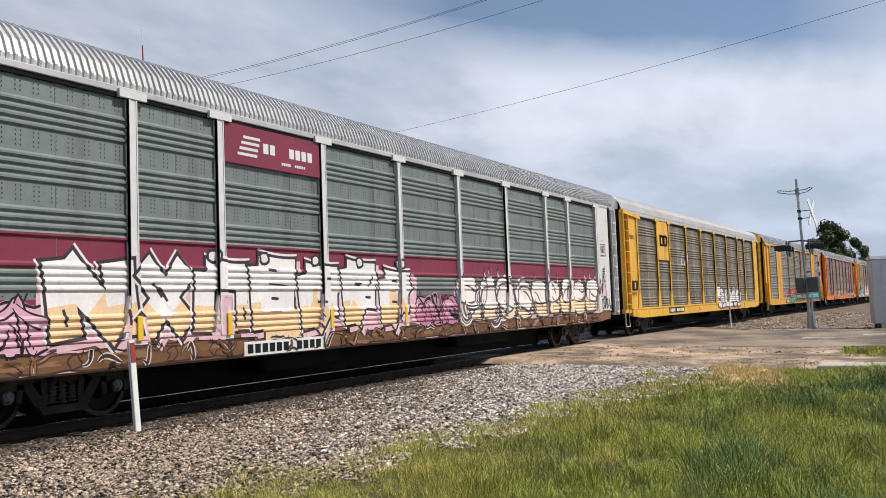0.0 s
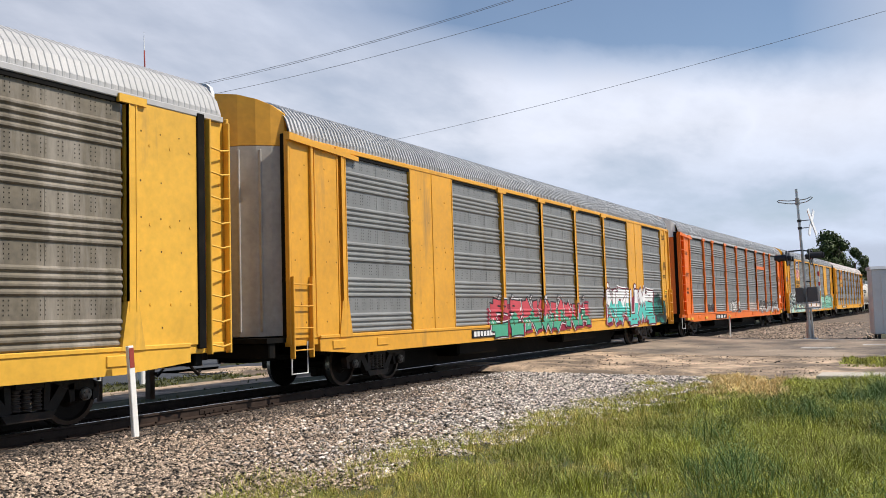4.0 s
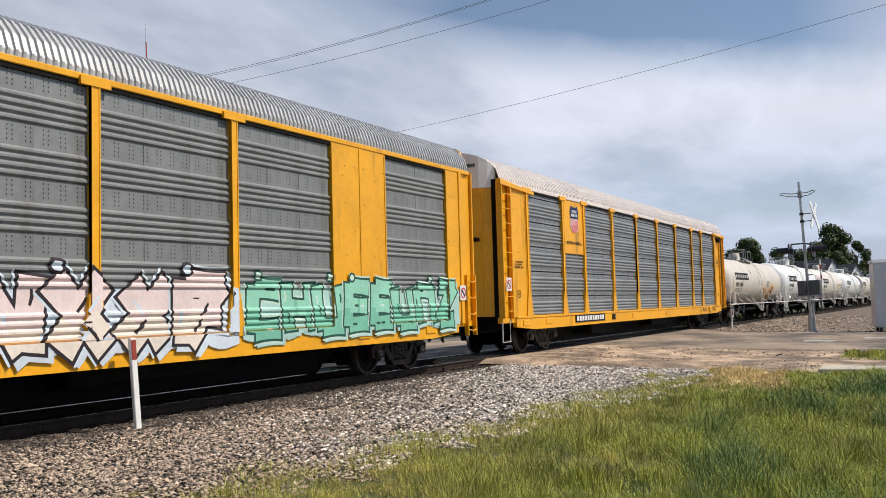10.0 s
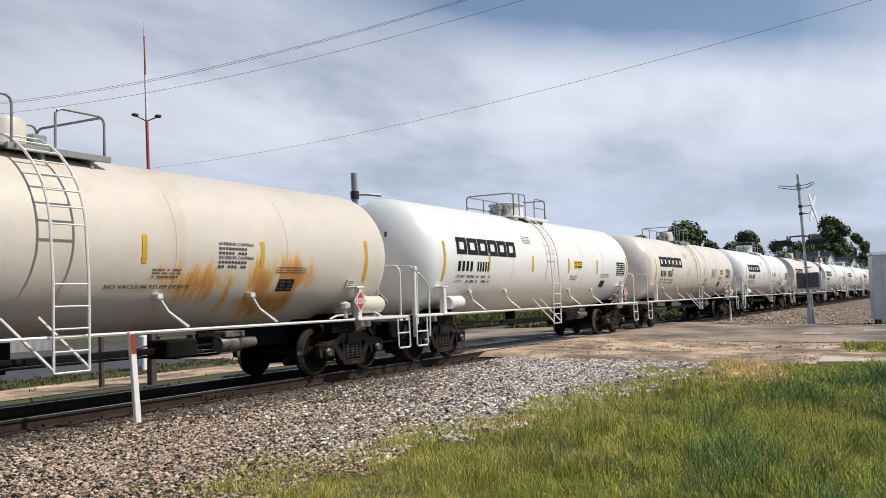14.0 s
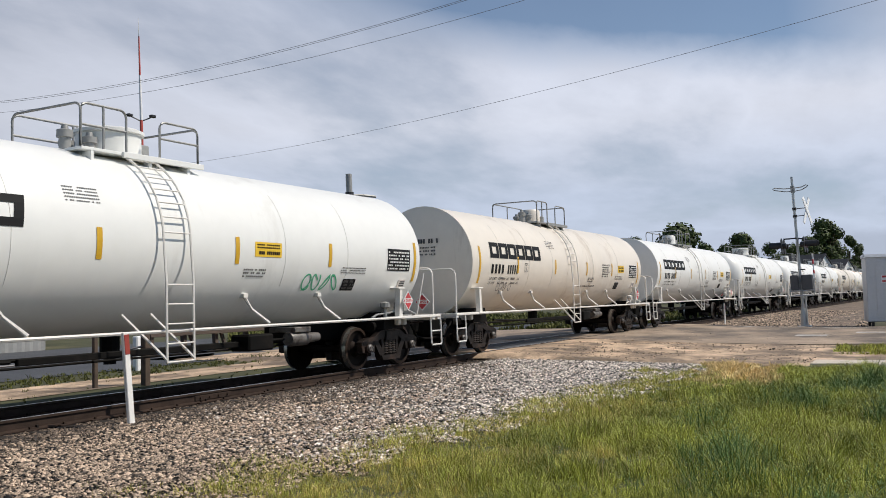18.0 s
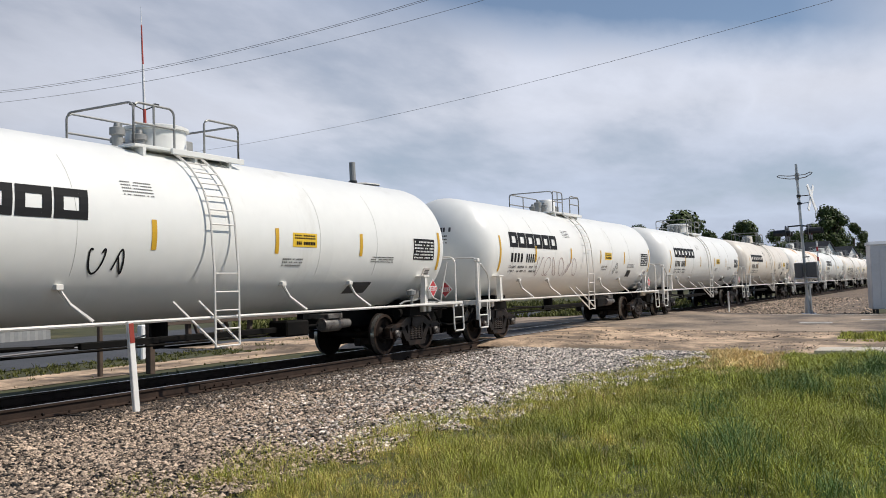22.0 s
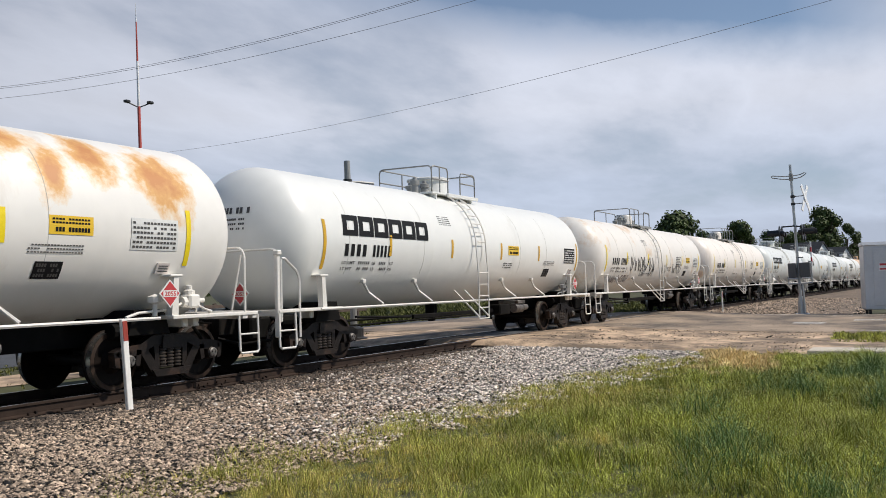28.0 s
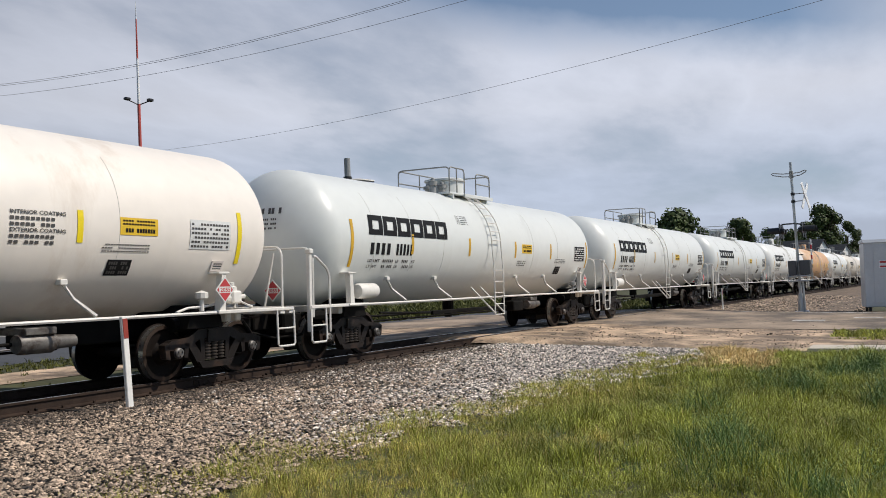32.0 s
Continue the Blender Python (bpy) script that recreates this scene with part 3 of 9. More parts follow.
def bend(pts, n=4):
    """Smooth a stroke."""
    out = []
    for i in range(len(pts) - 1):
        p0, p1, p2, p3 = pts[max(0, i - 1)], pts[i], pts[i + 1], pts[min(len(pts) - 1, i + 2)]
        for k in range(n):
            t = k / n
            out.append(tuple(0.5 * (2 * p1[j] + (p2[j] - p0[j]) * t + (2 * p0[j] - 5 * p1[j] + 4 * p2[j] - p3[j]) * t * t + (3 * p1[j] - p0[j] - 3 * p2[j] + p3[j]) * t ** 3) for j in (0, 1)))
    out.append(pts[-1])
    return out


def swoosh(rng, u, v, head, length, u0, u1, v0, v1, turn):
    """A curling stroke kept within a band: points from a heading whose bend drifts."""
    n = 26
    bend_by = rng.uniform(0.6, 1.0) * turn * rng.choice((-1, 1))
    flip = rng.uniform(0.35, 1.2)
    pts = []
    for i in range(n):
        pts.append((u, v))
        head += bend_by * math.cos(3.14 * flip * i / n) / n
        u += math.cos(head) * length / n
        v += math.sin(head) * length / n
        if v > v1 or v < v0:
            head = -head
            bend_by = -bend_by
        u, v = min(max(u, u0), u1), min(max(v, v0), v1)
    return pts


def taper(b, y, pts, w, mi, blunt=0.25, lo=0.735):
    """A stroke that swells to its middle."""
    n = len(pts)
    left, right = [], []
    for i in range(n):
        p, q = pts[max(0, i - 1)], pts[min(n - 1, i + 1)]
        du, dv = q[0] - p[0], q[1] - p[1]
        le = math.hypot(du, dv) or 1
        k = (blunt + (1 - blunt) * math.sin(math.pi * (i + 0.5) / n) ** 0.6) * w / 2
        left.append((pts[i][0] - dv / le * k, y, max(lo, pts[i][1] + du / le * k)))
        right.append((pts[i][0] + dv / le * k, y, max(lo, pts[i][1] - du / le * k)))
    b.add(left + right, [(i, i + 1, n + i + 1, n + i) for i in range(n - 1)], mi)


def spray(name, parent, u0, u1, v0, v1, n, cols, seed, y=-1.566, label="", halo=True, spike=0.25, heavy=0.5):
    """Sprayed shapes that say nothing: pale clouds of paint under curling strokes with edges, spikes and shine.
    Colours: edge, ink, then fills."""
    rng = random.Random(seed)
    mats = [M_spray(c) for c in cols]
    b = Builder()
    w = (u1 - u0) / n
    h = v1 - v0
    fills = len(cols) - 2
    edge = 0.03 * h + 0.012
    soft = lambda q: [(min(max(u, u0 - 0.12), u1 + 0.12), min(max(v, 0.74), v1 + 0.1)) for u, v in q]
    if halo:
        for i in range(n):
            cu = u0 + w * (i + 0.5)
            q = star(rng, cu, v0 + h * rng.uniform(0.42, 0.52), w * 0.62, h * rng.uniform(0.40, 0.46), 40, 0.14, spike * 0.6)
            fan(b, y, soft([(cu + (a - cu) * 1.07, v0 + h * 0.5 + (c - v0 - h * 0.5) * 1.08) for a, c in q]), 0)
            fan(b, y - 0.0006 - 0.0001 * (i % 2), soft(q), 2)
            q = soft(q)
            ribbon(b, y - 0.0014, q + q[:2], 0.018 + 0.018 * h, 1)
            if fills > 1:
                fan(b, y - 0.0009 - 0.0001 * (i % 2), soft(star(rng, cu, v0 + h * 0.3, w * 0.62, h * 0.27, 22, 0.25)), 3)
            for k in range(2):
                q = star(rng, cu + rng.uniform(-0.4, 0.4) * w, v0 + h * rng.uniform(0.15, 0.8), w * rng.uniform(0.15, 0.35), h * rng.uniform(0.1, 0.24), 18, 0.3)
                fan(b, y - 0.0012 - 0.0003 * k, soft(q), 2 + (i + k + 1) % fills)
    d = 0.0
    for i in range(n):
        cu = u0 + w * (i + 0.5)
        m = min(w, h)
        for k in range(4):
            big = k < 2
            q = swoosh(rng, cu + rng.uniform(-0.45, 0.1) * w, v0 + rng.uniform(0.1, 0.9) * h, rng.uniform(-1.4, 1.4), rng.uniform(1.3, 2.1) * m * (1.0 if big else 0.7), max(u0, cu - 0.95 * w), min(u1, cu + 0.95 * w), v0 + 0.04 * h, v1 - 0.04 * h, rng.uniform(3.0, 6.5))
            t = m * (rng.uniform(0.13, 0.22) if big else rng.uniform(0.04, 0.08))
            d += 0.0002
            ink = rng.random() < heavy
            if big:
                taper(b, y - 0.002 - d, q, t + 2 * edge, 0 if ink else 1)
                taper(b, y - 0.0022 - d, q, t, 1 if ink else 2 + rng.randrange(fills))
            else:
                taper(b, y - 0.002 - d, q, t, 1)
            d += 0.0003
            if big and not ink:
                j = len(q) // 2
                taper(b, y - 0.0022 - d, [(a + t * 0.2, c + t * 0.15) for a, c in q[j - 4:j + 5]], t * 0.16, 0)
        if rng.random() < spike + 0.2:
            a = cu + rng.uniform(-0.4, 0.4) * w
            pts = [(a + m * 0.09 * j, v1 - 0.1 * h + (0.17 * h if j % 2 else 0.0)) for j in range(rng.randrange(3, 7))]
            ribbon(b, y - 0.0025 - d, pts, 0.022 + 0.01 * h, 1)
    lay_on(parent, b, y)
    return part(name, b, mats, parent, label)


STROKES = ([(0.12, 0.0), (0.10, 1.0)], [(0.90, 0.0), (0.86, 1.0)], [(0.08, 0.92), (0.95, 0.86)], [(0.1, 0.5), (0.9, 0.46)], [(0.08, 0.08), (0.95, 0.1)], [(0.12, 0.95), (0.88, 0.06)], [(0.12, 0.05), (0.9, 0.95)])
FORMS = ((0, 2, 1), (0, 5, 1), (0, 2, 3, 6), (2, 6, 4), (0, 3, 1), (0, 4, 1), (0, 2, 3, 4), (6, 5), (0, 6, 3), (2, 0, 4))


def bar(b, y, p, q, w, flare, mats, split, rng):
    """A broad straight stroke with cut-off ends, in steps; its colour changes below the height split."""
    n = 7
    du, dv = q[0] - p[0], q[1] - p[1]
    le = math.hypot(du, dv) or 1
    nu, nv = -dv / le, du / le
    rows = []
    for i in range(n + 1):
        k = i / n
        h = w / 2 * (1 + flare * (2 * k - 1) ** 2)
        u, v = p[0] + du * k, p[1] + dv * k
        rows.append(((u + nu * h, y, max(0.735, v + nv * h)), (u - nu * h, y, max(0.735, v - nv * h))))
    for i in range(n):
        v = (rows[i][0][2] + rows[i + 1][1][2]) / 2
        b.add([rows[i][0], rows[i][1], rows[i + 1][1], rows[i + 1][0]], [(0, 1, 2, 3)], mats[0] if v + rng.uniform(-0.05, 0.05) > split else mats[1])


def piece(name, parent, u0, u1, v0, v1, n, cols, seed, y=-1.566, label="", fat=0.30, split=0.45, backing=True, rounded=False):
    """A row of broad sprayed forms that say nothing. Colours: halo, ink, upper fill, lower fill, drop shadow."""
    rng = random.Random(seed)
    mats = [M_spray(c) for c in cols]
    b = Builder()
    w, h = (u1 - u0) / n, v1 - v0
    edge = 0.026 * h + 0.014
    turn = v0 + split * h
    if backing:
        for i in range(n + 1):
            q = star(rng, u0 + w * i, v0 + h * 0.42, w * 0.62, h * rng.uniform(0.3, 0.42), 26, 0.12)
            fan(b, y + 0.0002 * (i % 3), [(min(max(a, u0 - 0.2), u1 + 0.2), max(0.735, c)) for a, c in q], 4, 5)
    d = 0.001
    for i in range(n):
        a, top, foot = u0 + w * i, v1 - h * rng.uniform(0.0, 0.16), v0 + h * rng.uniform(0.0, 0.06)
        skew = rng.uniform(-0.12, 0.16) * w
        place = lambda q: (a + w * (0.04 + 0.94 * q[0]) + skew * (q[1] - 0.5), foot + (top - foot) * (0.06 + 0.88 * q[1]))
        t = fat * w * rng.uniform(0.9, 1.1)
        if rounded:
            # swollen lobes, each with its own heavy edge
            for k in range(rng.choice((2, 2, 3))):
                cu, cv = a + w * rng.uniform(0.35, 0.65), foot + (top - foot) * (0.3 + 0.36 * k if k < 2 else 0.5)
                q = star(rng, cu, cv, w * rng.uniform(0.42, 0.56), (top - foot) * rng.uniform(0.26, 0.33), 30, 0.13)
                grow = lambda f: [(cu + (e - cu) * f, max(0.74, cv + (g - cv) * f)) for e, g in q]
                fan(b, y - d, grow(1.0), 1, 6)
                fan(b, y - d - 0.0008, grow(0.86), 2 if cv > turn else 3, 6)
                d += 0.0016
            for k in range(2):
                q = swoosh(rng, a + w * rng.uniform(0.2, 0.5), foot + (top - foot) * rng.uniform(0.3, 0.8), rng.uniform(-1.4, 1.4), 0.7 * min(w, h), a, a + w, foot + 0.1 * h, top - 0.1 * h, 3.0)
                taper(b, y - d, q, t * 0.16, 1)
                d += 0.0003
            continue
        form = [[place(e) for e in STROKES[k]] for k in rng.choice(FORMS)]
        for k, (p, q) in enumerate(form):
            bar(b, y - d - 0.00008 * k, (p[0] + 0.07 * h, p[1] - 0.06 * h), (q[0] + 0.07 * h, q[1] - 0.06 * h), t + 2 * edge, 0.12, (4, 4), 0, rng)
            bar(b, y - d - 0.0006 - 0.00008 * k, p, q, t + 3.6 * edge, 0.12, (0, 0), 0, rng)
        d += 0.0012
        for k, (p, q) in enumerate(form):
            bar(b, y - d - 0.00008 * k, p, q, t + 2 * edge, 0.15, (1, 1), 0, rng)
        d += 0.0005
        for k, (p, q) in enumerate(form):
            e = edge / (math.hypot(q[0] - p[0], q[1] - p[1]) or 1)
            lerp = lambda f: (p[0] + (q[0] - p[0]) * f, p[1] + (q[1] - p[1]) * f)
            bar(b, y - d - 0.00008 * k, lerp(e), lerp(1 - e), t, 0.12, (2, 3), turn, rng)
        d += 0.0005
        for k in range(3):
            p, q = rng.choice(form)
            f = rng.uniform(0.15, 0.7)
            m0 = (p[0] + (q[0] - p[0]) * f + rng.uniform(-0.2, 0.2) * t, p[1] + (q[1] - p[1]) * f)
            m1 = (m0[0] + (q[0] - p[0]) * 0.2, m0[1] + (q[1] - p[1]) * 0.2)
            taper(b, y - d, [m0, ((m0[0] + m1[0]) / 2 + 0.02, (m0[1] + m1[1]) / 2), m1], 0.03 + 0.02 * h, 1 if k else 0)
            d += 0.0002
        if rng.random() < 0.6:
            cu = a + w * rng.uniform(0.2, 0.8)
            q = star(rng, cu, v1 - 0.02 * h, 0.10 * h, 0.085 * h, 12, 0.1)
            fan(b, y - d, q, 1, 2)
            fan(b, y - d - 0.0006, [(cu + (e - cu) * 0.6, v1 - 0.02 * h + (g - v1 + 0.02 * h) * 0.6) for e, g in q], 0, 2)
            d += 0.001
    lay_on(parent, b, y)
    return part(name, b, mats, parent, label)


def arc(cu, cv, ru, rv, a0, sweep, shrink=0.0, n=26):
    """A curl round a middle, from a0 on by sweep degrees, that may wind inwards."""
    out = []
    for i in range(n):
        f = i / (n - 1)
        a = math.radians(a0 + sweep * f)
        k = 1 - shrink * f
        out.append((cu + ru * k * math.cos(a), cv + rv * k * math.sin(a)))
    return out


def flames(name, parent, u0, u1, v0, v1, n, cols, seed, y=-1.566, label=""):
    """A row of pointed tongues with a dark edge. Colours: edge, fill."""
    rng = random.Random(seed)
    b = Builder()
    w = (u1 - u0) / n
    for i in range(n):
        u, tip, lean = u0 + w * i, v1 + (v1 - v0) * rng.uniform(-0.5, 0.35), rng.uniform(-0.3, 0.5) * w
        for k, (grow, mi) in enumerate(((0.06, 0), (0.0, 1))):
            d = y - 0.0012 * k - 0.0001 * (i % 4)
            b.add([(u - grow, d, v0), (u + w + grow, d, v0), (u + w * 0.75 + grow, d, (v0 + tip) / 2), (u + w * 0.5 + lean, d, tip + grow * 2.0), (u + w * 0.25 - grow, d, (v0 + tip) / 2)], [(0, 1, 2, 3, 4)], mi)
    lay_on(parent, b, y)
    return part(name, b, [M_spray(c) for c in cols], parent, label)


def curls(name, parent, rows, clouds, cols, seed, y=-1.566, label=""):
    """Broad black curls with a pale inner line and a white edge, over clouds of spray. Rows: arc numbers and a width. Colours: halo, ink, shine, then fills."""
    rng = random.Random(seed)
    b = Builder()
    for i, (cu, cv, ru, rv, mi) in enumerate(clouds):
        q = star(rng, cu, cv, ru * 1.0, rv * 1.0, 30, 0.12)
        fan(b, y - 0.0002 * i, [(u, max(0.735, v)) for u, v in q], mi, 6)
    d = 0.003
    paths = [(arc(*r[:-1]), r[-1]) for r in rows]
    for q, w in paths:
        taper(b, y - d, q, w * 1.7 + 0.10, 0, 0.6)
        d += 0.0001
    for q, w in paths:
        taper(b, y - d - 0.0006, q, w * 1.7, 1, 0.4)
        d += 0.0001
    d += 0.0012
    for i, (q, w) in enumerate(paths):
        k = w * rng.uniform(0.2, 0.4) * (1 if i % 2 else -1)
        inner = [(u, v + k) for u, v in q[3:-4]]
        taper(b, y - d, inner, w * rng.uniform(0.3, 0.5), 2 if i % 3 else 3, 0.1)
        d += 0.0001
    lay_on(parent, b, y)
    return part(name, b, [M_spray(c) for c in cols], parent, label)


SPRAYS = {}


def M_spray(col):
    if col not in SPRAYS:
        SPRAYS[col] = mat("spray_paint", col, 0.6, 0, 0.09, 1.6, 0, 1, tuple(c * 0.6 for c in col), 0.16, 1.5, 1, spec=0.15)
    return SPRAYS[col]


def scrawl(name, parent, surf, u0, u1, v0, v1, n, seed, material, t=0.012):
    """A thin hand-drawn tag that says nothing."""
    rng = random.Random(seed)
    b = Builder()
    w = (u1 - u0) / n
    for i in range(n):
        pts = []
        k = rng.uniform(0.6, 1.6)
        ph = rng.uniform(0, 6)
        for j in range(14):
            a = j / 13
            pts.append((u0 + w * (i + 0.1 + 0.8 * (0.5 + 0.5 * math.sin(ph + a * 5.5 * k))), v0 + (v1 - v0) * (0.5 + 0.5 * math.sin(ph * 2 + a * 7.5))))
        pts = bend(pts, 3)
        m = len(pts)
        left, right = [], []
        for j in range(m):
            p0, p1 = pts[max(0, j - 1)], pts[min(m - 1, j + 1)]
            du, dv = p1[0] - p0[0], p1[1] - p0[1]
            le = math.hypot(du, dv) or 1
            left.append(surf(pts[j][0] - dv / le * t, pts[j][1] + du / le * t))
            right.append(surf(pts[j][0] + dv / le * t, pts[j][1] - du / le * t))
        b.add(left + right, [(j, j + 1, m + j + 1, m + j) for j in range(m - 1)], 0)
    return part(name, b, material, parent, kind="stuff")


# ---------------- ground, track, roads ----------------
def ground_sheet():
    xs = [-3000, -1200, -500, -200, -80, -40] + list(range(-20, 61, 2)) + [80, 120, 200, 400, 900, 2000, 3500]
    ys = [-3000, -1000, -300, -100, -50, -30] + list(range(-20, 31, 2)) + [40, 60, 100, 200, 500, 1200, 3500]
    b = Builder()
    rows = []
    for x in xs:
        r = []
        for y in ys:
            z = -0.29
            if -20 < x < 60 and -20 < y < -7:
                z += 0.05 * noise.noise(Vector((x * 0.25, y * 0.25, 0)))
            if -3 < y < 3:
                z = -0.5
            r.append((x, y, z))
        rows.append(r)
    b.strip(rows)
    return thing("ground", b, M["ground"], "grassy earth ground reaching to the horizon", "ground", kind="structure")


ground_sheet()


def gravel_edge(x):
    e = -6.15 - 0.10 * max(-2.5, x - 9.5) + 0.03 * max(0, x - 12) + 0.25 * noise.noise(Vector((x * 0.35, 3, 0)))
    return min(max(e, -7.6), -3.2)


def ballast_bed():
    b = Builder()
    rows = []
    xs = [-700, -300, -120, -60, -30, -15] + list(range(-8, 60)) + [70, 90, 120, 180, 300, 700]
    for x in xs:
        e = gravel_edge(x) if x < 40 else -8.6
        prof = [(e, -0.31), (e + 0.35, -0.255), (-4.5, -0.225), (-3.0, -0.19), (-2.2, -0.165), (-1.45, -0.165), (-1.2, -0.2), (0.0, -0.21), (1.2, -0.2), (1.6, -0.2), (2.6, -0.28), (3.4, -0.36)]
        rows.append([(x, y + bow(x), z + (0.02 * noise.noise(Vector((x * 1.3, y * 1.3, 5))) if -8 <= x < 60 else 0)) for y, z in prof])
    b.strip(rows)
    n = len(rows[0]) - 1
    # the strip under the train takes the bed colour darkened for shade
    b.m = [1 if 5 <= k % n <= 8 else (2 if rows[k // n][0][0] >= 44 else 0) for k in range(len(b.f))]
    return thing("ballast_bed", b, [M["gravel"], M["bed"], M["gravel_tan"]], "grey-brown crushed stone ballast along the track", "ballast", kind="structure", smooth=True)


ballast_bed()


RAIL_AT = [-700, 30] + list(range(34, 71, 4)) + [80, 95, 120, 200, 400, 700]


def track():
    t = thing("track", None, None, "steel rails on dark ties in stone ballast", "railway track", kind="structure")
    # rail section: head, web and foot
    sec = [(-0.07, -0.18), (0.07, -0.18), (0.07, -0.165), (0.012, -0.145), (0.012, -0.045), (0.036, -0.035), (0.036, -0.006), (0.03, 0.0), (-0.03, 0.0), (-0.036, -0.006), (-0.036, -0.035), (-0.012, -0.045), (-0.012, -0.145), (-0.07, -0.165)]
    for y0 in (-0.755, 0.755):
        b = Builder()
        n = len(sec)
        for x0, x1 in zip(RAIL_AT, RAIL_AT[1:]):
            v = [(x0, y0 + y + bow(x0), z) for y, z in sec] + [(x1, y0 + y + bow(x1), z) for y, z in sec]
            for i in range(n):
                b.add([v[i], v[(i + 1) % n], v[n + (i + 1) % n], v[n + i]], [(0, 1, 2, 3)], 1 if i == 7 else 0)
        part("rail", b, [M["rail"], M["railhead"]], t, "rusty steel rail with a polished head")
    tie = Builder().box(-0.115, 0.115, -1.3, 1.3, -0.36, -0.185, 0.012).mesh("tie", M["tie"])
    rest = Builder()
    for i in range(-60, 200):
        x = i * 0.55
        if 3 < x < 26:
            part("tie", tie, None, t, m=pose(x, 0.03 * math.sin(i * 7.1), 0, 0, 0, 0.6 * math.sin(i * 3.3)))
        elif not 22 < x < 45:
            rest.box(x - 0.115, x + 0.115, bow(x) - 1.3, bow(x) + 1.3, -0.36, -0.187)
    part("far_ties", rest, M["tie"], t, kind="stuff")
    plate = Builder()
    plate.box(-0.10, 0.10, -0.17, 0.17, -0.186, -0.168, 0.004)
    plate.box(-0.012, 0.012, -0.115, -0.085, -0.17, -0.135)
    plate.box(-0.012, 0.012, 0.085, 0.115, -0.17, -0.135)
    pm = plate.mesh("tie_plate", M["rail"])
    anchor = Builder().box(-0.014, 0.014, -0.085, 0.02, -0.2, -0.12, 0.003).mesh("rail_anchor", M["truck"])
    for i in range(6, 42):
        for y in (-0.755, 0.755):
            part("tie_plate", pm, None, t, m=pose(i * 0.55, y, 0.004))
        if i % 3 == 0:
            part("rail_anchor", anchor, None, t, m=pose(i * 0.55 + 0.14, -0.755, 0))
    joint = Builder().box(-0.45, 0.45, -0.03, 0.03, -0.14, -0.05, 0.008)
    for k in range(4):
        joint.lathe([(-0.055, 0.018), (-0.03, 0.018)], 6, "y", (-0.33 + 0.22 * k, 0, -0.095))
    part("joint_bar", joint, M["rail"], t, m=pose(11.9, -0.785, 0))


track()


def crossing():
    xs0 = [21.9, 22.3] + [22.6 + 0.25 * i for i in range(31)]
    prof = [(-60, -0.262), (-30, -0.255), (-12, -0.25), (-8, -0.235), (-5, -0.19), (-3.2, -0.12), (-2.0, -0.05), (-1.3, -0.022), (1.3, -0.022), (2.0, -0.04), (3.2, -0.1), (5, -0.17), (9, -0.24), (10.5, -0.262)]
    fine = []
    for (a, za), (c, zc) in zip(prof, prof[1:]):
        n = max(1, int((c - a) / 0.3)) if a > -14 and c < 14 else 1
        fine += [(a + (c - a) * i / n, za + (zc - za) * i / n) for i in range(n)]
    fine.append(prof[-1])
    b = Builder()
    rows = []
    for x in xs0:
        rows.append([(x + (0.25 * noise.noise(Vector((y * 0.6, 1, 0))) if x < 22 else 0), y, z - (0.12 if x < 22 else 0.0) + (0.03 * noise.noise(Vector((x * 0.9, y * 0.5, 2))) + 0.022 * noise.noise(Vector((x * 2.7, y * 1.6, 4)))) * (1 if y < -1.4 or y > 1.4 else 0)) for y, z in fine if y > -13.5])
    b.strip(rows)
    thing("dirt_shoulder", b, M["dirt"], "pale packed dirt shoulder beside the crossing road", "dirt shoulder", kind="structure", smooth=True)
    b = Builder()
    b.strip([[(x, y, z + 0.012) for y, z in fine] for x in (30.0, 37.0, 44.0)])
    thing("road", b, M["asphalt"], "worn grey asphalt road over the railway crossing", "road", kind="structure", smooth=True)
    # paint on the asphalt
    for nm, x0, x1, y0, y1 in (("stop_line", 35.2, 36.2, -8.4, -7.3), ("stop_line", 37.7, 38.6, -10.2, -9.2), ("edge_line", 42.9, 43.05, -40, -3.6), ("edge_line", 30.6, 30.72, -40, -9.5)):
        p = Builder()
        n = 8
        zz = lambda y: float(np.interp(y, [q[0] for q in fine], [q[1] for q in fine])) + 0.017
        p.strip([[(x, y0 + (y1 - y0) * i / n, zz(y0 + (y1 - y0) * i / n)) for i in range(n + 1)] for x in (x0, x1)])
        thing(nm, p, M["line"], "worn white paint line on the asphalt", "road marking", kind="structure")
    # cracks and old tar seams wander across the crossing
    rng = random.Random(17)
    b = Builder()
    zz = lambda y: float(np.interp(y, [q[0] for q in fine], [q[1] for q in fine]))
    for k in range(30):
        x, y = rng.uniform(22.8, 38), rng.uniform(-9, 2)
        if abs(y) < 1.2:
            continue
        a = rng.choice((1.5, 1.7, 0.2, 1.4))
        wd = rng.uniform(0.012, 0.035) * (1 + (x - 22) * 0.04)
        pts = []
        for j in range(rng.randrange(7, 18)):
            pts.append((x, y))
            a += rng.gauss(0, 0.25)
            x += 0.3 * math.cos(a)
            y += 0.3 * math.sin(a)
        pts = [p for p in pts if 22.4 < p[0] < 44 and -9.3 < p[1] < -1.4]
        if len(pts) < 3:
            continue
        rows = [[(px - wd / 2, py, zz(py) + 0.026), (px + wd / 2, py + wd * 0.3, zz(py) + 0.026)] for px, py in pts]
        b.strip(rows)
    thing("road_cracks", b, M["bed"], "dark cracks and tar seams across the crossing", "road cracks", kind="stuff")
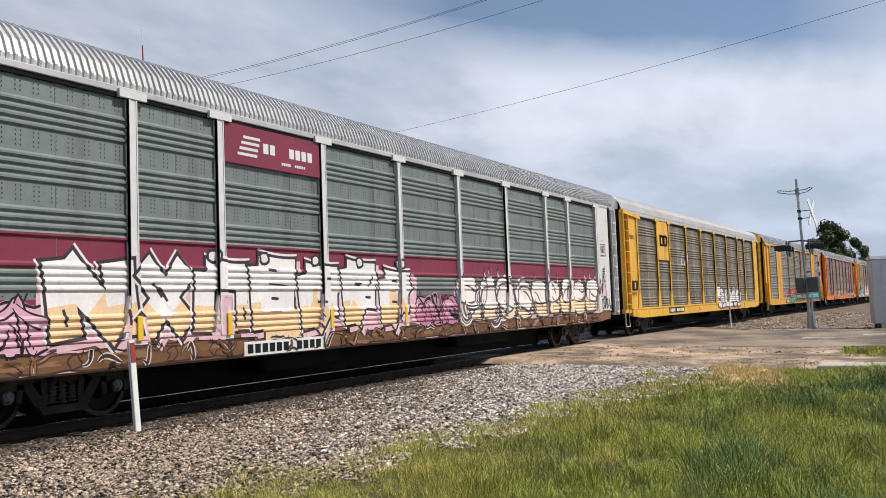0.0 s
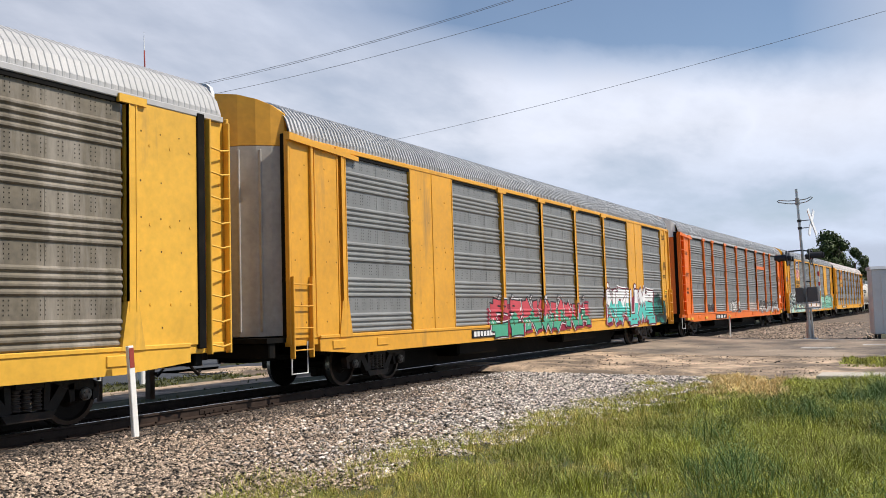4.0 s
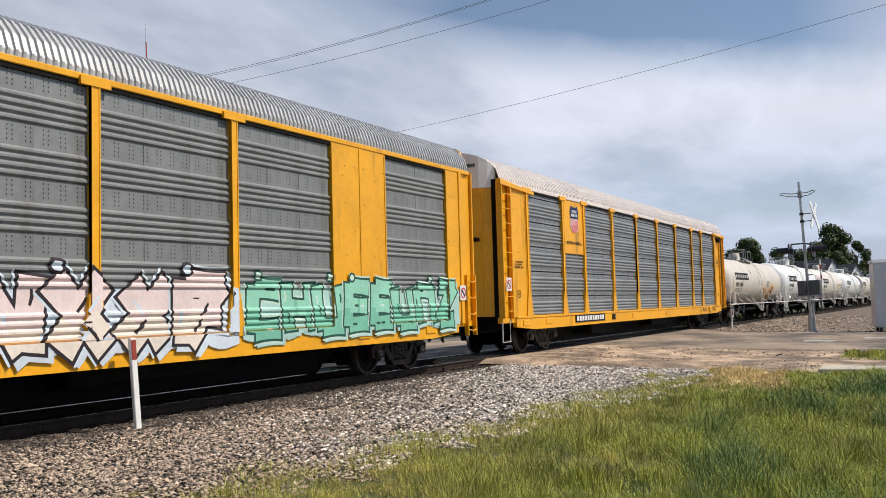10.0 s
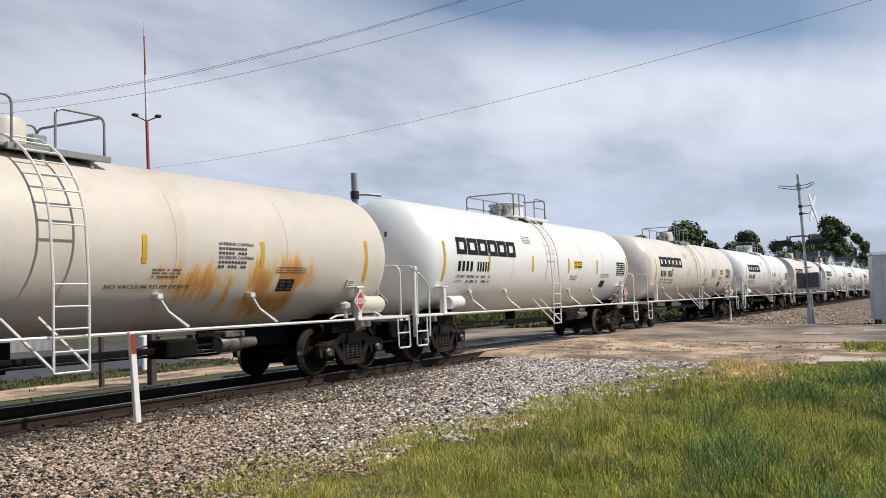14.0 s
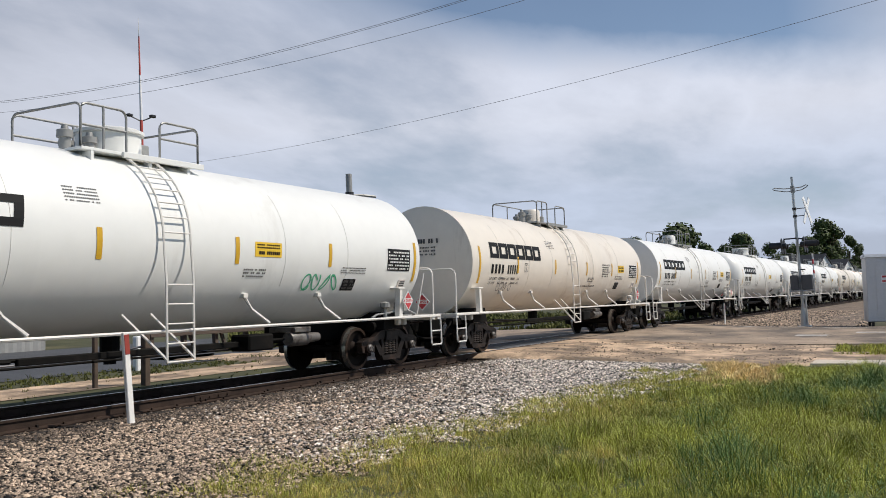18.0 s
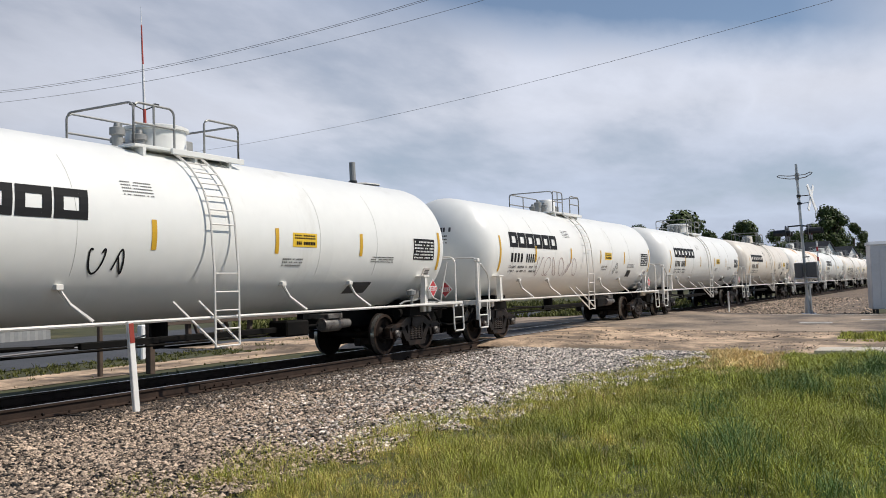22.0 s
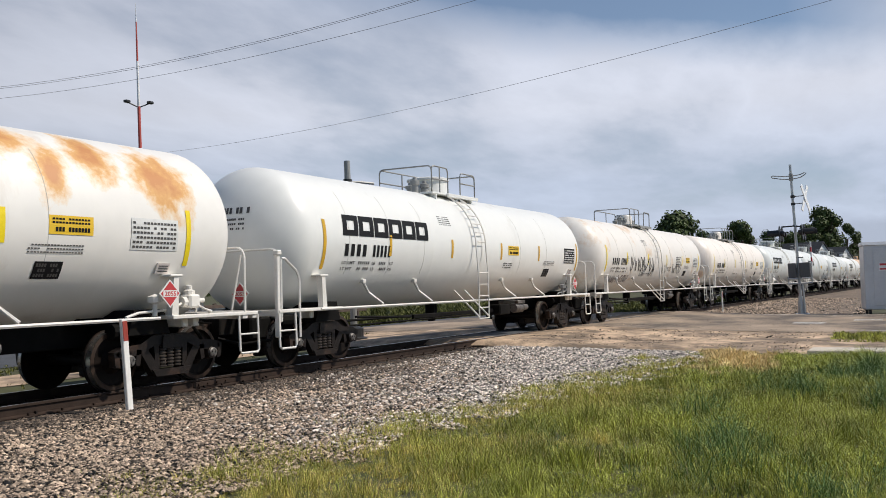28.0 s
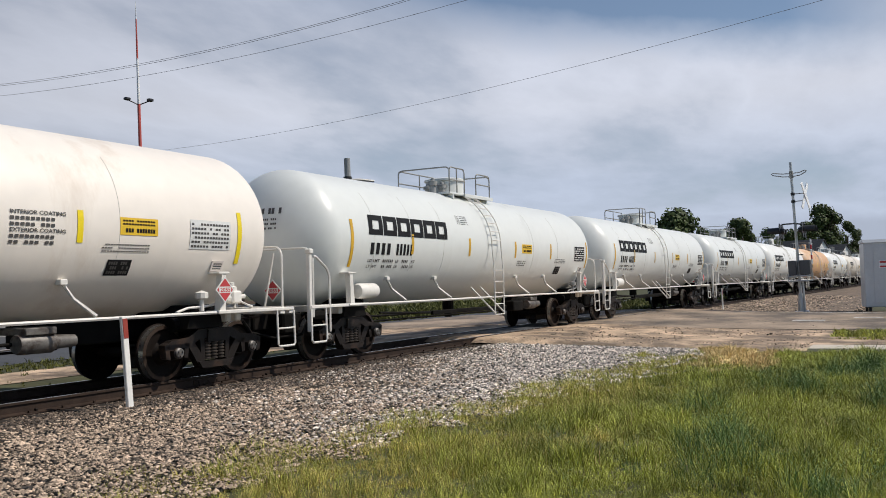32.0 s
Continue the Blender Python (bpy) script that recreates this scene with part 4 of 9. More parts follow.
    # pale kerb walk and the strip of grass behind it
    k = Builder().box(22.0, 23.1, -30, -9.3, -0.4, -0.205, 0.02)
    thing("pavement", k, M["concrete"], "narrow pale concrete walk beside the road", "pavement", kind="structure")
    # planks beside the rails in the crossing
    for i in range(2):
        p = Builder().box(24.0 + i * 10.1, 34.0 + i * 10.1, -0.6, 0.6, -0.1, -0.012, 0.01)
        thing("crossing_panel", p, M["asphalt2"], "dark rubber panel between the crossing rails", "crossing panel", kind="structure")
    # side road and dirt verge behind the track
    b = Builder()
    rows = [(8.6, 22.0), (10.2, 23.8), (11.8, 25.6), (15.0, 29.5), (19.0, 33.8), (23.0, 38.0)]
    b.strip([[(x + (e - x) * k, y, -0.27) for x, k in ((-300, 0), (-40, 0), (0, 0), (10, 0), (10, 1))] for y, e in rows])
    b.strip([[(x, y, -0.27) for y in (8.6, 10.2, 11.8)] for x in (22.0, 30, 60, 300)])
    thing("side_road", b, M["asphalt2"], "grey asphalt side road behind the track", "road", kind="structure")
    b = Builder()
    b.strip([[(x, 4.4 + 0.4 * noise.noise(Vector((x * 0.2, 0, 9))), -0.276), (x, 5.5, -0.268), (x, 6.5 + 0.4 * noise.noise(Vector((x * 0.3, 7, 9))), -0.276)] for x in range(-40, 32, 2)])
    thing("dirt_verge", b, M["dirt"], "pale dirt verge between track and side road", "dirt verge", kind="structure")


crossing()


# ---------------- running gear ----------------
WHEEL_R = 0.457
AXLES = (-0.89, 0.89)


def wheelset_mesh():
    b = Builder()
    b.lathe([(-1.02, 0.07), (-0.8, 0.085), (0.8, 0.085), (1.02, 0.07)], 12, "y")
    for s in (-1, 1):
        prof = [(0.685, WHEEL_R + 0.025), (0.715, WHEEL_R + 0.02), (0.725, WHEEL_R), (0.82, WHEEL_R - 0.006), (0.825, 0.385), (0.775, 0.36), (0.765, 0.2), (0.82, 0.15), (0.82, 0.0)]
        b.lathe([(s * a, r) for a, r in prof] + [], 28, "y", mi=0)
        b.lathe([(s * 0.684, 0.0), (s * 0.684, 0.19), (s * 0.72, 0.22), (s * 0.72, 0.36), (s * 0.684, 0.385), (s * 0.6845, WHEEL_R + 0.024)], 28, "y", mi=0)
    for s in (-1, 1):
        ring = [2 * math.pi * k / 28 for k in range(29)]
        b.strip([[(r * math.cos(w), s * a, r * math.sin(w)) for w in ring] for a, r in ((0.726, WHEEL_R + 0.0006), (0.819, WHEEL_R - 0.005))], 1)
        b.strip([[(r * math.cos(w), s * a, r * math.sin(w)) for w in ring] for a, r in ((0.822, WHEEL_R - 0.008), (0.8275, 0.388))], 2)
    return b.mesh("wheelset", [M["wheel"], M["tread"], M["rim"]], True)


def frame_mesh():
    """Cast side frame with its window, spring seat and bearing boxes."""
    b = Builder()
    y0, y1 = -1.12, -0.98
    top = [(-1.12, 0.56), (-1.02, 0.66), (-0.62, 0.70), (-0.4, 0.82), (0.4, 0.82), (0.62, 0.70), (1.02, 0.66), (1.12, 0.56), (1.02, 0.50), (0.60, 0.545), (0.36, 0.66), (-0.36, 0.66), (-0.60, 0.545), (-1.02, 0.50)]
    b.prism(top, y0, y1)
    for s in (-1, 1):
        b.prism([(s * 0.66, 0.60), (s * 0.50, 0.62), (s * 0.26, 0.30), (s * 0.30, 0.20), (s * 0.40, 0.22)], y0 + 0.01, y1 - 0.01)
        b.prism([(s * 0.36, 0.68), (s * 0.26, 0.68), (s * 0.24, 0.30), (s * 0.33, 0.30)], y0 + 0.015, y1 - 0.015)
        b.lathe([(-1.14, 0.0), (-1.14, 0.1), (-1.02, 0.115), (-0.96, 0.115)], 14, "y", (s * 0.89, 0, WHEEL_R))
        b.prism([(s * 1.06, 0.64), (s * 1.16, 0.60), (s * 1.13, 0.38), (s * 1.04, 0.36)], y0, y1)
        b.prism([(s * 0.72, 0.62), (s * 0.62, 0.60), (s * 0.66, 0.36), (s * 0.74, 0.38)], y0, y1)
        b.box(s * 0.89 - 0.13, s * 0.89 + 0.13, -1.10, -0.96, WHEEL_R + 0.06, WHEEL_R + 0.18, 0.02)
    b.prism([(-0.42, 0.28), (0.42, 0.28), (0.34, 0.17), (-0.34, 0.17)], y0 - 0.02, y1 + 0.02)
    return b.mesh("side_frame", M["truck"], True)


def spring_mesh():
    b = Builder()
    prof = []
    for i in range(7):
        z = 0.30 + i * 0.052
        prof += [(z, 0.055), (z + 0.012, 0.076), (z + 0.028, 0.076), (z + 0.040, 0.055)]
    b.lathe(prof, 10, "z", (0, -1.06, 0))
    return b.mesh("spring", M["spring"], True)


def bearing_mesh():
    """End cap of an axle with its three bolts."""
    b = Builder()
    b.lathe([(-1.19, 0.0), (-1.19, 0.07), (-1.175, 0.088), (-1.135, 0.092)], 14, "y")
    for k in range(3):
        w = 2 * math.pi * k / 3 + 0.5
        b.lathe([(-1.21, 0.017), (-1.185, 0.017)], 6, "y", (0.048 * math.cos(w), 0, 0.048 * math.sin(w)))
    return b.mesh("bearing_cap", M["bearing"], True)


def bolster_mesh():
    b = Builder()
    b.prism([(-0.22, 0.60), (0.22, 0.60), (0.2, 0.80), (-0.2, 0.80)], -1.15, 1.15)
    b.lathe([(0.6, 0.3), (0.86, 0.3)], 16, "z")
    # added dark blocks: close the view through the truck, in place of shade there
    b.box(-0.8, 0.8, -0.1, 0.1, 0.18, 0.62, 0.03)
    b.box(-0.3, 0.3, 0.5, 0.9, 0.2, 0.62, 0.03)
    for s in (-1, 1):
        b.box(s * 0.42 - 0.06, s * 0.42 + 0.06, -0.78, 0.78, 0.36, 0.50, 0.02)
        for y in (-0.76, 0.76):
            b.box(s * 0.40 - 0.035, s * 0.40 + 0.035, y - 0.05, y + 0.05, 0.30, 0.62, 0.015)
    return b.mesh("truck", M["truck"])


TRUCK = dict(bearing_cap=bearing_mesh(), wheelset=wheelset_mesh(), side_frame=frame_mesh(), spring=spring_mesh(), truck=bolster_mesh())
WHEELSETS = []


def truck(car, x):
    t = part("truck", TRUCK["truck"], None, car, "grimy dark cast steel truck", m=pose(x, 0, 0))
    for r in (0, 180):
        part("side_frame", TRUCK["side_frame"], None, t, m=pose(0, 0, 0, 0, 0, r))
        for a in AXLES:
            part("bearing_cap", TRUCK["bearing_cap"], None, t, m=pose(0, 0, 0, 0, 0, r) @ pose(a, 0, WHEEL_R))
        for cx in (-0.16, 0.0, 0.16):
            part("spring", TRUCK["spring"], None, t, m=pose(0, 0, 0, 0, 0, r) @ pose(cx, 0, 0))
    for i, a in enumerate(AXLES):
        w = part("wheelset", TRUCK["wheelset"], None, t, "dark wheels with polished treads", m=pose(a, 0, WHEEL_R))
        WHEELSETS.append((i, w))
    return t


def coupler_mesh():
    b = Builder()
    b.box(0.0, 0.75, -0.09, 0.09, 0.72, 0.90, 0.02)
    b.prism([(0.7, 0.66), (1.0, 0.64), (1.06, 0.7), (1.06, 0.94), (0.98, 0.98), (0.7, 0.95)], -0.16, 0.13)
    b.tube([(0.35, -0.45, 0.86), (0.6, -0.42, 0.6), (0.85, -0.3, 0.5), (1.1, -0.1, 0.55)], 0.028, 6)
    b.tube([(-0.1, -1.3, 0.98), (0.3, -1.2, 0.95), (0.4, -0.6, 0.93), (0.75, -0.2, 0.98)], 0.016, 5)
    return b.mesh("coupler", M["truck"])


COUPLER = coupler_mesh()

# ---------------- autoracks ----------------
HALF = 13.52
ENDS_AT = pose(0.14, 0, 0)
PANEL_Z0, PANEL_Z1 = 1.10, 4.70


def panel_profile():
    """Height and depth of a pressed side sheet: flat bands between groups of ridges."""
    out = []
    z = PANEL_Z0
    while z < PANEL_Z1 - 0.3:
        for k in range(4):
            z0 = z + 0.105 * k
            out += [(z0, 0.0), (z0 + 0.03, -0.034), (z0 + 0.058, -0.034), (z0 + 0.092, 0.0)]
        z += 0.72
    out.append((PANEL_Z1, 0.0))
    return out


PROFILE = panel_profile()
PANELS = {}


def panel_mesh(w, m):
    key = (round(w, 2), m.name)
    if key not in PANELS:
        b = Builder()
        bold = 1.3 if m.name.startswith("clean") else 1.0
        rows = [[(x, -1.47 + d * bold, z) for z, d in PROFILE] for x in (-w / 2, w / 2)]
        b.strip(rows)
        b.strip([[(x, -1.43, z) for z in (PANEL_Z0, PANEL_Z1)] for x in (-w / 2, w / 2)])
        # air holes punched in columns through the flat bands
        z = PANEL_Z0 + 0.44
        while z < PANEL_Z1:
            n = int((w - 0.2) / 0.27)
            if bold > 1:
                n = -1
                for i in range(int((w - 0.15) / 0.11)):
                    for r in range(4):
                        x, zz = -w / 2 + 0.1 + i * 0.11 + 0.055 * (r % 2), z - 0.005 + (0.0, 0.045, 0.20, 0.245)[r]
                        if zz < PANEL_Z1 - 0.05:
                            b.add([(x + 0.017 * math.cos(a), -1.4735, zz + 0.017 * math.sin(a)) for a in (0, 1.05, 2.1, 3.14, 4.19, 5.24)], [(0, 1, 2, 3, 4, 5)], 1)
            for i in range(n + 1):
                for c in range(2):
                    for r in range(4):
                        x = -w / 2 + 0.12 + i * 0.27 + 0.075 * c
                        zz = z + 0.03 + r * 0.062
                        if zz < PANEL_Z1 - 0.05:
                            b.add([(x, -1.4735, zz), (x + 0.015, -1.4735, zz), (x + 0.015, -1.4735, zz + 0.02), (x, -1.4735, zz + 0.02)], [(0, 1, 2, 3)], 1)
            z += 0.72
        # seams between the pressed sheets
        for k in range(1, int(w / 0.9)):
            x = -w / 2 + w * k / int(w / 0.9)
            b.box(x - 0.006, x + 0.006, -1.4745, -1.46, PANEL_Z0, PANEL_Z1, 0, 0)
        if m.name.startswith("clean"):
            for k in range(5):
                zz = PANEL_Z0 + 0.44 + 0.72 * k + 0.14
                b.box(-w / 2, w / 2, -1.479, -1.44, zz - 0.03, zz, 0, 1)
        PANELS[key] = b.mesh("side_panel", [m, M["black"]])
    return PANELS[key]


def rib_mesh(m):
    b = Builder()
    b.prism([(-0.075, 1.75), (0.075, 1.75), (0.075, 4.72), (-0.075, 4.72)], -1.555, -1.42)
    b.prism([(-0.22, 1.04), (0.22, 1.04), (0.10, 1.75), (-0.10, 1.75)], -1.558, -1.42)
    b.prism([(-0.26, 4.66), (0.26, 4.66), (0.26, 4.78), (-0.26, 4.78)], -1.575, -1.42)
    b.box(-0.075, -0.055, -1.565, -1.5, 1.6, 4.66)
    b.box(0.055, 0.075, -1.565, -1.5, 1.6, 4.66)
    return b.mesh("rib", m)


ARCH = [(-1.50, 4.80), (-1.50, 4.95), (-1.42, 5.18), (-1.24, 5.39), (-0.98, 5.53), (-0.66, 5.62), (-0.3, 5.665), (0.0, 5.675), (0.3, 5.665), (0.66, 5.62), (0.98, 5.53), (1.24, 5.39), (1.42, 5.18), (1.50, 4.95), (1.50, 4.80)]


def roof_mesh(m):
    high = 0.012 if m.name.startswith("pale") else (0.02 if m.name.startswith("white") else 0.034)
    b = Builder()
    rows = []
    n = int(2 * (HALF - 0.1) / 0.12)
    for i in range(n):
        x0 = -HALF + 0.1 + i * 0.12
        for dx, d in ((0.0, 0.0), (0.055, 0.0), (0.068, high), (0.107, high)):
            r = []
            for k, (y, z) in enumerate(ARCH):
                e = 0 if k in (0, len(ARCH) - 1) else d * min(1.0, max(0.0, (abs(y) - 0.62) / 0.4))
                s = Vector((0, y * 0.55, z - 4.75)).normalized()
                r.append((x0 + dx, y + s.y * e, z + s.z * e))
            rows.append(r)
    b.strip(rows)
    b.strip([[(x, y * 0.985, z - 0.03) for y, z in ARCH] for x in (-HALF + 0.1, HALF - 0.1)])
    return b.mesh("roof", m)


def door_mesh(side, z0, z1, m, deep=1.0):
    """One leaf of the bowed end doors, from z0 up to the arch or to z1."""
    b = Builder()
    rows = []
    ys = [0.03, 0.35, 0.72, 1.0, 1.2, 1.36]
    xs = [deep * e for e in (-0.40, -0.40, -0.36, -0.25, -0.13, 0.0)]
    for thick in (0.0, 0.07):
        r0 = []
        for y, dx in zip(ys, xs):
            top = min(z1, float(np.interp(y, [a for a, _ in ARCH], [c for _, c in ARCH])) - 0.02)
            r0.append([(-HALF + 0.12 + dx + thick, side * y, z) for z in (z0, (z0 + top) / 2, top)])
        b.strip(r0)
        rows.append(r0)
    edge = lambda r: [q[0] for q in r] + [q[1] for q in r[-1:]] + [q[2] for q in reversed(r)]
    b.strip([edge(rows[0]), edge(rows[1])])
    return b.mesh("end_door", m, weld=True)


def stiffener_mesh(side, y, m, deep):
    dx = deep * float(np.interp(y, [0.03, 0.35, 0.72, 1.0, 1.2, 1.36], [-0.40, -0.40, -0.36, -0.25, -0.13, 0.0]))
    return Builder().box(-HALF + 0.10 + dx, -HALF + 0.14 + dx, side * y - 0.035, side * y + 0.035, 1.2, 4.55, 0.01).mesh("stiffener", m)


CACHE = {}


def cached(key, make):
    if key not in CACHE:
        CACHE[key] = make()
    return CACHE[key]


def autorack(at, paint, sheet, roof, label, layout, ribs_paint=None, sill_paint=None, door_cap=None, rail_paint=None, end_paint=None):
    car = thing("autorack_car", None, None, label, "freight car", "autorack cars in the train", m=pose(at, 0, 0))
    paint, sheet, roof = M[paint], M[sheet], M[roof]
    rp = M[ribs_paint] if ribs_paint else paint
    sp = M[sill_paint] if sill_paint else paint
    lp = M[rail_paint] if rail_paint else paint
    ep = M[end_paint] if end_paint else paint
    short = layout is LAYOUT_2
    shift = 0.7 if short else 0.2
    deep = 1.55 if short else 1.0
    cut = 0.62 if short else 0.0
    body = Matrix.Translation((cut / 2, 0, 0)) @ Matrix.Diagonal((1 - cut / (2 * HALF), 1, 1, 1))
    edges, ribs, fronts = layout
    LAYOUTS[car.name] = layout
    rm = cached(("rib", rp.name), lambda: rib_mesh(rp))
    for x0, x1 in edges:
        me = panel_mesh(x1 - x0, sheet)
        part("side_panel", me, None, car, "ribbed and perforated steel side panel", m=pose((x0 + x1) / 2, 0, 0))
        part("side_panel", me, None, car, m=pose(-(x0 + x1) / 2, 0, 0, 0, 0, 180))
    for x in ribs:
        part("rib", rm, None, car, m=pose(x, 0, 0))
        part("rib", rm, None, car, m=pose(-x, 0, 0, 0, 0, 180))
    # plain painted sheets: ends and the wide panels
    for x0, x1 in fronts:
        b = Builder()
        b.box(x0, x1, -1.52, -1.42, 1.06, 4.76, 0.012)
        n = max(1, round((x1 - x0) / 0.95))
        for i in range(n + 1):
            xx = x0 + 0.02 + (x1 - x0 - 0.04) * i / n
            b.box(xx - 0.02, xx + 0.02, -1.535, -1.5, 1.10, 4.70, 0.004)
        for zz in (1.7, 2.9, 4.1):
            for i in range(3):
                b.lathe([(-1.53, 0.022), (-1.515, 0.026)], 6, "y", (x0 + (x1 - x0) * (0.2 + 0.3 * i), 0, zz))
        rng = random.Random(int(x0 * 10))
        for zz in (1.35, 1.9, 2.5, 3.0, 3.55, 4.3):
            for i in range(max(3, int((x1 - x0) / 0.3))):
                u = x0 + 0.1 + (x1 - x0 - 0.2) * i / max(2, int((x1 - x0) / 0.3) - 1) + rng.uniform(-0.03, 0.03)
                if rng.random() < 0.55:
                    b.add([(u + 0.013 * math.cos(a), -1.5225, zz + 0.016 * math.sin(a)) for a in (0, 1.05, 2.1, 3.14, 4.19, 5.24)], [(0, 1, 2, 3, 4, 5)], 1)
        me = b.mesh("plain_panel", [paint, M["black"]])
        part("plain_panel", me, None, car)
        part("plain_panel", me, None, car, m=pose(0, 0, 0, 0, 0, 180))
    part("roof", cached(("roof", roof.name), lambda: roof_mesh(roof)), None, car, "arched roof of ribbed steel", m=body @ pose(0.14, 0, -0.05))
    sill = cached(("sill", sp.name), lambda: sill_mesh(sp))
    for r in (0, 180):
        end = pose(0.14 + (cut if r == 0 else 0.0), 0, 0, 0, 0, r)
        far_end = pose(0.14 + (cut if r == 180 else 0.0), 0, 0, 0, 0, r)
        part("side_sill", sill, None, car, m=body @ ENDS_AT @ pose(0, 0, 0, 0, 0, r))
        part("roof_rail", cached(("rail", lp.name), lambda: Builder().box(-HALF + 0.1, HALF - 0.1, -1.535, -1.40, 4.72, 4.82, 0.012).mesh("roof_rail", lp)), None, car, m=body @ ENDS_AT @ pose(0, 0, 0, 0, 0, r))
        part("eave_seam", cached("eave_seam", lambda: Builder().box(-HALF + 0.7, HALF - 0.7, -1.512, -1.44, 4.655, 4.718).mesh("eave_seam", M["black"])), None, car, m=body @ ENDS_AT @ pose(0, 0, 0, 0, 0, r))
        cap = M[door_cap] if door_cap else paint
        for s in (-1, 1):
            leaf = part("end_door", cached(("door", s, ep.name, short), lambda: door_mesh(s, 1.12, 4.62, ep, deep)), None, car, m=end)
            for y in (0.35, 0.72, 1.05):
                part("stiffener", cached(("stiff", s, y, ep.name, short), lambda: stiffener_mesh(s, y, ep, deep)), None, leaf)
            part("door_cap", cached(("cap", s, cap.name, short), lambda: door_mesh(s, 4.63, 5.8, cap, deep)), None, car, "pale upper part of the end door", m=end)
            rods = cached(("rod", s), lambda: Builder().tube([(-HALF - 0.33, s * 0.09, 1.2), (-HALF - 0.33, s * 0.09, 5.3)], 0.022, 6).box(-HALF - 0.36, -HALF - 0.28, s * 0.09 - 0.05, s * 0.09 + 0.05, 2.1, 2.6, 0.01).box(-HALF - 0.36, -HALF - 0.28, s * 0.09 - 0.05, s * 0.09 + 0.05, 3.9, 4.4, 0.01).mesh("lock_rod", M["black"]))
            part("lock_rod", rods, None, car, m=end)
        for nm, me in cached(("post", paint.name, short), lambda: corner_meshes(paint, paint if short else M["black"])):
            ahead = me.vertices[0].co.x < 0
            part(nm, me, None, car, m=end if ahead else far_end)
        part("guard_rail", cached(("guard", paint.name), lambda: guard_mesh(paint)), None, car, m=end)
        lad = part("ladder", cached(("lad", paint.name, short), lambda: ladder_mesh(paint, 0.7 if short else 1.06, 2.2 if short else 4.7)), None, car, m=end)
        rung = cached(("rung", paint.name), lambda: Builder().tube([(-HALF + 0.02, -1.50, 0), (-HALF + 0.02, -1.60, 0), (-HALF + 0.58, -1.60, 0), (-HALF + 0.58, -1.50, 0)], 0.014, 6).mesh("rung", paint))
        for k in range(4 if short else 9):
            part("rung", rung, None, lad, m=pose(0, 0, (0.85 if short else 1.25) + 0.40 * k))
        low = part("side_ladder", cached(("low", paint.name, short), lambda: Builder().box(HALF - 0.50, HALF - 0.46, -1.60, -1.48, 0.7 if short else 0.9, 2.2 if short else 4.72, 0.01).box(HALF - 0.06, HALF - 0.02, -1.60, -1.48, 0.7 if short else 0.9, 2.2 if short else 4.72, 0.01).mesh("side_ladder", paint)), None, car, m=far_end)
        for k in range(4 if short else 9):
            part("rung", cached(("rung_low", paint.name), lambda: Builder().tube([(HALF - 0.48, -1.59, 0), (HALF - 0.27, -1.62, -0.04), (HALF - 0.04, -1.59, 0)], 0.016, 6).mesh("rung", paint)), None, low, m=pose(0, 0, (0.85 if short else 1.05) + 0.4 * k))
        part("coupler", COUPLER, None, car, m=pose(13.35 if r == 0 else -13.35, 0, 0, 0, 0, r))
        part("step", cached("step", lambda: Builder().tube([(-HALF + 0.05, -1.5, 1.0), (-HALF + 0.05, -1.5, 0.42), (-HALF + 0.52, -1.5, 0.42), (-HALF + 0.52, -1.5, 1.0)], 0.018, 6).mesh("step", M["ash_white"])), None, car, m=end)
    part("underframe", cached("under", under_mesh), None, car, "black steel underframe")
    truck(car, -10.0 + shift)
    truck(car, 10.0 + shift)
    return car


def sill_mesh(m):
    b = Builder()
    b.prism([(-HALF + 0.9, 1.06), (HALF - 0.9, 1.06), (HALF - 0.9, 0.80), (HALF - 2.2, 0.70), (-HALF + 2.2, 0.70), (-HALF + 0.9, 0.80)], -1.53, -1.40)
    b.box(-HALF + 0.9, HALF - 0.9, -1.55, -1.40, 1.03, 1.10, 0.012)
    b.box(-HALF + 0.0, HALF, -1.49, -1.38, 0.92, 1.08, 0.012)
    for x in (-12.0, -10.4, -2.2, 2.4, 8.4, 11.2):
        b.box(x - 0.22, x + 0.22, -1.552, -1.5, 0.82, 0.98, 0.01)
    return b.mesh("side_sill", m)


def corner_meshes(m, slot):
    out = []
    # black strips beside the end doors stand in for the shade of the gap
    for nm, box, mm in (("corner_post", (-HALF - 0.02, -HALF + 0.04, -1.54, -1.44, 0.95, 4.80), m), ("door_seal", (-HALF + 0.05, -HALF + 0.12, -1.44, -1.20, 1.0, 4.86), M["black"]),
                        ("ladder_post", (-HALF + 0.62, -HALF + 0.70, -1.58, -1.42, 1.05, 4.70), m), ("ladder_backing", (-HALF + 0.04, -HALF + 0.62, -1.47, -1.43, 1.05, 4.75), m),
                        ("corner_post", (HALF - 0.04, HALF + 0.02, -1.54, -1.44, 0.95, 4.80), m), ("door_seal", (HALF - 0.12, HALF - 0.05, -1.44, -1.20, 1.0, 4.86), M["black"]),
                        ("door_track", (HALF - 0.72, HALF - 0.56, -1.55, -1.45, 1.0, 4.78), slot), ("end_backing", (HALF - 0.66, HALF - 0.04, -1.47, -1.43, 1.05, 4.75), m)):
        out.append((nm, Builder().box(*box, 0.01).mesh(nm, mm)))
    return out


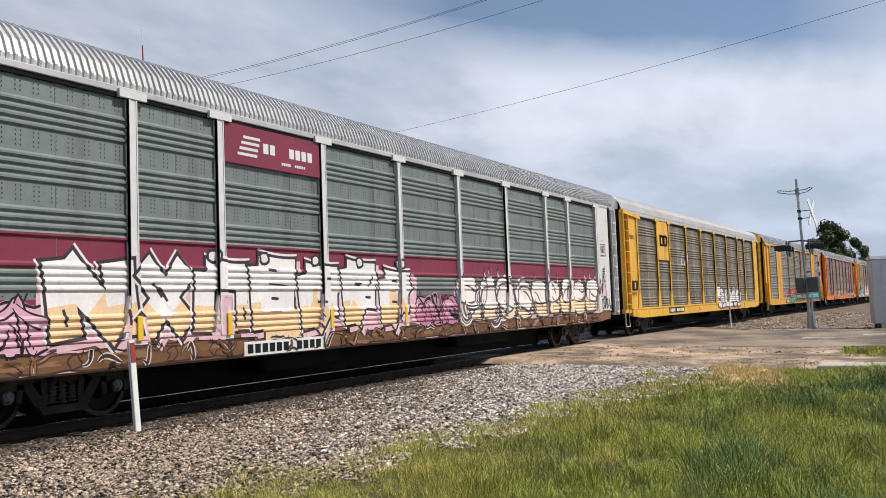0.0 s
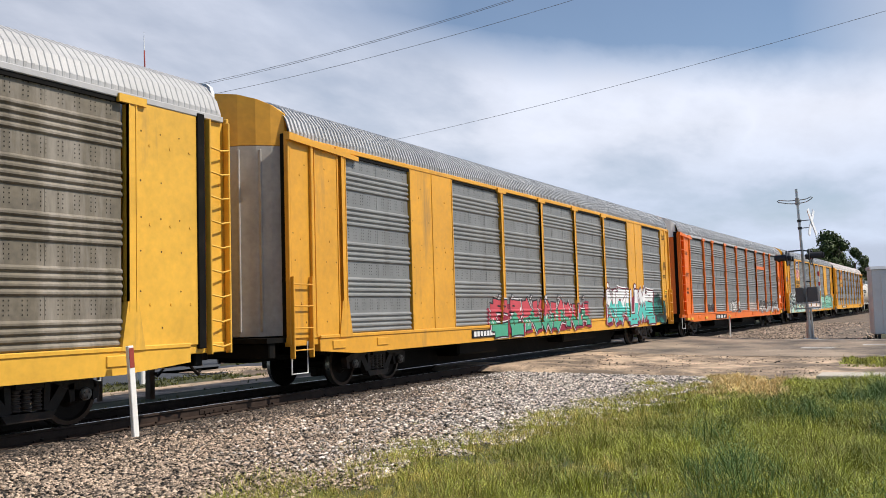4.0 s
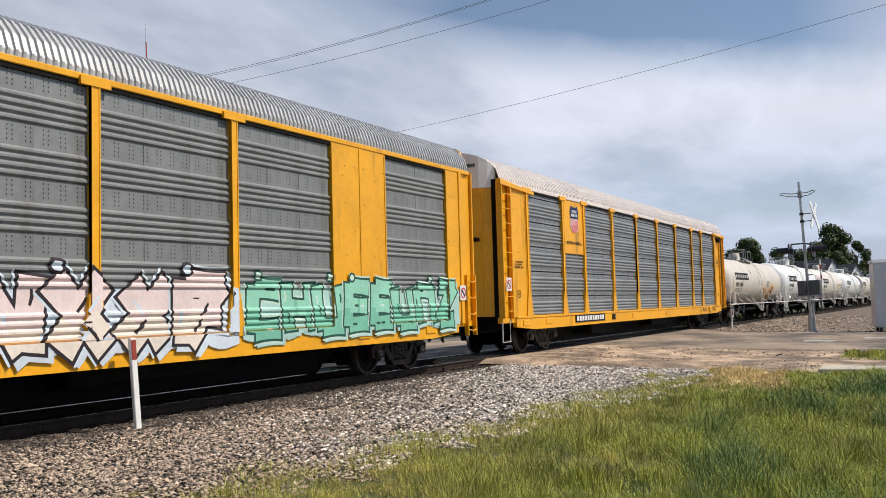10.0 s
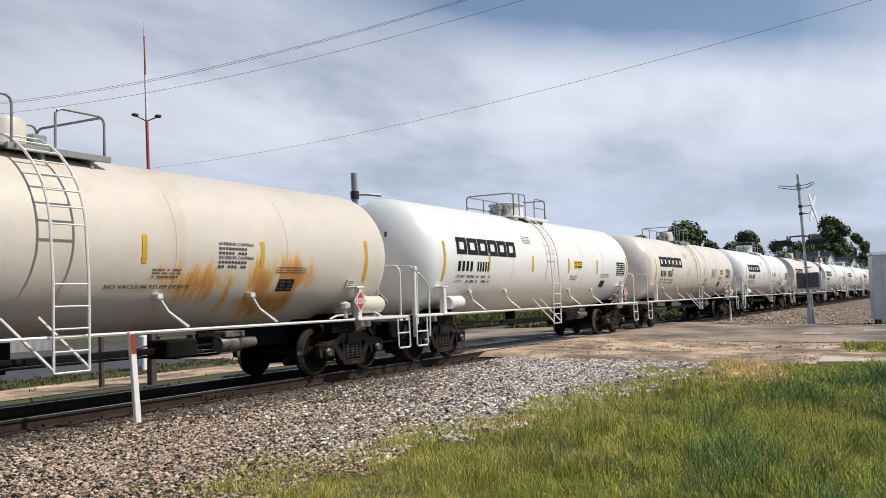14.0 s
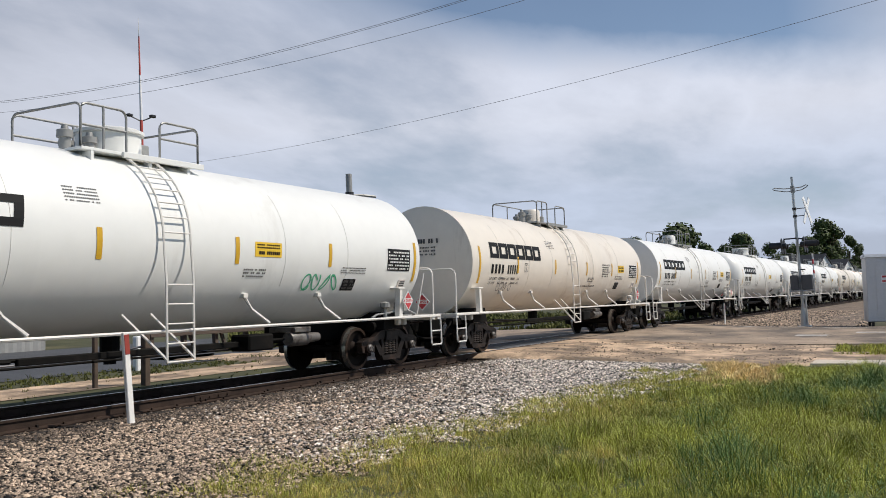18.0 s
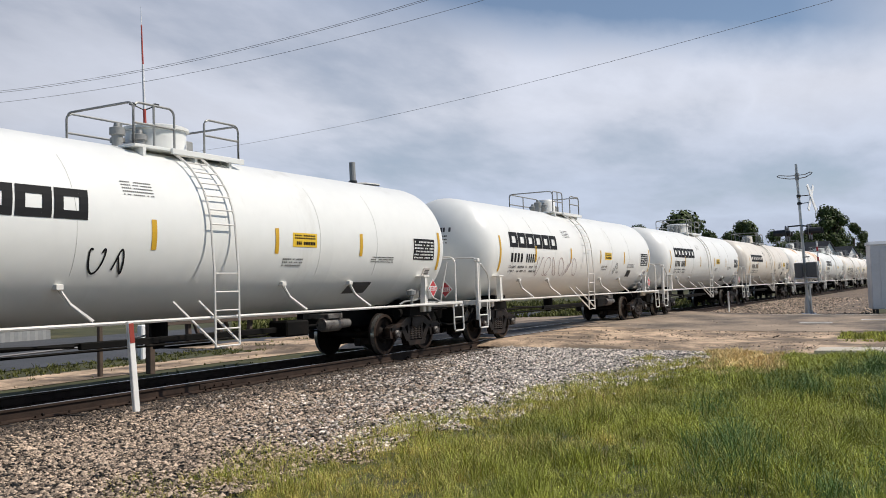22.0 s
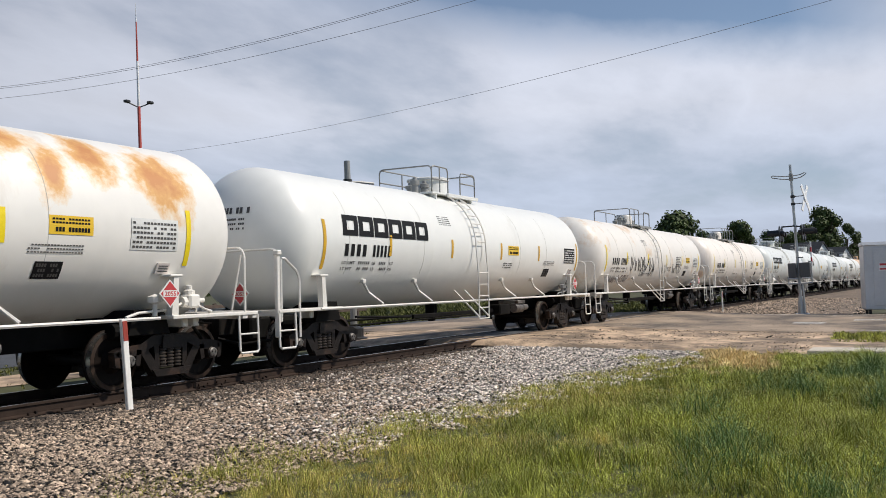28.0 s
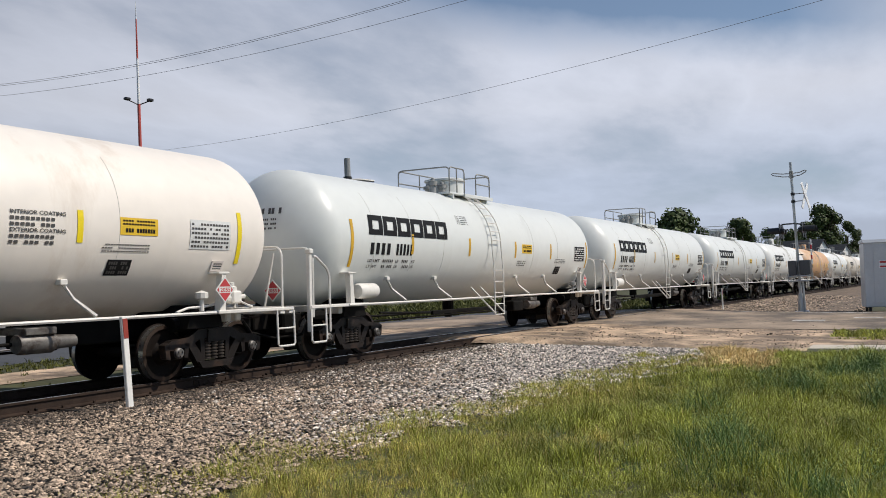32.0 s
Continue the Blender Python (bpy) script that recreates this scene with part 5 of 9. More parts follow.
def guard_mesh(m):
    b = Builder()
    b.add([(-HALF - 0.06, -1.62, 4.70), (-HALF + 2.25, -1.57, 4.60), (-HALF + 2.25, -1.57, 4.69), (-HALF - 0.06, -1.62, 4.84),
           (-HALF - 0.06, -1.48, 4.72), (-HALF + 2.25, -1.48, 4.62), (-HALF + 2.25, -1.48, 4.71), (-HALF - 0.06, -1.48, 4.86)],
          [(0, 1, 2, 3), (7, 6, 5, 4), (0, 3, 7, 4), (1, 5, 6, 2), (3, 2, 6, 7), (0, 4, 5, 1)])
    return b.mesh("guard_rail", m)


def ladder_mesh(m, z0, z1):
    b = Builder()
    b.box(-HALF + 0.0, -HALF + 0.04, -1.61, -1.5, z0, z1, 0.01)
    b.box(-HALF + 0.56, -HALF + 0.60, -1.61, -1.5, z0, z1, 0.01)
    return b.mesh("ladder", m)


def under_mesh():
    b = Builder()
    b.box(-12.6, 12.6, -0.38, 0.38, 0.62, 1.02, 0.02)
    b.box(-8.6, 8.6, -0.42, 0.42, 0.14, 0.64, 0.03)
    for s in (-1, 1):
        b.prism([(s * 8.6, 0.62), (s * 8.6, 0.3), (s * 9.0, 0.45), (s * 9.3, 0.62)], -0.42, 0.42)
    b.box(-8.4, 8.4, 0.9, 1.3, 0.42, 1.0, 0.03)
    b.box(-5.5, -3.2, -1.1, -0.4, 0.36, 0.9, 0.05)
    b.box(2.0, 5.2, -1.0, -0.4, 0.40, 0.9, 0.05)
    b.box(-13.3, 13.3, -1.42, 1.42, 1.0, 1.09)
    for x in (-6.5, -3.3, 0, 3.3, 6.5, -13.1, 13.1, -11.6, 11.6, -8.3, 8.3):
        b.box(x - 0.09, x + 0.09, -1.38, 1.38, 0.72, 1.0, 0.02)
    b.lathe([(-0.5, 0.0), (-0.5, 0.18), (0.3, 0.18), (0.3, 0.0)], 12, "x", (3.0, -0.75, 0.7))
    b.tube([(-9, -0.7, 0.6), (9, -0.7, 0.6)], 0.03, 6)
    return b.mesh("underframe", M["black"])


ENDS = [(-11.45, -8.9), (-8.9, -7.05), (-7.05, -4.2), (-4.2, -1.4), (-1.4, 1.4), (1.4, 4.2), (4.2, 7.05), (7.05, 8.9), (8.9, 11.45)]
LAYOUT_1 = (ENDS, (-11.6, -8.9, -7.05, -4.2, -1.4, 1.4, 4.2, 7.05, 8.9, 11.6), [(-12.72, -11.68), (11.68, 13.06)])
EDGES_2 = [(-11.0, -8.45), (-6.35, -3.6), (-3.6, -0.8), (-0.8, 2.0), (2.0, 4.85), (4.85, 7.6), (9.65, 12.25)]
LAYOUT_2 = (EDGES_2, (-11.05, -3.6, -0.8, 2.0, 4.85), [(-12.72, -11.2), (-8.42, -6.4), (7.65, 9.6), (12.3, 13.06)])


def small_writing(car, surf, places, seed, material="mark_black"):
    rng = random.Random(seed)
    b = Builder()
    for u0, u1, v, h, lines, n in places:
        for k in range(lines):
            bars(b, surf, u0, u1 - (0.15 * (u1 - u0) if k % 2 else 0), v - k * h * 1.7, v - k * h * 1.7 + h, n, rng)
    return part("stencilled_writing", b, M[material], car, kind="stuff")


SIDE = flat_side(-1.5385)
OUT = flat_side(-1.5605)


def plate(car, u0, u1, v, h, n, seed, back="mark_black", ink="mark_white", y=-1.556):
    """The number plate of a car on its sill: bars on a painted field."""
    p = part("number_panel", Builder().box(u0, u1, y, -1.5, v, v + h, 0.004), M[back], car)
    b = Builder()
    bars(b, flat_side(y - 0.0035), u0 + 0.08, u1 - 0.08, v + h * 0.18, v + h * 0.82, n, random.Random(seed))
    part("number_marking", b, M[ink], p, kind="stuff")


def end_notice(c, x, z, step, back=None):
    """The height notice on the end of a car, in three lines."""
    face = lambda u, v: (x - 0.005, -u, v)
    p = part("end_notice", Builder().box(x, x + 0.1, -0.92, -0.34, z - 2 * step - 0.05, z + step, 0.004), M[back or "mark_white"], c, "pale notice with black lettering")
    b = Builder()
    for k, word in enumerate(("EXCESS", "HEIGHT", "CAR")):
        write(b, face, word, 0.40, z - k * step, step * 0.95, 0.46 if k < 2 else 0.26)
    part("lettering", b, M["mark_black"], p)


def maroon_car():
    c = autorack(21.76, "ash_white", "galv_dark", "roof_grey", "grey autorack car with maroon bands and pale graffiti", LAYOUT_1, "ash_white", "brown_paint", "roof_white", "roof_grey")
    # two maroon bands over the sheets, following their ridges
    for z0, z1 in ((2.12, 2.60), (1.12, 1.72)):
        rows = [(z, d) for z, d in PROFILE if z0 <= z <= z1]
        rows = [(z0, rows[0][1])] + rows + [(z1, rows[-1][1])]
        for x0, x1 in ENDS:
            b = Builder()
            b.strip([[(x, -1.4745 + d, z) for z, d in rows] for x in (x0 + 0.09, x1 - 0.09)])
            part("maroon_band", b, M["maroon"], c, "maroon painted band")
    e = part("emblem_panel", Builder().box(-6.93, -4.3, -1.535, -1.48, 3.98, 4.66, 0.006), M["maroon"], c, "maroon emblem panel with white shapes")
    b = Builder()
    s = flat_side(-1.5395)
    for k in range(4):
        patch(b, s, -6.62 + 0.05 * k, -6.12 + 0.03 * k, 4.14 + 0.1 * k, 4.19 + 0.1 * k)
    bars(b, s, -5.95, -4.5, 4.24, 4.42, 8, random.Random(2))
    bars(b, s, -5.45, -4.75, 4.09, 4.14, 13, random.Random(3))
    part("emblem_marking", b, M["mark_white"], e, kind="stuff")
    piece("graffiti", c, -10.3, -0.9, 0.98, 2.42, 7, ((0.74, 0.68, 0.68), (0.05, 0.042, 0.05), (0.80, 0.755, 0.735), (0.80, 0.56, 0.33), (0.72, 0.46, 0.50)), 11, label="white and peach graffiti with black outlines", fat=0.34, split=0.42)
    flames("graffiti", c, 1.2, 12.4, 1.6, 2.25, 26, ((0.06, 0.045, 0.055), (0.70, 0.47, 0.55)), 64, label="pink flames of spray paint")
    piece("graffiti", c, 1.3, 11.4, 0.98, 2.25, 9, ((0.76, 0.70, 0.70), (0.10, 0.085, 0.105), (0.82, 0.75, 0.70), (0.80, 0.62, 0.42), (0.62, 0.46, 0.40)), 12, y=-1.5675, label="cream and peach graffiti with grey outlines", fat=0.32, rounded=True)
    rng = random.Random(65)
    rows = [(1.6 + 0.52 * k, rng.uniform(1.15, 1.85), rng.uniform(0.3, 0.62), rng.uniform(0.25, 0.5), rng.uniform(0, 360), rng.choice((-1, 1)) * rng.uniform(130, 260), 0.25, rng.uniform(0.05, 0.10)) for k in range(19)]
    curls("graffiti", c, rows, (), ((0.76, 0.70, 0.68), (0.09, 0.075, 0.10), (0.80, 0.74, 0.70), (0.78, 0.62, 0.46)), 66, y=-1.590, label="grey curling strokes over cream spray paint")
    spray("graffiti", c, -0.7, 1.2, 1.0, 1.75, 3, ((0.55, 0.32, 0.40), (0.03, 0.02, 0.025), (0.62, 0.34, 0.44), (0.50, 0.20, 0.30)), 13, label="pink graffiti tag")
    spray("graffiti", c, -12.2, -10.4, 1.0, 1.75, 2, ((0.60, 0.36, 0.44), (0.03, 0.02, 0.025), (0.66, 0.40, 0.48), (0.62, 0.36, 0.44)), 18, label="pink graffiti tag with black strokes", spike=0.5)
    spray("graffiti", c, -11.8, 11.6, 0.74, 1.03, 26, ((0.62, 0.56, 0.52), (0.06, 0.035, 0.03), (0.19, 0.095, 0.045), (0.16, 0.08, 0.04), (0.26, 0.14, 0.075)), 14, y=-1.5655, label="brown and purple spray paint along the sill", spike=0.0, heavy=0.3)
    for u, w, col in ((-12.4, 3.1, (0.72, 0.40, 0.50)), (-9.2, 2.4, (0.16, 0.08, 0.035)), (-3.2, 2.6, (0.16, 0.08, 0.035)), (-0.5, 2.0, (0.72, 0.42, 0.52)), (1.6, 2.8, (0.20, 0.12, 0.07)), (4.6, 5.6, (0.68, 0.50, 0.44))):
        part("sill_paint", Builder().box(u, u + w, -1.557, -1.5, 0.73, 1.02, 0.004), M_spray(col), c)
    plate(c, -6.6, -4.35, 0.72, 0.24, 11, 5, "mark_white", "mark_black", -1.574)
    q = Builder()
    for a0, a1, b0, b1 in ((12.0, 12.5, 3.0, 3.02), (12.0, 12.5, 3.4, 3.42), (12.0, 12.02, 3.0, 3.42), (12.48, 12.5, 3.0, 3.42)):
        patch(q, SIDE, a0, a1, b0, b1)
    part("stencilled_box", q, M["mark_black"], c)
    small_writing(c, SIDE, [(12.05, 12.45, 3.32, 0.03, 5, 9), (12.1, 12.4, 2.6, 0.05, 9, 4), (12.05, 12.5, 1.6, 0.04, 3, 10)], 15)
    scrawl("tag", c, SIDE, 11.9, 12.9, 1.15, 1.5, 4, 58, M["mark_black"], 0.018)
    scrawl("tag", c, flat_side(-1.4775), 9.6, 11.2, 1.95, 2.15, 4, 59, M_spray((0.03, 0.07, 0.05)), 0.02)
    for x in (-8.85, -6.95, -4.1, -1.35):
        part("reflector", Builder().box(x - 0.05, x + 0.05, -1.60, -1.55, 1.10, 1.46, 0.004), M["sign_yellow"], c, "yellow reflector")
    return c


def dusty_car():
    c = autorack(49.82, "yellow_cn", "galv_brown", "roof_pale", "dusty yellow autorack car with brown-grey side sheets", LAYOUT_1, None, None, "cap_white", "roof_pale")
    e = part("emblem_panel", Builder().box(-8.72, -7.15, -1.53, -1.48, 3.06, 4.70, 0.006), M["yellow_cn"], c, "yellow emblem panel with black rounded shapes")
    b = Builder()
    y = -1.534
    for cu in (-8.2, -7.66):
        q = [(cu + 0.21 * max(-1, min(1, 1.5 * math.cos(w))), 3.9 + 0.19 * max(-1, min(1, 1.5 * math.sin(w)))) for w in [2 * math.pi * k / 24 for k in range(25)]]
        part("emblem_stroke", Builder().tube([(u, y, v) for u, v in q], 0.05, 4), M["mark_black"], e)
    piece("graffiti", c, 1.5, 7.0, 0.76, 2.1, 6, ((0.76, 0.73, 0.72), (0.022, 0.022, 0.024), (0.76, 0.73, 0.74), (0.74, 0.68, 0.68), (0.05, 0.05, 0.05)), 21, label="white bubble graffiti outlined in black", fat=0.4, backing=False, rounded=True)
    scrawl("tag", c, flat_side(-1.5085), -0.9, 1.2, 1.3, 2.1, 4, 24, M_spray((0.42, 0.39, 0.36)), 0.02)
    scrawl("tag", c, flat_side(-1.5085), -3.9, -1.8, 1.35, 1.75, 4, 25, M_spray((0.10, 0.085, 0.08)), 0.016)
    spray("graffiti", c, -4.9, -4.2, 2.9, 3.5, 1, ((0.7, 0.7, 0.68), (0.7, 0.7, 0.68), (0.72, 0.72, 0.7)), 22, halo=False, label="small white spray mark", spike=0.9)
    plate(c, -7.5, -5.1, 0.80, 0.22, 11, 6)
    n = part("notice", Builder().box(-12.42, -11.78, -1.546, -1.5, 1.78, 2.16, 0.004), M["mark_black"], c, "black notice with a yellow shape")
    part("notice_shape", Builder().prism([(-12.2, 1.84), (-12.08, 1.84), (-12.02, 2.0), (-12.1, 2.1), (-12.2, 2.08)], -1.5505, -1.545), M["yellow_cn"], n)
    small_writing(c, SIDE, [(-12.5, -11.9, 3.9, 0.035, 3, 12), (-12.5, -11.9, 1.66, 0.04, 2, 14)], 7)
    return c


def teal_car():
    c = autorack(77.86, "yellow_pale", "galv", "roof_grey", "faded yellow autorack car with teal and maroon graffiti", LAYOUT_2, None, None, "yellow_pale", None, "end_grey")
    piece("graffiti", c, 4.9, 11.0, 0.80, 2.3, 5, ((0.78, 0.77, 0.77), (0.12, 0.018, 0.035), (0.74, 0.74, 0.74), (0.10, 0.48, 0.42), (0.22, 0.03, 0.055)), 34, label="teal, white and maroon graffiti", fat=0.30, split=0.55)
    spray("graffiti", c, 10.4, 12.5, 0.8, 1.95, 2, ((0.02, 0.05, 0.045), (0.02, 0.03, 0.03), (0.03, 0.21, 0.175), (0.02, 0.12, 0.10)), 33, y=-1.5655, label="block of dark teal spray paint", spike=0.0)
    piece("graffiti", c, -4.4, 3.0, 0.82, 1.85, 7, ((0.62, 0.60, 0.60), (0.03, 0.03, 0.035), (0.50, 0.08, 0.10), (0.08, 0.34, 0.22), (0.26, 0.03, 0.055)), 32, label="dark graffiti in many colours", fat=0.3)
    small_writing(c, SIDE, [(12.5, 13.05, 4.5, 0.035, 4, 12), (12.5, 13.1, 3.3, 0.05, 4, 9), (12.45, 13.1, 2.75, 0.05, 2, 10), (12.6, 13.0, 1.84, 0.1, 1, 5)], 8)
    n = part("notice", Builder().box(12.6, 13.05, -1.546, -1.5, 2.02, 2.16, 0.004), M["sign_yellow"], c, "small yellow notice")
    rng = random.Random(4)
    b = Builder()
    bars(b, flat_side(-1.5495), 12.64, 13.0, 2.06, 2.12, 9, rng)
    part("notice_marking", b, M["mark_black"], n)
    scrawl("tag", c, SIDE, 12.5, 13.2, 1.2, 1.75, 3, 5, M["mark_black"])
    plate(c, -5.6, -3.4, 0.80, 0.2, 11, 16)
    return c


def trailing_end(c, paint):
    """The guard bar over the ladder, the stiffener beside the door slot, sill pockets and labels."""
    b = Builder().add([(11.35, -1.60, 4.70), (13.65, -1.64, 4.62), (13.65, -1.64, 4.74), (11.35, -1.60, 4.80), (11.35, -1.48, 4.70), (13.65, -1.48, 4.62), (13.65, -1.48, 4.74), (11.35, -1.48, 4.80)],
                      [(0, 1, 2, 3), (7, 6, 5, 4), (0, 3, 7, 4), (1, 5, 6, 2), (3, 2, 6, 7), (0, 4, 5, 1)])
    part("guard_rail", b, M[paint], c)
    part("corner_stiffener", Builder().box(12.62, 12.70, -1.60, -1.5, 1.06, 4.6, 0.012), M[paint], c)
    part("door_stop", Builder().box(12.05, 12.75, -1.60, -1.5, 4.52, 4.60, 0.012).box(12.2, 12.45, -1.66, -1.5, 4.36, 4.54, 0.02), M["black"], c)
    part("gusset", Builder().prism([(11.55, 1.06), (12.1, 1.06), (11.95, 1.3), (11.62, 2.0), (11.55, 2.0)], -1.575, -1.5), M[paint], c)
    part("sill_pocket", Builder().box(9.9, 10.35, -1.60, -1.5, 0.78, 1.06, 0.02), M[paint], c)
    small_writing(c, OUT, [(8.6, 9.5, 0.96, 0.03, 3, 16), (10.6, 11.3, 0.96, 0.03, 3, 14)], 63)


def orange_car():
    c = autorack(106.66, "orange", "galv", "roof_grey", "orange autorack car with grey ribbed side panels", LAYOUT_1, None, None, "cap_white", "roof_grey")
    spray("graffiti", c, -3.2, -0.9, 1.05, 1.7, 2, ((0.5, 0.48, 0.46), (0.03, 0.03, 0.03), (0.66, 0.65, 0.62), (0.5, 0.5, 0.48)), 41, label="rubbed white graffiti", spike=0.6, heavy=0.6)
    spray("graffiti", c, 1.6, 3.9, 1.05, 1.6, 3, ((0.42, 0.36, 0.33), (0.34, 0.30, 0.28), (0.50, 0.42, 0.38), (0.44, 0.38, 0.34)), 42, label="faded pale graffiti", spike=0.3)
    piece("graffiti", c, 4.4, 11.2, 0.98, 1.68, 10, ((0.62, 0.60, 0.58), (0.03, 0.03, 0.03), (0.07, 0.066, 0.066), (0.56, 0.53, 0.51), (0.30, 0.28, 0.27)), 43, label="white graffiti with heavy black strokes", fat=0.3, backing=False)
    scrawl("tag", c, flat_side(-1.5185), -8.7, -7.2, 1.18, 1.5, 6, 67, M_spray((0.05, 0.045, 0.05)), 0.02)
    scrawl("tag", c, flat_side(-1.5195), -8.5, -7.4, 1.22, 1.45, 5, 68, M_spray((0.05, 0.045, 0.05)), 0.02)
    end_notice(c, -13.695, 4.78, 0.10, "cap_white")
    part("patch_bar", Builder().box(4.5, 6.9, -1.53, -1.48, 3.62, 3.82, 0.01), M["orange"], c, "orange patch strip across a panel")
    plate(c, -7.0, -4.6, 0.74, 0.24, 11, 9)
    small_writing(c, SIDE, [(-12.5, -12.0, 3.95, 0.03, 3, 11), (-12.5, -11.9, 2.95, 0.035, 3, 14), (-12.35, -12.0, 2.2, 0.1, 2, 4)], 10)
    trailing_end(c, "orange")
    # stencilled box, hand brake and hoses at its trailing end
    q = Builder()
    for a0, a1, z0, z1 in ((11.86, 12.44, 2.96, 2.98), (11.86, 12.44, 3.24, 3.26), (11.86, 11.88, 2.96, 3.26), (12.42, 12.44, 2.96, 3.26), (12.14, 12.155, 2.96, 3.26)):
        patch(q, SIDE, a0, a1, z0, z1)
    for z in (3.02, 3.09, 3.16):
        bars(q, SIDE, 11.9, 12.4, z, z + 0.04, 9, random.Random(int(z * 100)))
    part("stencilled_box", q, M["mark_black"], c)
    q = Builder()
    patch(q, SIDE, 12.02, 12.25, 2.80, 2.90)
    part("paper_label", q, M["mark_white"], c, "white paper label")
    small_writing(c, SIDE, [(12.0, 12.3, 2.62, 0.035, 8, 8)], 61)
    scrawl("tag", c, SIDE, 11.9, 12.5, 1.82, 2.02, 4, 62, M["mark_white"], 0.03)
    brake = part("hand_brake", Builder().box(11.95, 12.35, -1.68, -1.5, 1.22, 1.48, 0.03).box(11.8, 12.5, -1.60, -1.5, 1.44, 1.52, 0.015), M["orange"], c, "orange hand brake housing")
    part("brake_lever", Builder().tube([(12.35, -1.70, 1.40), (12.48, -1.72, 1.75), (12.40, -1.72, 1.95)], 0.022, 6).tube([(12.1, -1.70, 1.3), (12.3, -1.72, 1.62), (12.75, -1.70, 1.58)], 0.014, 6), M["black"], brake)
    part("brake_chain", Builder().tube([(12.30, -1.70, 1.3), (12.42, -1.70, 1.0), (12.36, -1.66, 0.72)], 0.02, 6), M["black"], brake)
    part("jacking_pad", Builder().box(12.5, 12.95, -1.62, -1.42, 0.78, 1.08, 0.02), M["brown_paint"], c)
    part("air_hose", Builder().tube([(11.5, -1.45, 0.78), (11.75, -1.5, 0.5), (12.2, -1.52, 0.46), (12.5, -1.48, 0.74)], 0.025, 8), M["black"], c)
    part("safety_label", Builder().box(11.95, 12.45, -1.578, -1.5, 0.80, 0.98, 0.004), M["sign_yellow"], c, "yellow safety label")
    for x in (-12.6, -11.95, -9.2, -4.0, 8.1):
        part("reflector", Builder().box(x, x + 0.4, -1.575, -1.5, 0.80, 0.9, 0.004), M["sign_yellow"], c, "yellow reflector")
    return c


def shield(c, u, v, w, h, y=-1.54):
    """An emblem with a navy head and red and white upright stripes."""
    out = [(-0.5, 0.30), (-0.36, 0.5), (-0.2, 0.44), (0, 0.46), (0.2, 0.44), (0.36, 0.5), (0.5, 0.30), (0.46, 0.1)]
    low = [(0.46, 0.02), (0.50, -0.22), (0.42, -0.38), (0.2, -0.47), (0, -0.5), (-0.2, -0.47), (-0.42, -0.38), (-0.50, -0.22), (-0.46, 0.02)]
    place = lambda q: [(u + a * w, v + d * h) for a, d in q]
    e = part("emblem", Builder().prism(place(out + low), y, y + 0.012), M["mark_white"], c, "shield emblem in navy, red and white")
    part("emblem_head", Builder().prism(place(out + [(0.46, 0.03), (-0.46, 0.03), (-0.46, 0.1)]), y - 0.005, y + 0.002), M["navy"], e, "navy upper field")
    b = Builder()
    for i in range(7):
        x = -0.44 + 0.128 * i
        z0 = -0.36 if i in (0, 6) else (-0.44 if i in (1, 5) else -0.485)
        b.prism(place([(x, z0), (x + 0.068, z0), (x + 0.068, 0.02), (x, 0.02)]), y - 0.004, y + 0.002)
    part("emblem_stripes", b, M["red"], e, "red upright stripes")
    b = Builder()
    s = flat_side(y - 0.0085)
    bars(b, s, u - 0.30 * w, u + 0.30 * w, v + 0.24 * h, v + 0.34 * h, 5, random.Random(1), gap=0.3)
    bars(b, s, u - 0.36 * w, u + 0.36 * w, v + 0.10 * h, v + 0.20 * h, 7, random.Random(8), gap=0.3)
    part("emblem_marking", b, M["mark_white"], e, kind="stuff")


def entry_sign(c, u, v, y=-1.62):
    """A round sign with a slash, on a square plate."""
    s = part("safety_sign", Builder().box(u - 0.16, u + 0.16, y, y + 0.02, v - 0.18, v + 0.18, 0.004), M["mark_white"], c, "white plate with a red ring and slash")
    b = Builder()
    ring = [2 * math.pi * k / 20 for k in range(21)]
    b.strip([[(u + r * math.cos(w), y - 0.004, v + r * math.sin(w)) for w in ring] for r in (0.10, 0.13)])
    part("ring", b, M["red"], s)
    part("slash", Builder().prism([(u - 0.09, v + 0.06), (u - 0.06, v + 0.09), (u + 0.09, v - 0.06), (u + 0.06, v - 0.09)], y - 0.004, y + 0.002), M["mark_black"], s)


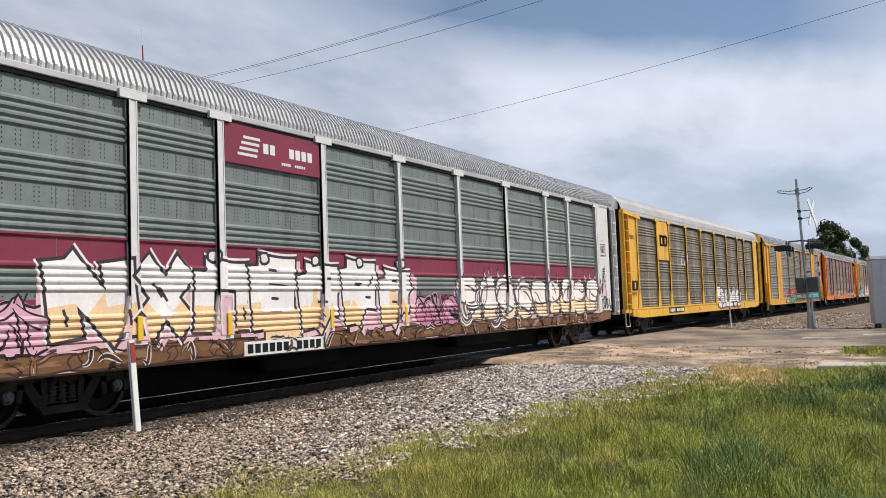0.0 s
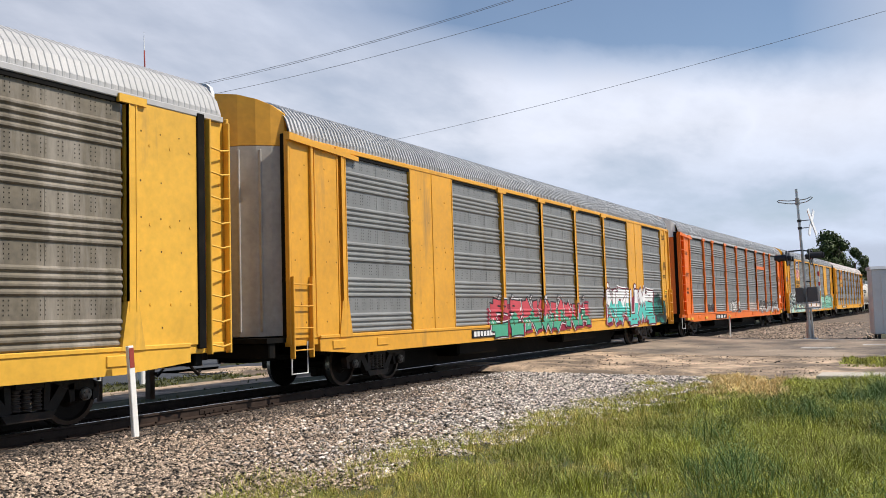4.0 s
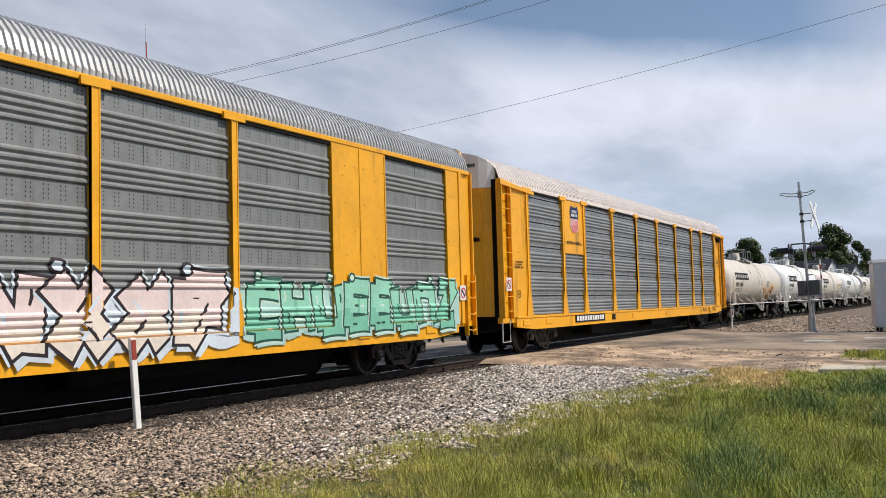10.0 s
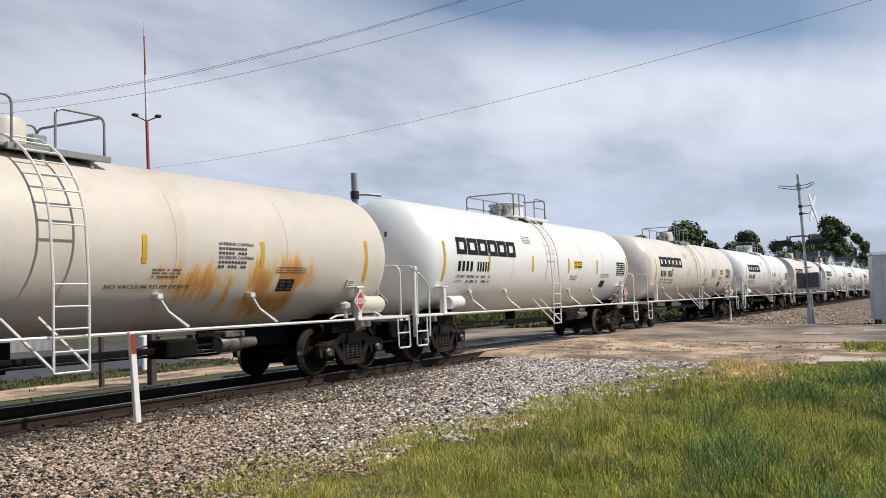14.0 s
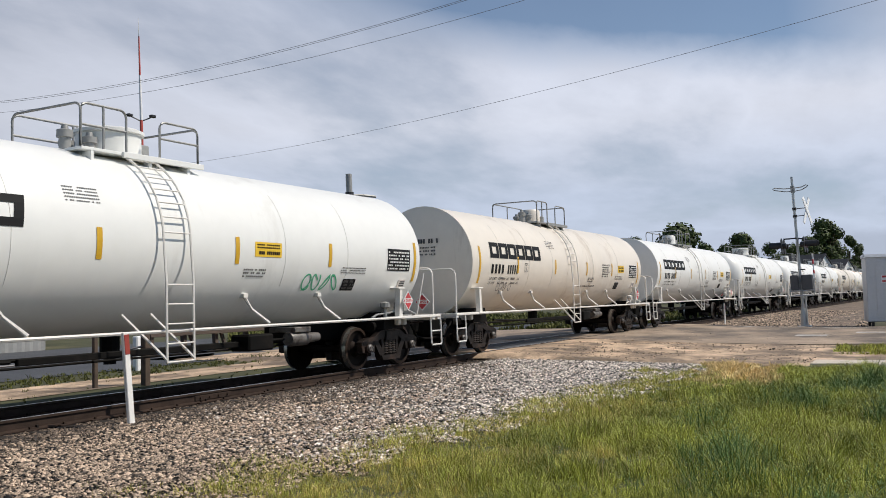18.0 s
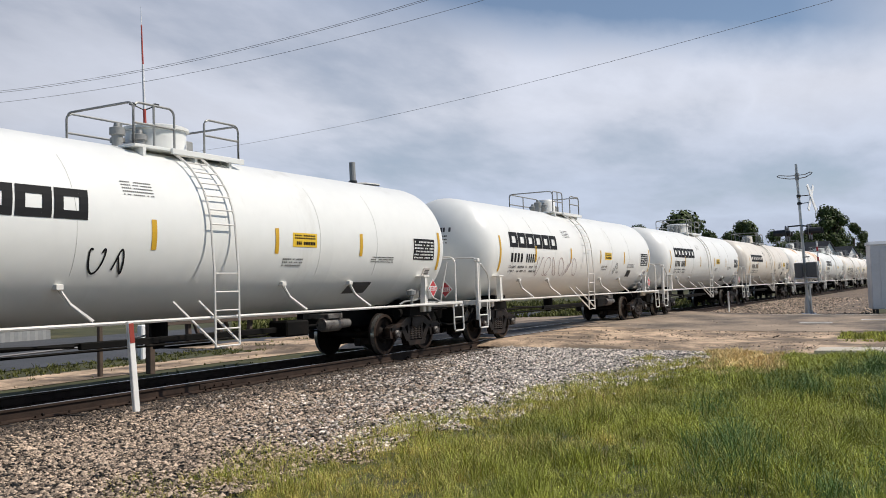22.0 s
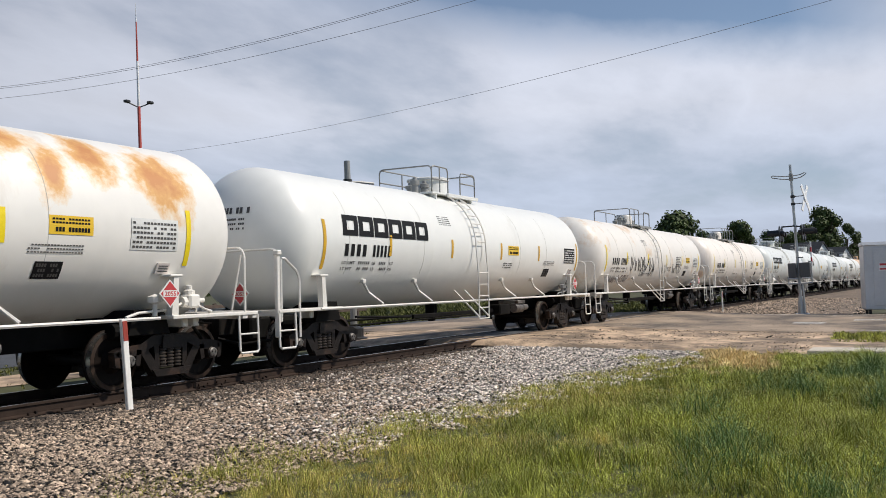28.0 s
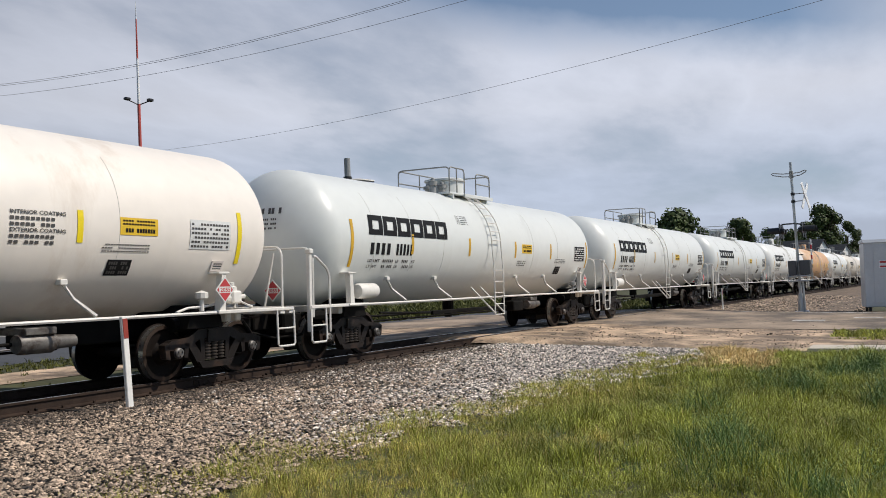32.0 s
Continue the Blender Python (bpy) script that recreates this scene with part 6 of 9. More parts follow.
def shield_car():
    c = autorack(134.37, "yellow", "galv", "roof_grey", "bright yellow autorack car with a large shield emblem", LAYOUT_2, None, None, "yellow", None, "end_grey")
    shield(c, -7.45, 4.0, 1.42, 1.45)
    b = Builder()
    write(b, SIDE, "BUILDING", -8.2, 2.92, 0.36, 1.68)
    write(b, SIDE, "AMERICA", -8.2, 2.58, 0.36, 1.68)
    part("lettering", b, M["mark_black"], c, "black slogan lettering")
    curls("graffiti", c, (
        (-10.75, 1.36, 1.05, 0.72, 170, -205, 0.1, 0.20), (-10.6, 1.62, 0.42, 0.34, 40, 330, 0.35, 0.17), (-10.9, 1.15, 0.55, 0.55, 120, 130, 0.0, 0.30),
        (-11.55, 1.1, 0.42, 0.28, 150, -190, 0.2, 0.20), (-10.25, 0.75, 0.75, 0.62, 160, -120, 0.0, 0.20), (-9.35, 1.15, 0.75, 0.62, 150, -170, 0.1, 0.20),
        (-9.3, 1.12, 0.34, 0.32, 20, 320, 0.3, 0.14), (-8.72, 1.75, 0.30, 0.33, -60, 330, 0.2, 0.26), (-8.08, 1.68, 0.28, 0.42, -100, 330, 0.25, 0.20),
        (-8.35, 1.05, 0.40, 0.62, 100, 120, 0.0, 0.22), (-6.75, 1.55, 0.72, 0.55, 175, -190, 0.0, 0.24), (-6.7, 1.55, 0.34, 0.32, 90, 350, 0.2, 0.20),
        (-7.25, 1.1, 0.42, 0.62, 90, 110, 0.0, 0.20), (-5.75, 0.95, 0.55, 0.55, 165, -165, 0.0, 0.22), (-6.2, 0.95, 0.3, 0.4, 60, 150, 0.0, 0.15)),
        ((-11.6, 1.05, 0.6, 0.4, 0), (-10.7, 1.45, 1.0, 0.68, 0), (-8.4, 1.55, 0.95, 0.6, 0), (-6.6, 1.5, 0.9, 0.62, 0), (-5.6, 1.0, 0.7, 0.4, 3), (-10.2, 1.15, 1.5, 0.62, 3), (-8.4, 1.1, 1.5, 0.58, 4), (-6.6, 1.2, 1.1, 0.6, 3),
         (-11.5, 0.95, 0.22, 0.2, 5), (-9.6, 0.92, 0.45, 0.14, 5), (-7.2, 1.1, 0.2, 0.2, 5)),
        ((0.76, 0.80, 0.77), (0.022, 0.022, 0.026), (0.62, 0.72, 0.68), (0.42, 0.62, 0.53), (0.30, 0.54, 0.45), (0.62, 0.42, 0.10)), 51, label="pale green and black curling graffiti")
    curls("graffiti", c, ((-4.0, 1.35, 0.48, 0.72, -70, 320, 0.0, 0.20),), ((-4.0, 1.35, 0.62, 0.8, 3), (-4.0, 1.35, 0.36, 0.5, 4)), ((0.72, 0.76, 0.74), (0.03, 0.03, 0.03), (0.6, 0.66, 0.62), (0.70, 0.73, 0.71), (0.21, 0.21, 0.205)), 52, label="white and black ring of spray paint")
    piece("graffiti", c, -2.4, 4.7, 0.80, 2.15, 6, ((0.62, 0.70, 0.76), (0.035, 0.028, 0.032), (0.78, 0.63, 0.60), (0.78, 0.68, 0.58), (0.60, 0.66, 0.72)), 53, label="pink and cream graffiti", fat=0.38, split=0.4)
    piece("graffiti", c, 5.2, 12.6, 0.95, 2.08, 8, ((0.55, 0.70, 0.60), (0.03, 0.09, 0.07), (0.30, 0.62, 0.46), (0.20, 0.50, 0.36), (0.42, 0.62, 0.56)), 54, label="green graffiti", fat=0.32)
    plate(c, -4.6, -2.3, 0.82, 0.22, 11, 11)
    end_notice(c, -13.29, 4.28, 0.15)
    entry_sign(c, 13.0, 1.75, -1.56)
    small_writing(c, SIDE, [(-11.95, -11.3, 2.72, 0.12, 1, 5), (-11.95, -11.3, 2.58, 0.09, 1, 6)], 12)
    scrawl("tag", c, SIDE, -12.6, -11.9, 2.95, 3.4, 3, 55, M_spray((0.03, 0.10, 0.30)), 0.025)
    scrawl("tag", c, SIDE, -11.9, -11.35, 2.95, 3.2, 3, 56, M_spray((0.50, 0.04, 0.04)), 0.018)
    scrawl("tag", c, SIDE, -12.2, -11.35, 2.15, 2.5, 3, 57, M["mark_black"], 0.016)
    return c


def white_roof_car():
    c = autorack(163.39, "yellow", "galv_blue", "roof_white", "yellow autorack car with blue-grey sheets and white roof", LAYOUT_1, None, None, "cap_white", "roof_white")
    part("emblem_panel", Builder().box(-8.80, -7.15, -1.53, -1.48, 3.0, 4.70, 0.006), M["yellow"], c, "yellow emblem panel")
    shield(c, -7.92, 4.12, 0.72, 0.88, -1.545)
    b = Builder()
    write(b, flat_side(-1.5355), "BUILDING AMERICA", -8.6, 3.3, 0.15, 1.3)
    part("lettering", b, M["mark_black"], c, "black slogan lettering")
    plate(c, -8.1, -5.35, 0.80, 0.24, 11, 13)
    entry_sign(c, -13.1, 1.98)
    part("number_panel", Builder().box(-4.55, -4.25, -1.556, -1.5, 0.80, 1.0, 0.004), M["mark_black"], c)
    trailing_end(c, "yellow")
    # writing, bar and stains on the leading end door
    b = Builder()
    face = lambda u, v: (-13.70, -u, v)
    bars(b, face, 0.2, 1.0, 5.18, 5.28, 14, random.Random(31))
    bars(b, face, 0.25, 0.7, 4.98, 5.04, 9, random.Random(32))
    bars(b, face, 0.45, 0.85, 4.34, 4.42, 5, random.Random(33))
    bars(b, face, 0.45, 0.85, 4.22, 4.30, 6, random.Random(34))
    part("end_writing", b, M["mark_black"], c, kind="stuff")
    part("door_bar", Builder().box(-13.74, -13.55, -1.0, -0.35, 3.16, 3.26, 0.012), M["black"], c)
    for (u, v, s) in ((-12.4, 1.62, 0.2), (11.98, 1.55, 0.24), (12.0, 3.1, 0.46)):
        q = Builder()
        t = 0.018
        for a0, a1, b0, b1 in ((u, u + s, v, v + t), (u, u + s, v + s - t, v + s), (u, u + t, v, v + s), (u + s - t, u + s, v, v + s)):
            patch(q, SIDE, a0, a1, b0, b1)
        bars(q, SIDE, u + 0.04, u + s - 0.04, v + s * 0.55, v + s * 0.68, 6, random.Random(int(u * 10)))
        bars(q, SIDE, u + 0.04, u + s - 0.04, v + s * 0.3, v + s * 0.43, 6, random.Random(int(u * 11)))
        part("stencilled_box", q, M["mark_black"], c)
    small_writing(c, SIDE, [(-12.5, -11.95, 2.6, 0.045, 3, 10)], 14)
    # this car is a little longer than the others
    for o in c.children:
        if o.name.startswith("truck"):
            o.location.x *= 1.02
        else:
            o.matrix_basis = Matrix.Diagonal((1.02, 1, 1, 1)) @ o.matrix_basis
    return c


CARS = [maroon_car(), dusty_car(), teal_car(), orange_car(), shield_car(), white_roof_car()]


# ---------------- tank cars ----------------
TZ, TR = 2.47, 1.465
HEAD_X, HEAD_D = 6.84, 0.82
SHELL = round_side(TZ, TR + 0.007)


def tank_mesh(m, flat=False, right=7.65):
    b = Builder()
    prof = []
    if flat:
        prof = [(-7.02, 0.0), (-7.01, 0.7), (-6.98, 1.1), (-6.94, 1.36), (-6.92, TR - 0.03), (-6.92, TR + 0.015), (-6.84, TR + 0.015), (-6.84, TR)]
    else:
        for i in range(15):
            a = math.pi / 2 * i / 14
            prof.append((-HEAD_X - HEAD_D * math.cos(a), TR * math.sin(a)))
    xs = [-6.3, -4.9, -4.87, -4.84, -2.1, -2.07, -2.04, 0.7, 0.73, 0.76, 3.5, 3.53, 3.56, 6.2, 6.23, 6.26]
    for i, x in enumerate(xs):
        prof.append((x, TR + (0.0015 if i % 3 == 2 and i else 0.0)))
    for i in range(15):
        a = math.pi / 2 * (1 - i / 14)
        prof.append((right + 0.11 + HEAD_D * math.cos(a), TR * math.sin(a)))
    b.lathe(prof, 56, "x", (0, 0, TZ))
    return b.mesh("tank", m, True)


def arc_pts(x, a0, a1, r, n):
    """Points round the shell on the near side, angles up from the level."""
    return [(x, -r * math.cos(radians(a0 + (a1 - a0) * i / n)), TZ + r * math.sin(radians(a0 + (a1 - a0) * i / n))) for i in range(n + 1)]


def tank_ladder(m):
    b = Builder()
    for x in (0.03, 0.60):
        b.tube([(x, -1.60, 0.62), (x, -1.60, 1.85)] + arc_pts(x, 0, 72, TR + 0.09, 12), 0.02, 6)
    b.tube([(0.03, -1.60, 0.62), (0.60, -1.60, 0.62)], 0.016, 6)
    for x in (0.03, 0.60):
        b.tube([(x, -1.60, 0.66), (x - 0.42, -1.1, 1.36)], 0.024, 6)
    return b.mesh("ladder", m)


def top_gear(m, round_dome, style, x0):
    """Walkways, railing, housing and valves on top of a tank: rows of name, mesh and label."""
    out = []
    deck = M["grey_steel"] if style else m
    zp = TZ + TR * 0.94
    x1 = 1.62
    for y in (-0.80, 0.42):
        out.append(("walkway", Builder().box(x0, x1, y, y + 0.38, zp, zp + 0.05, 0.008).mesh("walkway", deck), "steel top walkway"))
    out.append(("end_walkway", Builder().box(0.85, x1, -0.41, 0.41, zp + 0.004, zp + 0.054, 0.008).mesh("end_walkway", deck), ""))
    out.append(("kick_plate", Builder().box(-0.1, x1 + 0.04, -0.86, -0.81, TZ + TR * 0.91, TZ + TR * 0.975, 0.008).mesh("kick_plate", deck), ""))
    for x in (x0 + 0.2, 0.5, 1.35):
        out.append(("support", Builder().box(x - 0.03, x + 0.03, -0.80, 0.80, TZ + TR * 0.78, zp, 0.004).mesh("support", deck), ""))
    z = zp + 0.05
    h = 0.66
    rails = [hoop((x0, -0.78, z), (0.02, -0.78, z), h, 0.12), hoop((0.72, -0.78, z), (x1 - 0.03, -0.78, z), h - 0.05, 0.12), hoop((x0, 0.78, z), (x1 - 0.03, 0.78, z), h, 0.12),
             hoop((x1 - 0.03, -0.78, z), (x1 - 0.03, 0.78, z), h - 0.05, 0.12), hoop((x0, -0.78, z), (x0, 0.78, z), h, 0.12), [(x0 * 0.5, -0.78, z), (x0 * 0.5, -0.78, z + h)], [(0.3, 0.78, z), (0.3, 0.78, z + h)]]
    if style != 1:
        rails += [[(x0, -0.78, z + h / 2), (0.02, -0.78, z + h / 2)], [(0.72, -0.78, z + h / 2), (x1 - 0.03, -0.78, z + h / 2)], [(x0, 0.78, z + h / 2), (x1 - 0.03, 0.78, z + h / 2)]]
    for q in rails:
        out.append(("top_rail", Builder().tube(q, 0.02, 6).mesh("top_rail", M["grey_steel"]), "grey tubular safety rail"))
    t = TZ + TR
    b = Builder()
    if round_dome:
        b.lathe([(t - 0.15, 0.44), (t + 0.04, 0.44), (t + 0.05, 0.33), (t + 0.40, 0.33), (t + 0.46, 0.29), (t + 0.48, 0.0)], 20, "z", (0.42, 0, 0))
    else:
        b.lathe([(t - 0.15, 0.52), (t + 0.36, 0.52), (t + 0.37, 0.57), (t + 0.42, 0.57), (t + 0.45, 0.5), (t + 0.48, 0.0)], 24, "z", (0.35, 0, 0))
    out.append(("dome", b.mesh("dome", m, True), "valve housing on top of the tank"))
    out.append(("latch_box", Builder().box(0.72, 0.98, -0.28, -0.1, t + 0.08, t + 0.26, 0.02).mesh("latch_box", M["grey_steel"]), ""))
    for x, y, hh in ((-0.62, -0.15, 0.30), (-0.35, 0.15, 0.2), (-0.2, -0.2, 0.24), (1.15, 0.1, 0.18)):
        out.append(("valve", Builder().lathe([(t - 0.05, 0.09), (t + hh * 0.6, 0.09), (t + hh * 0.62, 0.125), (t + hh, 0.125), (t + hh + 0.02, 0.06), (t + hh + 0.08, 0.05)], 12, "z", (x, y, 0)).mesh("valve", M["grey_steel"], True), "dull steel valve"))
    return out


def end_gear(m):
    """Running board, bracket, hand rails and steps of the end toward minus x, near side."""
    out = {}
    b = Builder()
    b.box(-8.2, -6.2, -1.52, -1.22, 1.06, 1.12, 0.01)
    b.box(-8.2, -8.07, -1.5, 1.5, 1.0, 1.12, 0.01)
    b.box(-7.0, -6.86, -1.3, 1.3, 0.92, 1.1, 0.02)
    out["end_platform"] = (b.mesh("end_platform", m), "")
    b = Builder()
    b.prism([(-6.37, 1.08), (-6.23, 1.08), (-6.29, 1.74), (-6.39, 1.74)], -1.48, -1.36)
    b.box(-6.46, -6.2, -1.50, -1.2, 1.72, 1.76, 0.01)
    out["bracket"] = (b.mesh("bracket", m), "")
    b = Builder()
    b.tube(hoop((-8.15, -1.48, 1.1), (-8.15, 1.48, 1.1), 1.12, 0.18), 0.024, 6)
    b.tube([(-8.1, -0.55, 2.15), (-8.15, -0.35, 1.1)], 0.022, 6)
    b.tube([(-8.1, 0.55, 2.15), (-8.15, 0.35, 1.1)], 0.022, 6)
    out["end_railing"] = (b.mesh("end_railing", m), "")
    b = Builder()
    b.tube(hoop((-8.12, -1.5, 0.9), (-7.58, -1.5, 0.55), 1.22, 0.16)[:-1] + [(-7.58, -1.5, 0.6)], 0.024, 6)
    out["grab_rail"] = (b.mesh("grab_rail", m), "")
    b = Builder()
    b.tube([(-8.2, -1.5, 1.06), (-8.2, -1.52, 0.46), (-8.16, -1.52, 0.42), (-7.76, -1.52, 0.42), (-7.72, -1.52, 0.46), (-7.72, -1.5, 1.06)], 0.022, 6)
    b.tube([(-8.2, -1.51, 0.74), (-7.72, -1.51, 0.74)], 0.018, 6)
    out["step"] = (b.mesh("step", m), "")
    return out


def stub_mesh():
    b = Builder()
    for s in (-1, 1):
        b.box(*sorted((s * 4.6, s * 8.2 + 0.5 * (s > 0))), -0.33, 0.33, 0.66, 1.05, 0.02)
        c = -6.02 if s < 0 else 7.2
        b.prism([(c - 0.42, 0.84), (c + 0.42, 0.84), (c + 0.3, 1.22), (c - 0.3, 1.22)], -1.2, 1.2)
        b.prism([(c - 0.85, 1.0), (c + 0.85, 1.0), (c + 0.8, 1.16), (c - 0.8, 1.16)], -0.55, 0.55)
        b.box(*sorted((c + s * 1.15, c + s * 1.75)), -0.7, 0.7, 0.56, 0.98, 0.04)
        b.tube([(c + s * 1.2, -0.95, 0.9), (c + s * 1.5, -0.95, 0.55), (c + s * 1.9, -0.6, 0.5), (c + s * 2.2, -0.3, 0.62)], 0.03, 6)
        b.lathe([(s * 6.7, 0.0), (s * 6.7, 0.12), (s * 7.2, 0.12), (s * 7.2, 0.0)], 10, "x", (0, -0.9, 0.9))
    b.tube([(-4.8, -0.7, 0.78), (4.8, -0.7, 0.78)], 0.03, 6)
    b.tube([(-4.8, -0.55, 0.66), (4.8, -0.55, 0.66)], 0.022, 6)
    b.lathe([(0.56, 0.0), (0.56, 0.1), (0.72, 0.1), (0.74, 0.16), (1.06, 0.16)], 12, "z", (0.35, 0, 0))
    return b.mesh("stub_sill", M["black"])


def rail_mesh(m):
    b = Builder()
    b.tube([(-6.7, -1.52, 1.09), (7.1, -1.52, 1.09)], 0.028, 6)
    return b.mesh("side_railing", m)


def stay_mesh(m):
    b = Builder()
    b.tube([(0, -1.52, 1.13), (-0.16, -1.25, 1.38), (-0.34, -1.22, 1.62)], 0.028, 6)
    b.box(-0.40, -0.28, -1.28, -1.16, 1.58, 1.66, 0.008)
    return b.mesh("stay", m)


def placard():
    b = Builder()
    b.add([(0, 0, -0.19), (0.19, 0, 0), (0, 0, 0.19), (-0.19, 0, 0), (0, 0.012, -0.19), (0.19, 0.012, 0), (0, 0.012, 0.19), (-0.19, 0.012, 0)],
          [(0, 1, 2, 3), (7, 6, 5, 4), (0, 4, 5, 1), (1, 5, 6, 2), (2, 6, 7, 3), (3, 7, 4, 0)], 0)
    b.add([(0, -0.003, -0.165), (0.165, -0.003, 0), (0, -0.003, 0.165), (-0.165, -0.003, 0)], [(0, 1, 2, 3)], 1)
    b.add([(-0.125, -0.005, -0.045), (0.125, -0.005, -0.045), (0.125, -0.005, 0.045), (-0.125, -0.005, 0.045)], [(0, 1, 2, 3)], 0)
    write(b, lambda u, v: (u, -0.008, v), "2055", -0.105, -0.03, 0.085, 0.21, 1)
    me = b.mesh("placard", [M["mark_white"], M["placard_red"]])
    me.transform(Matrix.Diagonal((1.15, 1, 1.15, 1)))
    return me


PLACARD = placard()
STUB = stub_mesh()


def plain_marks(brand, seed, kind):
    """The lettering of one tank side, as plain shapes laid on the shell."""
    rng = random.Random(seed)
    big = []
    if brand:
        big = []
        w = 0.555
        for i in range(6):
            q = Builder()
            u = -5.78 + i * (w + 0.035)
            ring_block(q, SHELL, u - 0.05, u + w - 0.05, 2.55, 2.99, 0.15, 0, 0.16)
            big.append(q)
    num = Builder()
    bars(num, SHELL, -5.75, -4.87, 2.13, 2.38, 4, random.Random(1), gap=0.42)
    bars(num, SHELL, -4.70, -3.95, 2.13, 2.38, 5, random.Random(3), gap=0.42)
    small = Builder()
    write(small, SHELL, "LD LMT", -5.8, 1.96, 0.095, 0.48)
    write(small, SHELL, "LT WT", -5.8, 1.83, 0.095, 0.40)
    for k in range(5):
        bars(small, SHELL, -1.6, -1.0, 3.20 - k * 0.055, 3.22 - k * 0.055, 16, rng)
    for k in range(3):
        bars(small, SHELL, 2.0, 2.6, 2.05 - k * 0.06, 2.08 - k * 0.06, 12, rng)
        bars(small, SHELL, 4.9, 5.8, 2.14 - k * 0.05, 2.16 - k * 0.05, 18, rng)
    if kind:
        write(small, SHELL, "NO VACUUM RELIEF DEVICE", 1.15 if brand else -1.5, 1.74, 0.09, 1.7 if brand else 1.35)
        write(small, SHELL, "INTERIOR COATING", 3.40, 2.52, 0.075, 0.86)
        write(small, SHELL, "EXTERIOR COATING", 3.40, 2.28, 0.075, 0.86)
        for v in (2.44, 2.36, 2.20, 2.12):
            bars(small, SHELL, 3.40, 4.1, v, v + 0.045, 9, rng)
    return big, num, small


def mark_meshes(brand, style):
    big, num, small = plain_marks(brand, 3, style)
    return [q.mesh("brand_shape", M["mark_black"], weld=True) for q in big], num.mesh("number_marking", M["mark_black"]), small.mesh("stencilled_writing", M["mark_grey"])


def table_mesh(ink):
    b = Builder()
    patch(b, SHELL, 6.62, 7.56, 2.12, 2.60, 0)
    s = round_side(TZ, TR + 0.011)
    rng = random.Random(5)
    for k in range(6):
        bars(b, s, 6.65, 7.53, 2.15 + 0.072 * k, 2.185 + 0.072 * k, 13, rng, 1)
    return b.mesh("data_table", [M["mark_black"], M["mark_white"]] if ink else [M["mark_white"], M["mark_grey"]])


# where each tank car rides in the train
CENTRES = (186.51, 204.03, 222.31, 240.89, 258.52, 276.13, 293.84, 311.55, 329.18, 346.69, 364.11, 382.03, 399.45, 417.32, 434.97, 452.42)


def bead_mesh():
    """A weld bead round the near side of the shell."""
    b = Builder()
    r = TR + 0.002
    b.tube([(0, -r * math.cos(radians(a)), TZ + r * math.sin(radians(a))) for a in range(-28, 50, 6)], 0.0032, 4)
    return b.mesh("weld_bead", M["tank_seam"])


def plate_box():
    b = Builder()
    for u0, u1, v0, v1 in ((-3.53, -3.29, 2.20, 2.212), (-3.53, -3.29, 2.44, 2.452), (-3.53, -3.518, 2.20, 2.452), (-3.302, -3.29, 2.20, 2.452)):
        patch(b, SHELL, u0, u1, v0, v1)
    write(b, SHELL, "PLATE", -3.50, 2.38, 0.05, 0.18)
    write(b, SHELL, "C", -3.45, 2.25, 0.11, 0.085)
    return b.mesh("plate_box", M["mark_black"])


def test_patch():
    b = Builder()
    patch(b, SHELL, 4.35, 5.15, 1.28, 1.58, 0, 0.25)
    return b.mesh("test_patch", M["mark_grey"])


def valve_mesh(m):
    """Valve body, flanges and pipes on the end platform."""
    b = Builder()
    b.box(7.38, 7.62, -1.36, -1.10, 1.22, 1.44, 0.03)
    b.lathe([(1.42, 0.09), (1.50, 0.09), (1.52, 0.05), (1.58, 0.05), (1.59, 0.0)], 10, "z", (7.5, -1.22, 0))
    b.lathe([(7.30, 0.0), (7.30, 0.08), (7.38, 0.09)], 10, "x", (0, -1.24, 1.32))
    b.lathe([(7.62, 0.07), (7.68, 0.07), (7.70, 0.04), (7.84, 0.04), (7.84, 0.0)], 10, "x", (0, -1.2, 1.34))
    b.tube([(7.3, -1.24, 1.3), (7.1, -1.3, 1.24), (6.8, -1.34, 1.2), (6.3, -1.36, 1.18), (6.0, -1.42, 1.12)], 0.022, 6)
    b.tube([(7.55, -1.36, 1.26), (7.6, -1.46, 1.2), (7.75, -1.46, 1.16), (7.8, -1.3, 1.1)], 0.018, 6)
    b.lathe([(1.12, 0.04), (1.3, 0.04), (1.33, 0.11), (1.42, 0.11), (1.46, 0.0)], 10, "z", (6.62, -1.36, 0))
    return b.mesh("brake_valve", m)


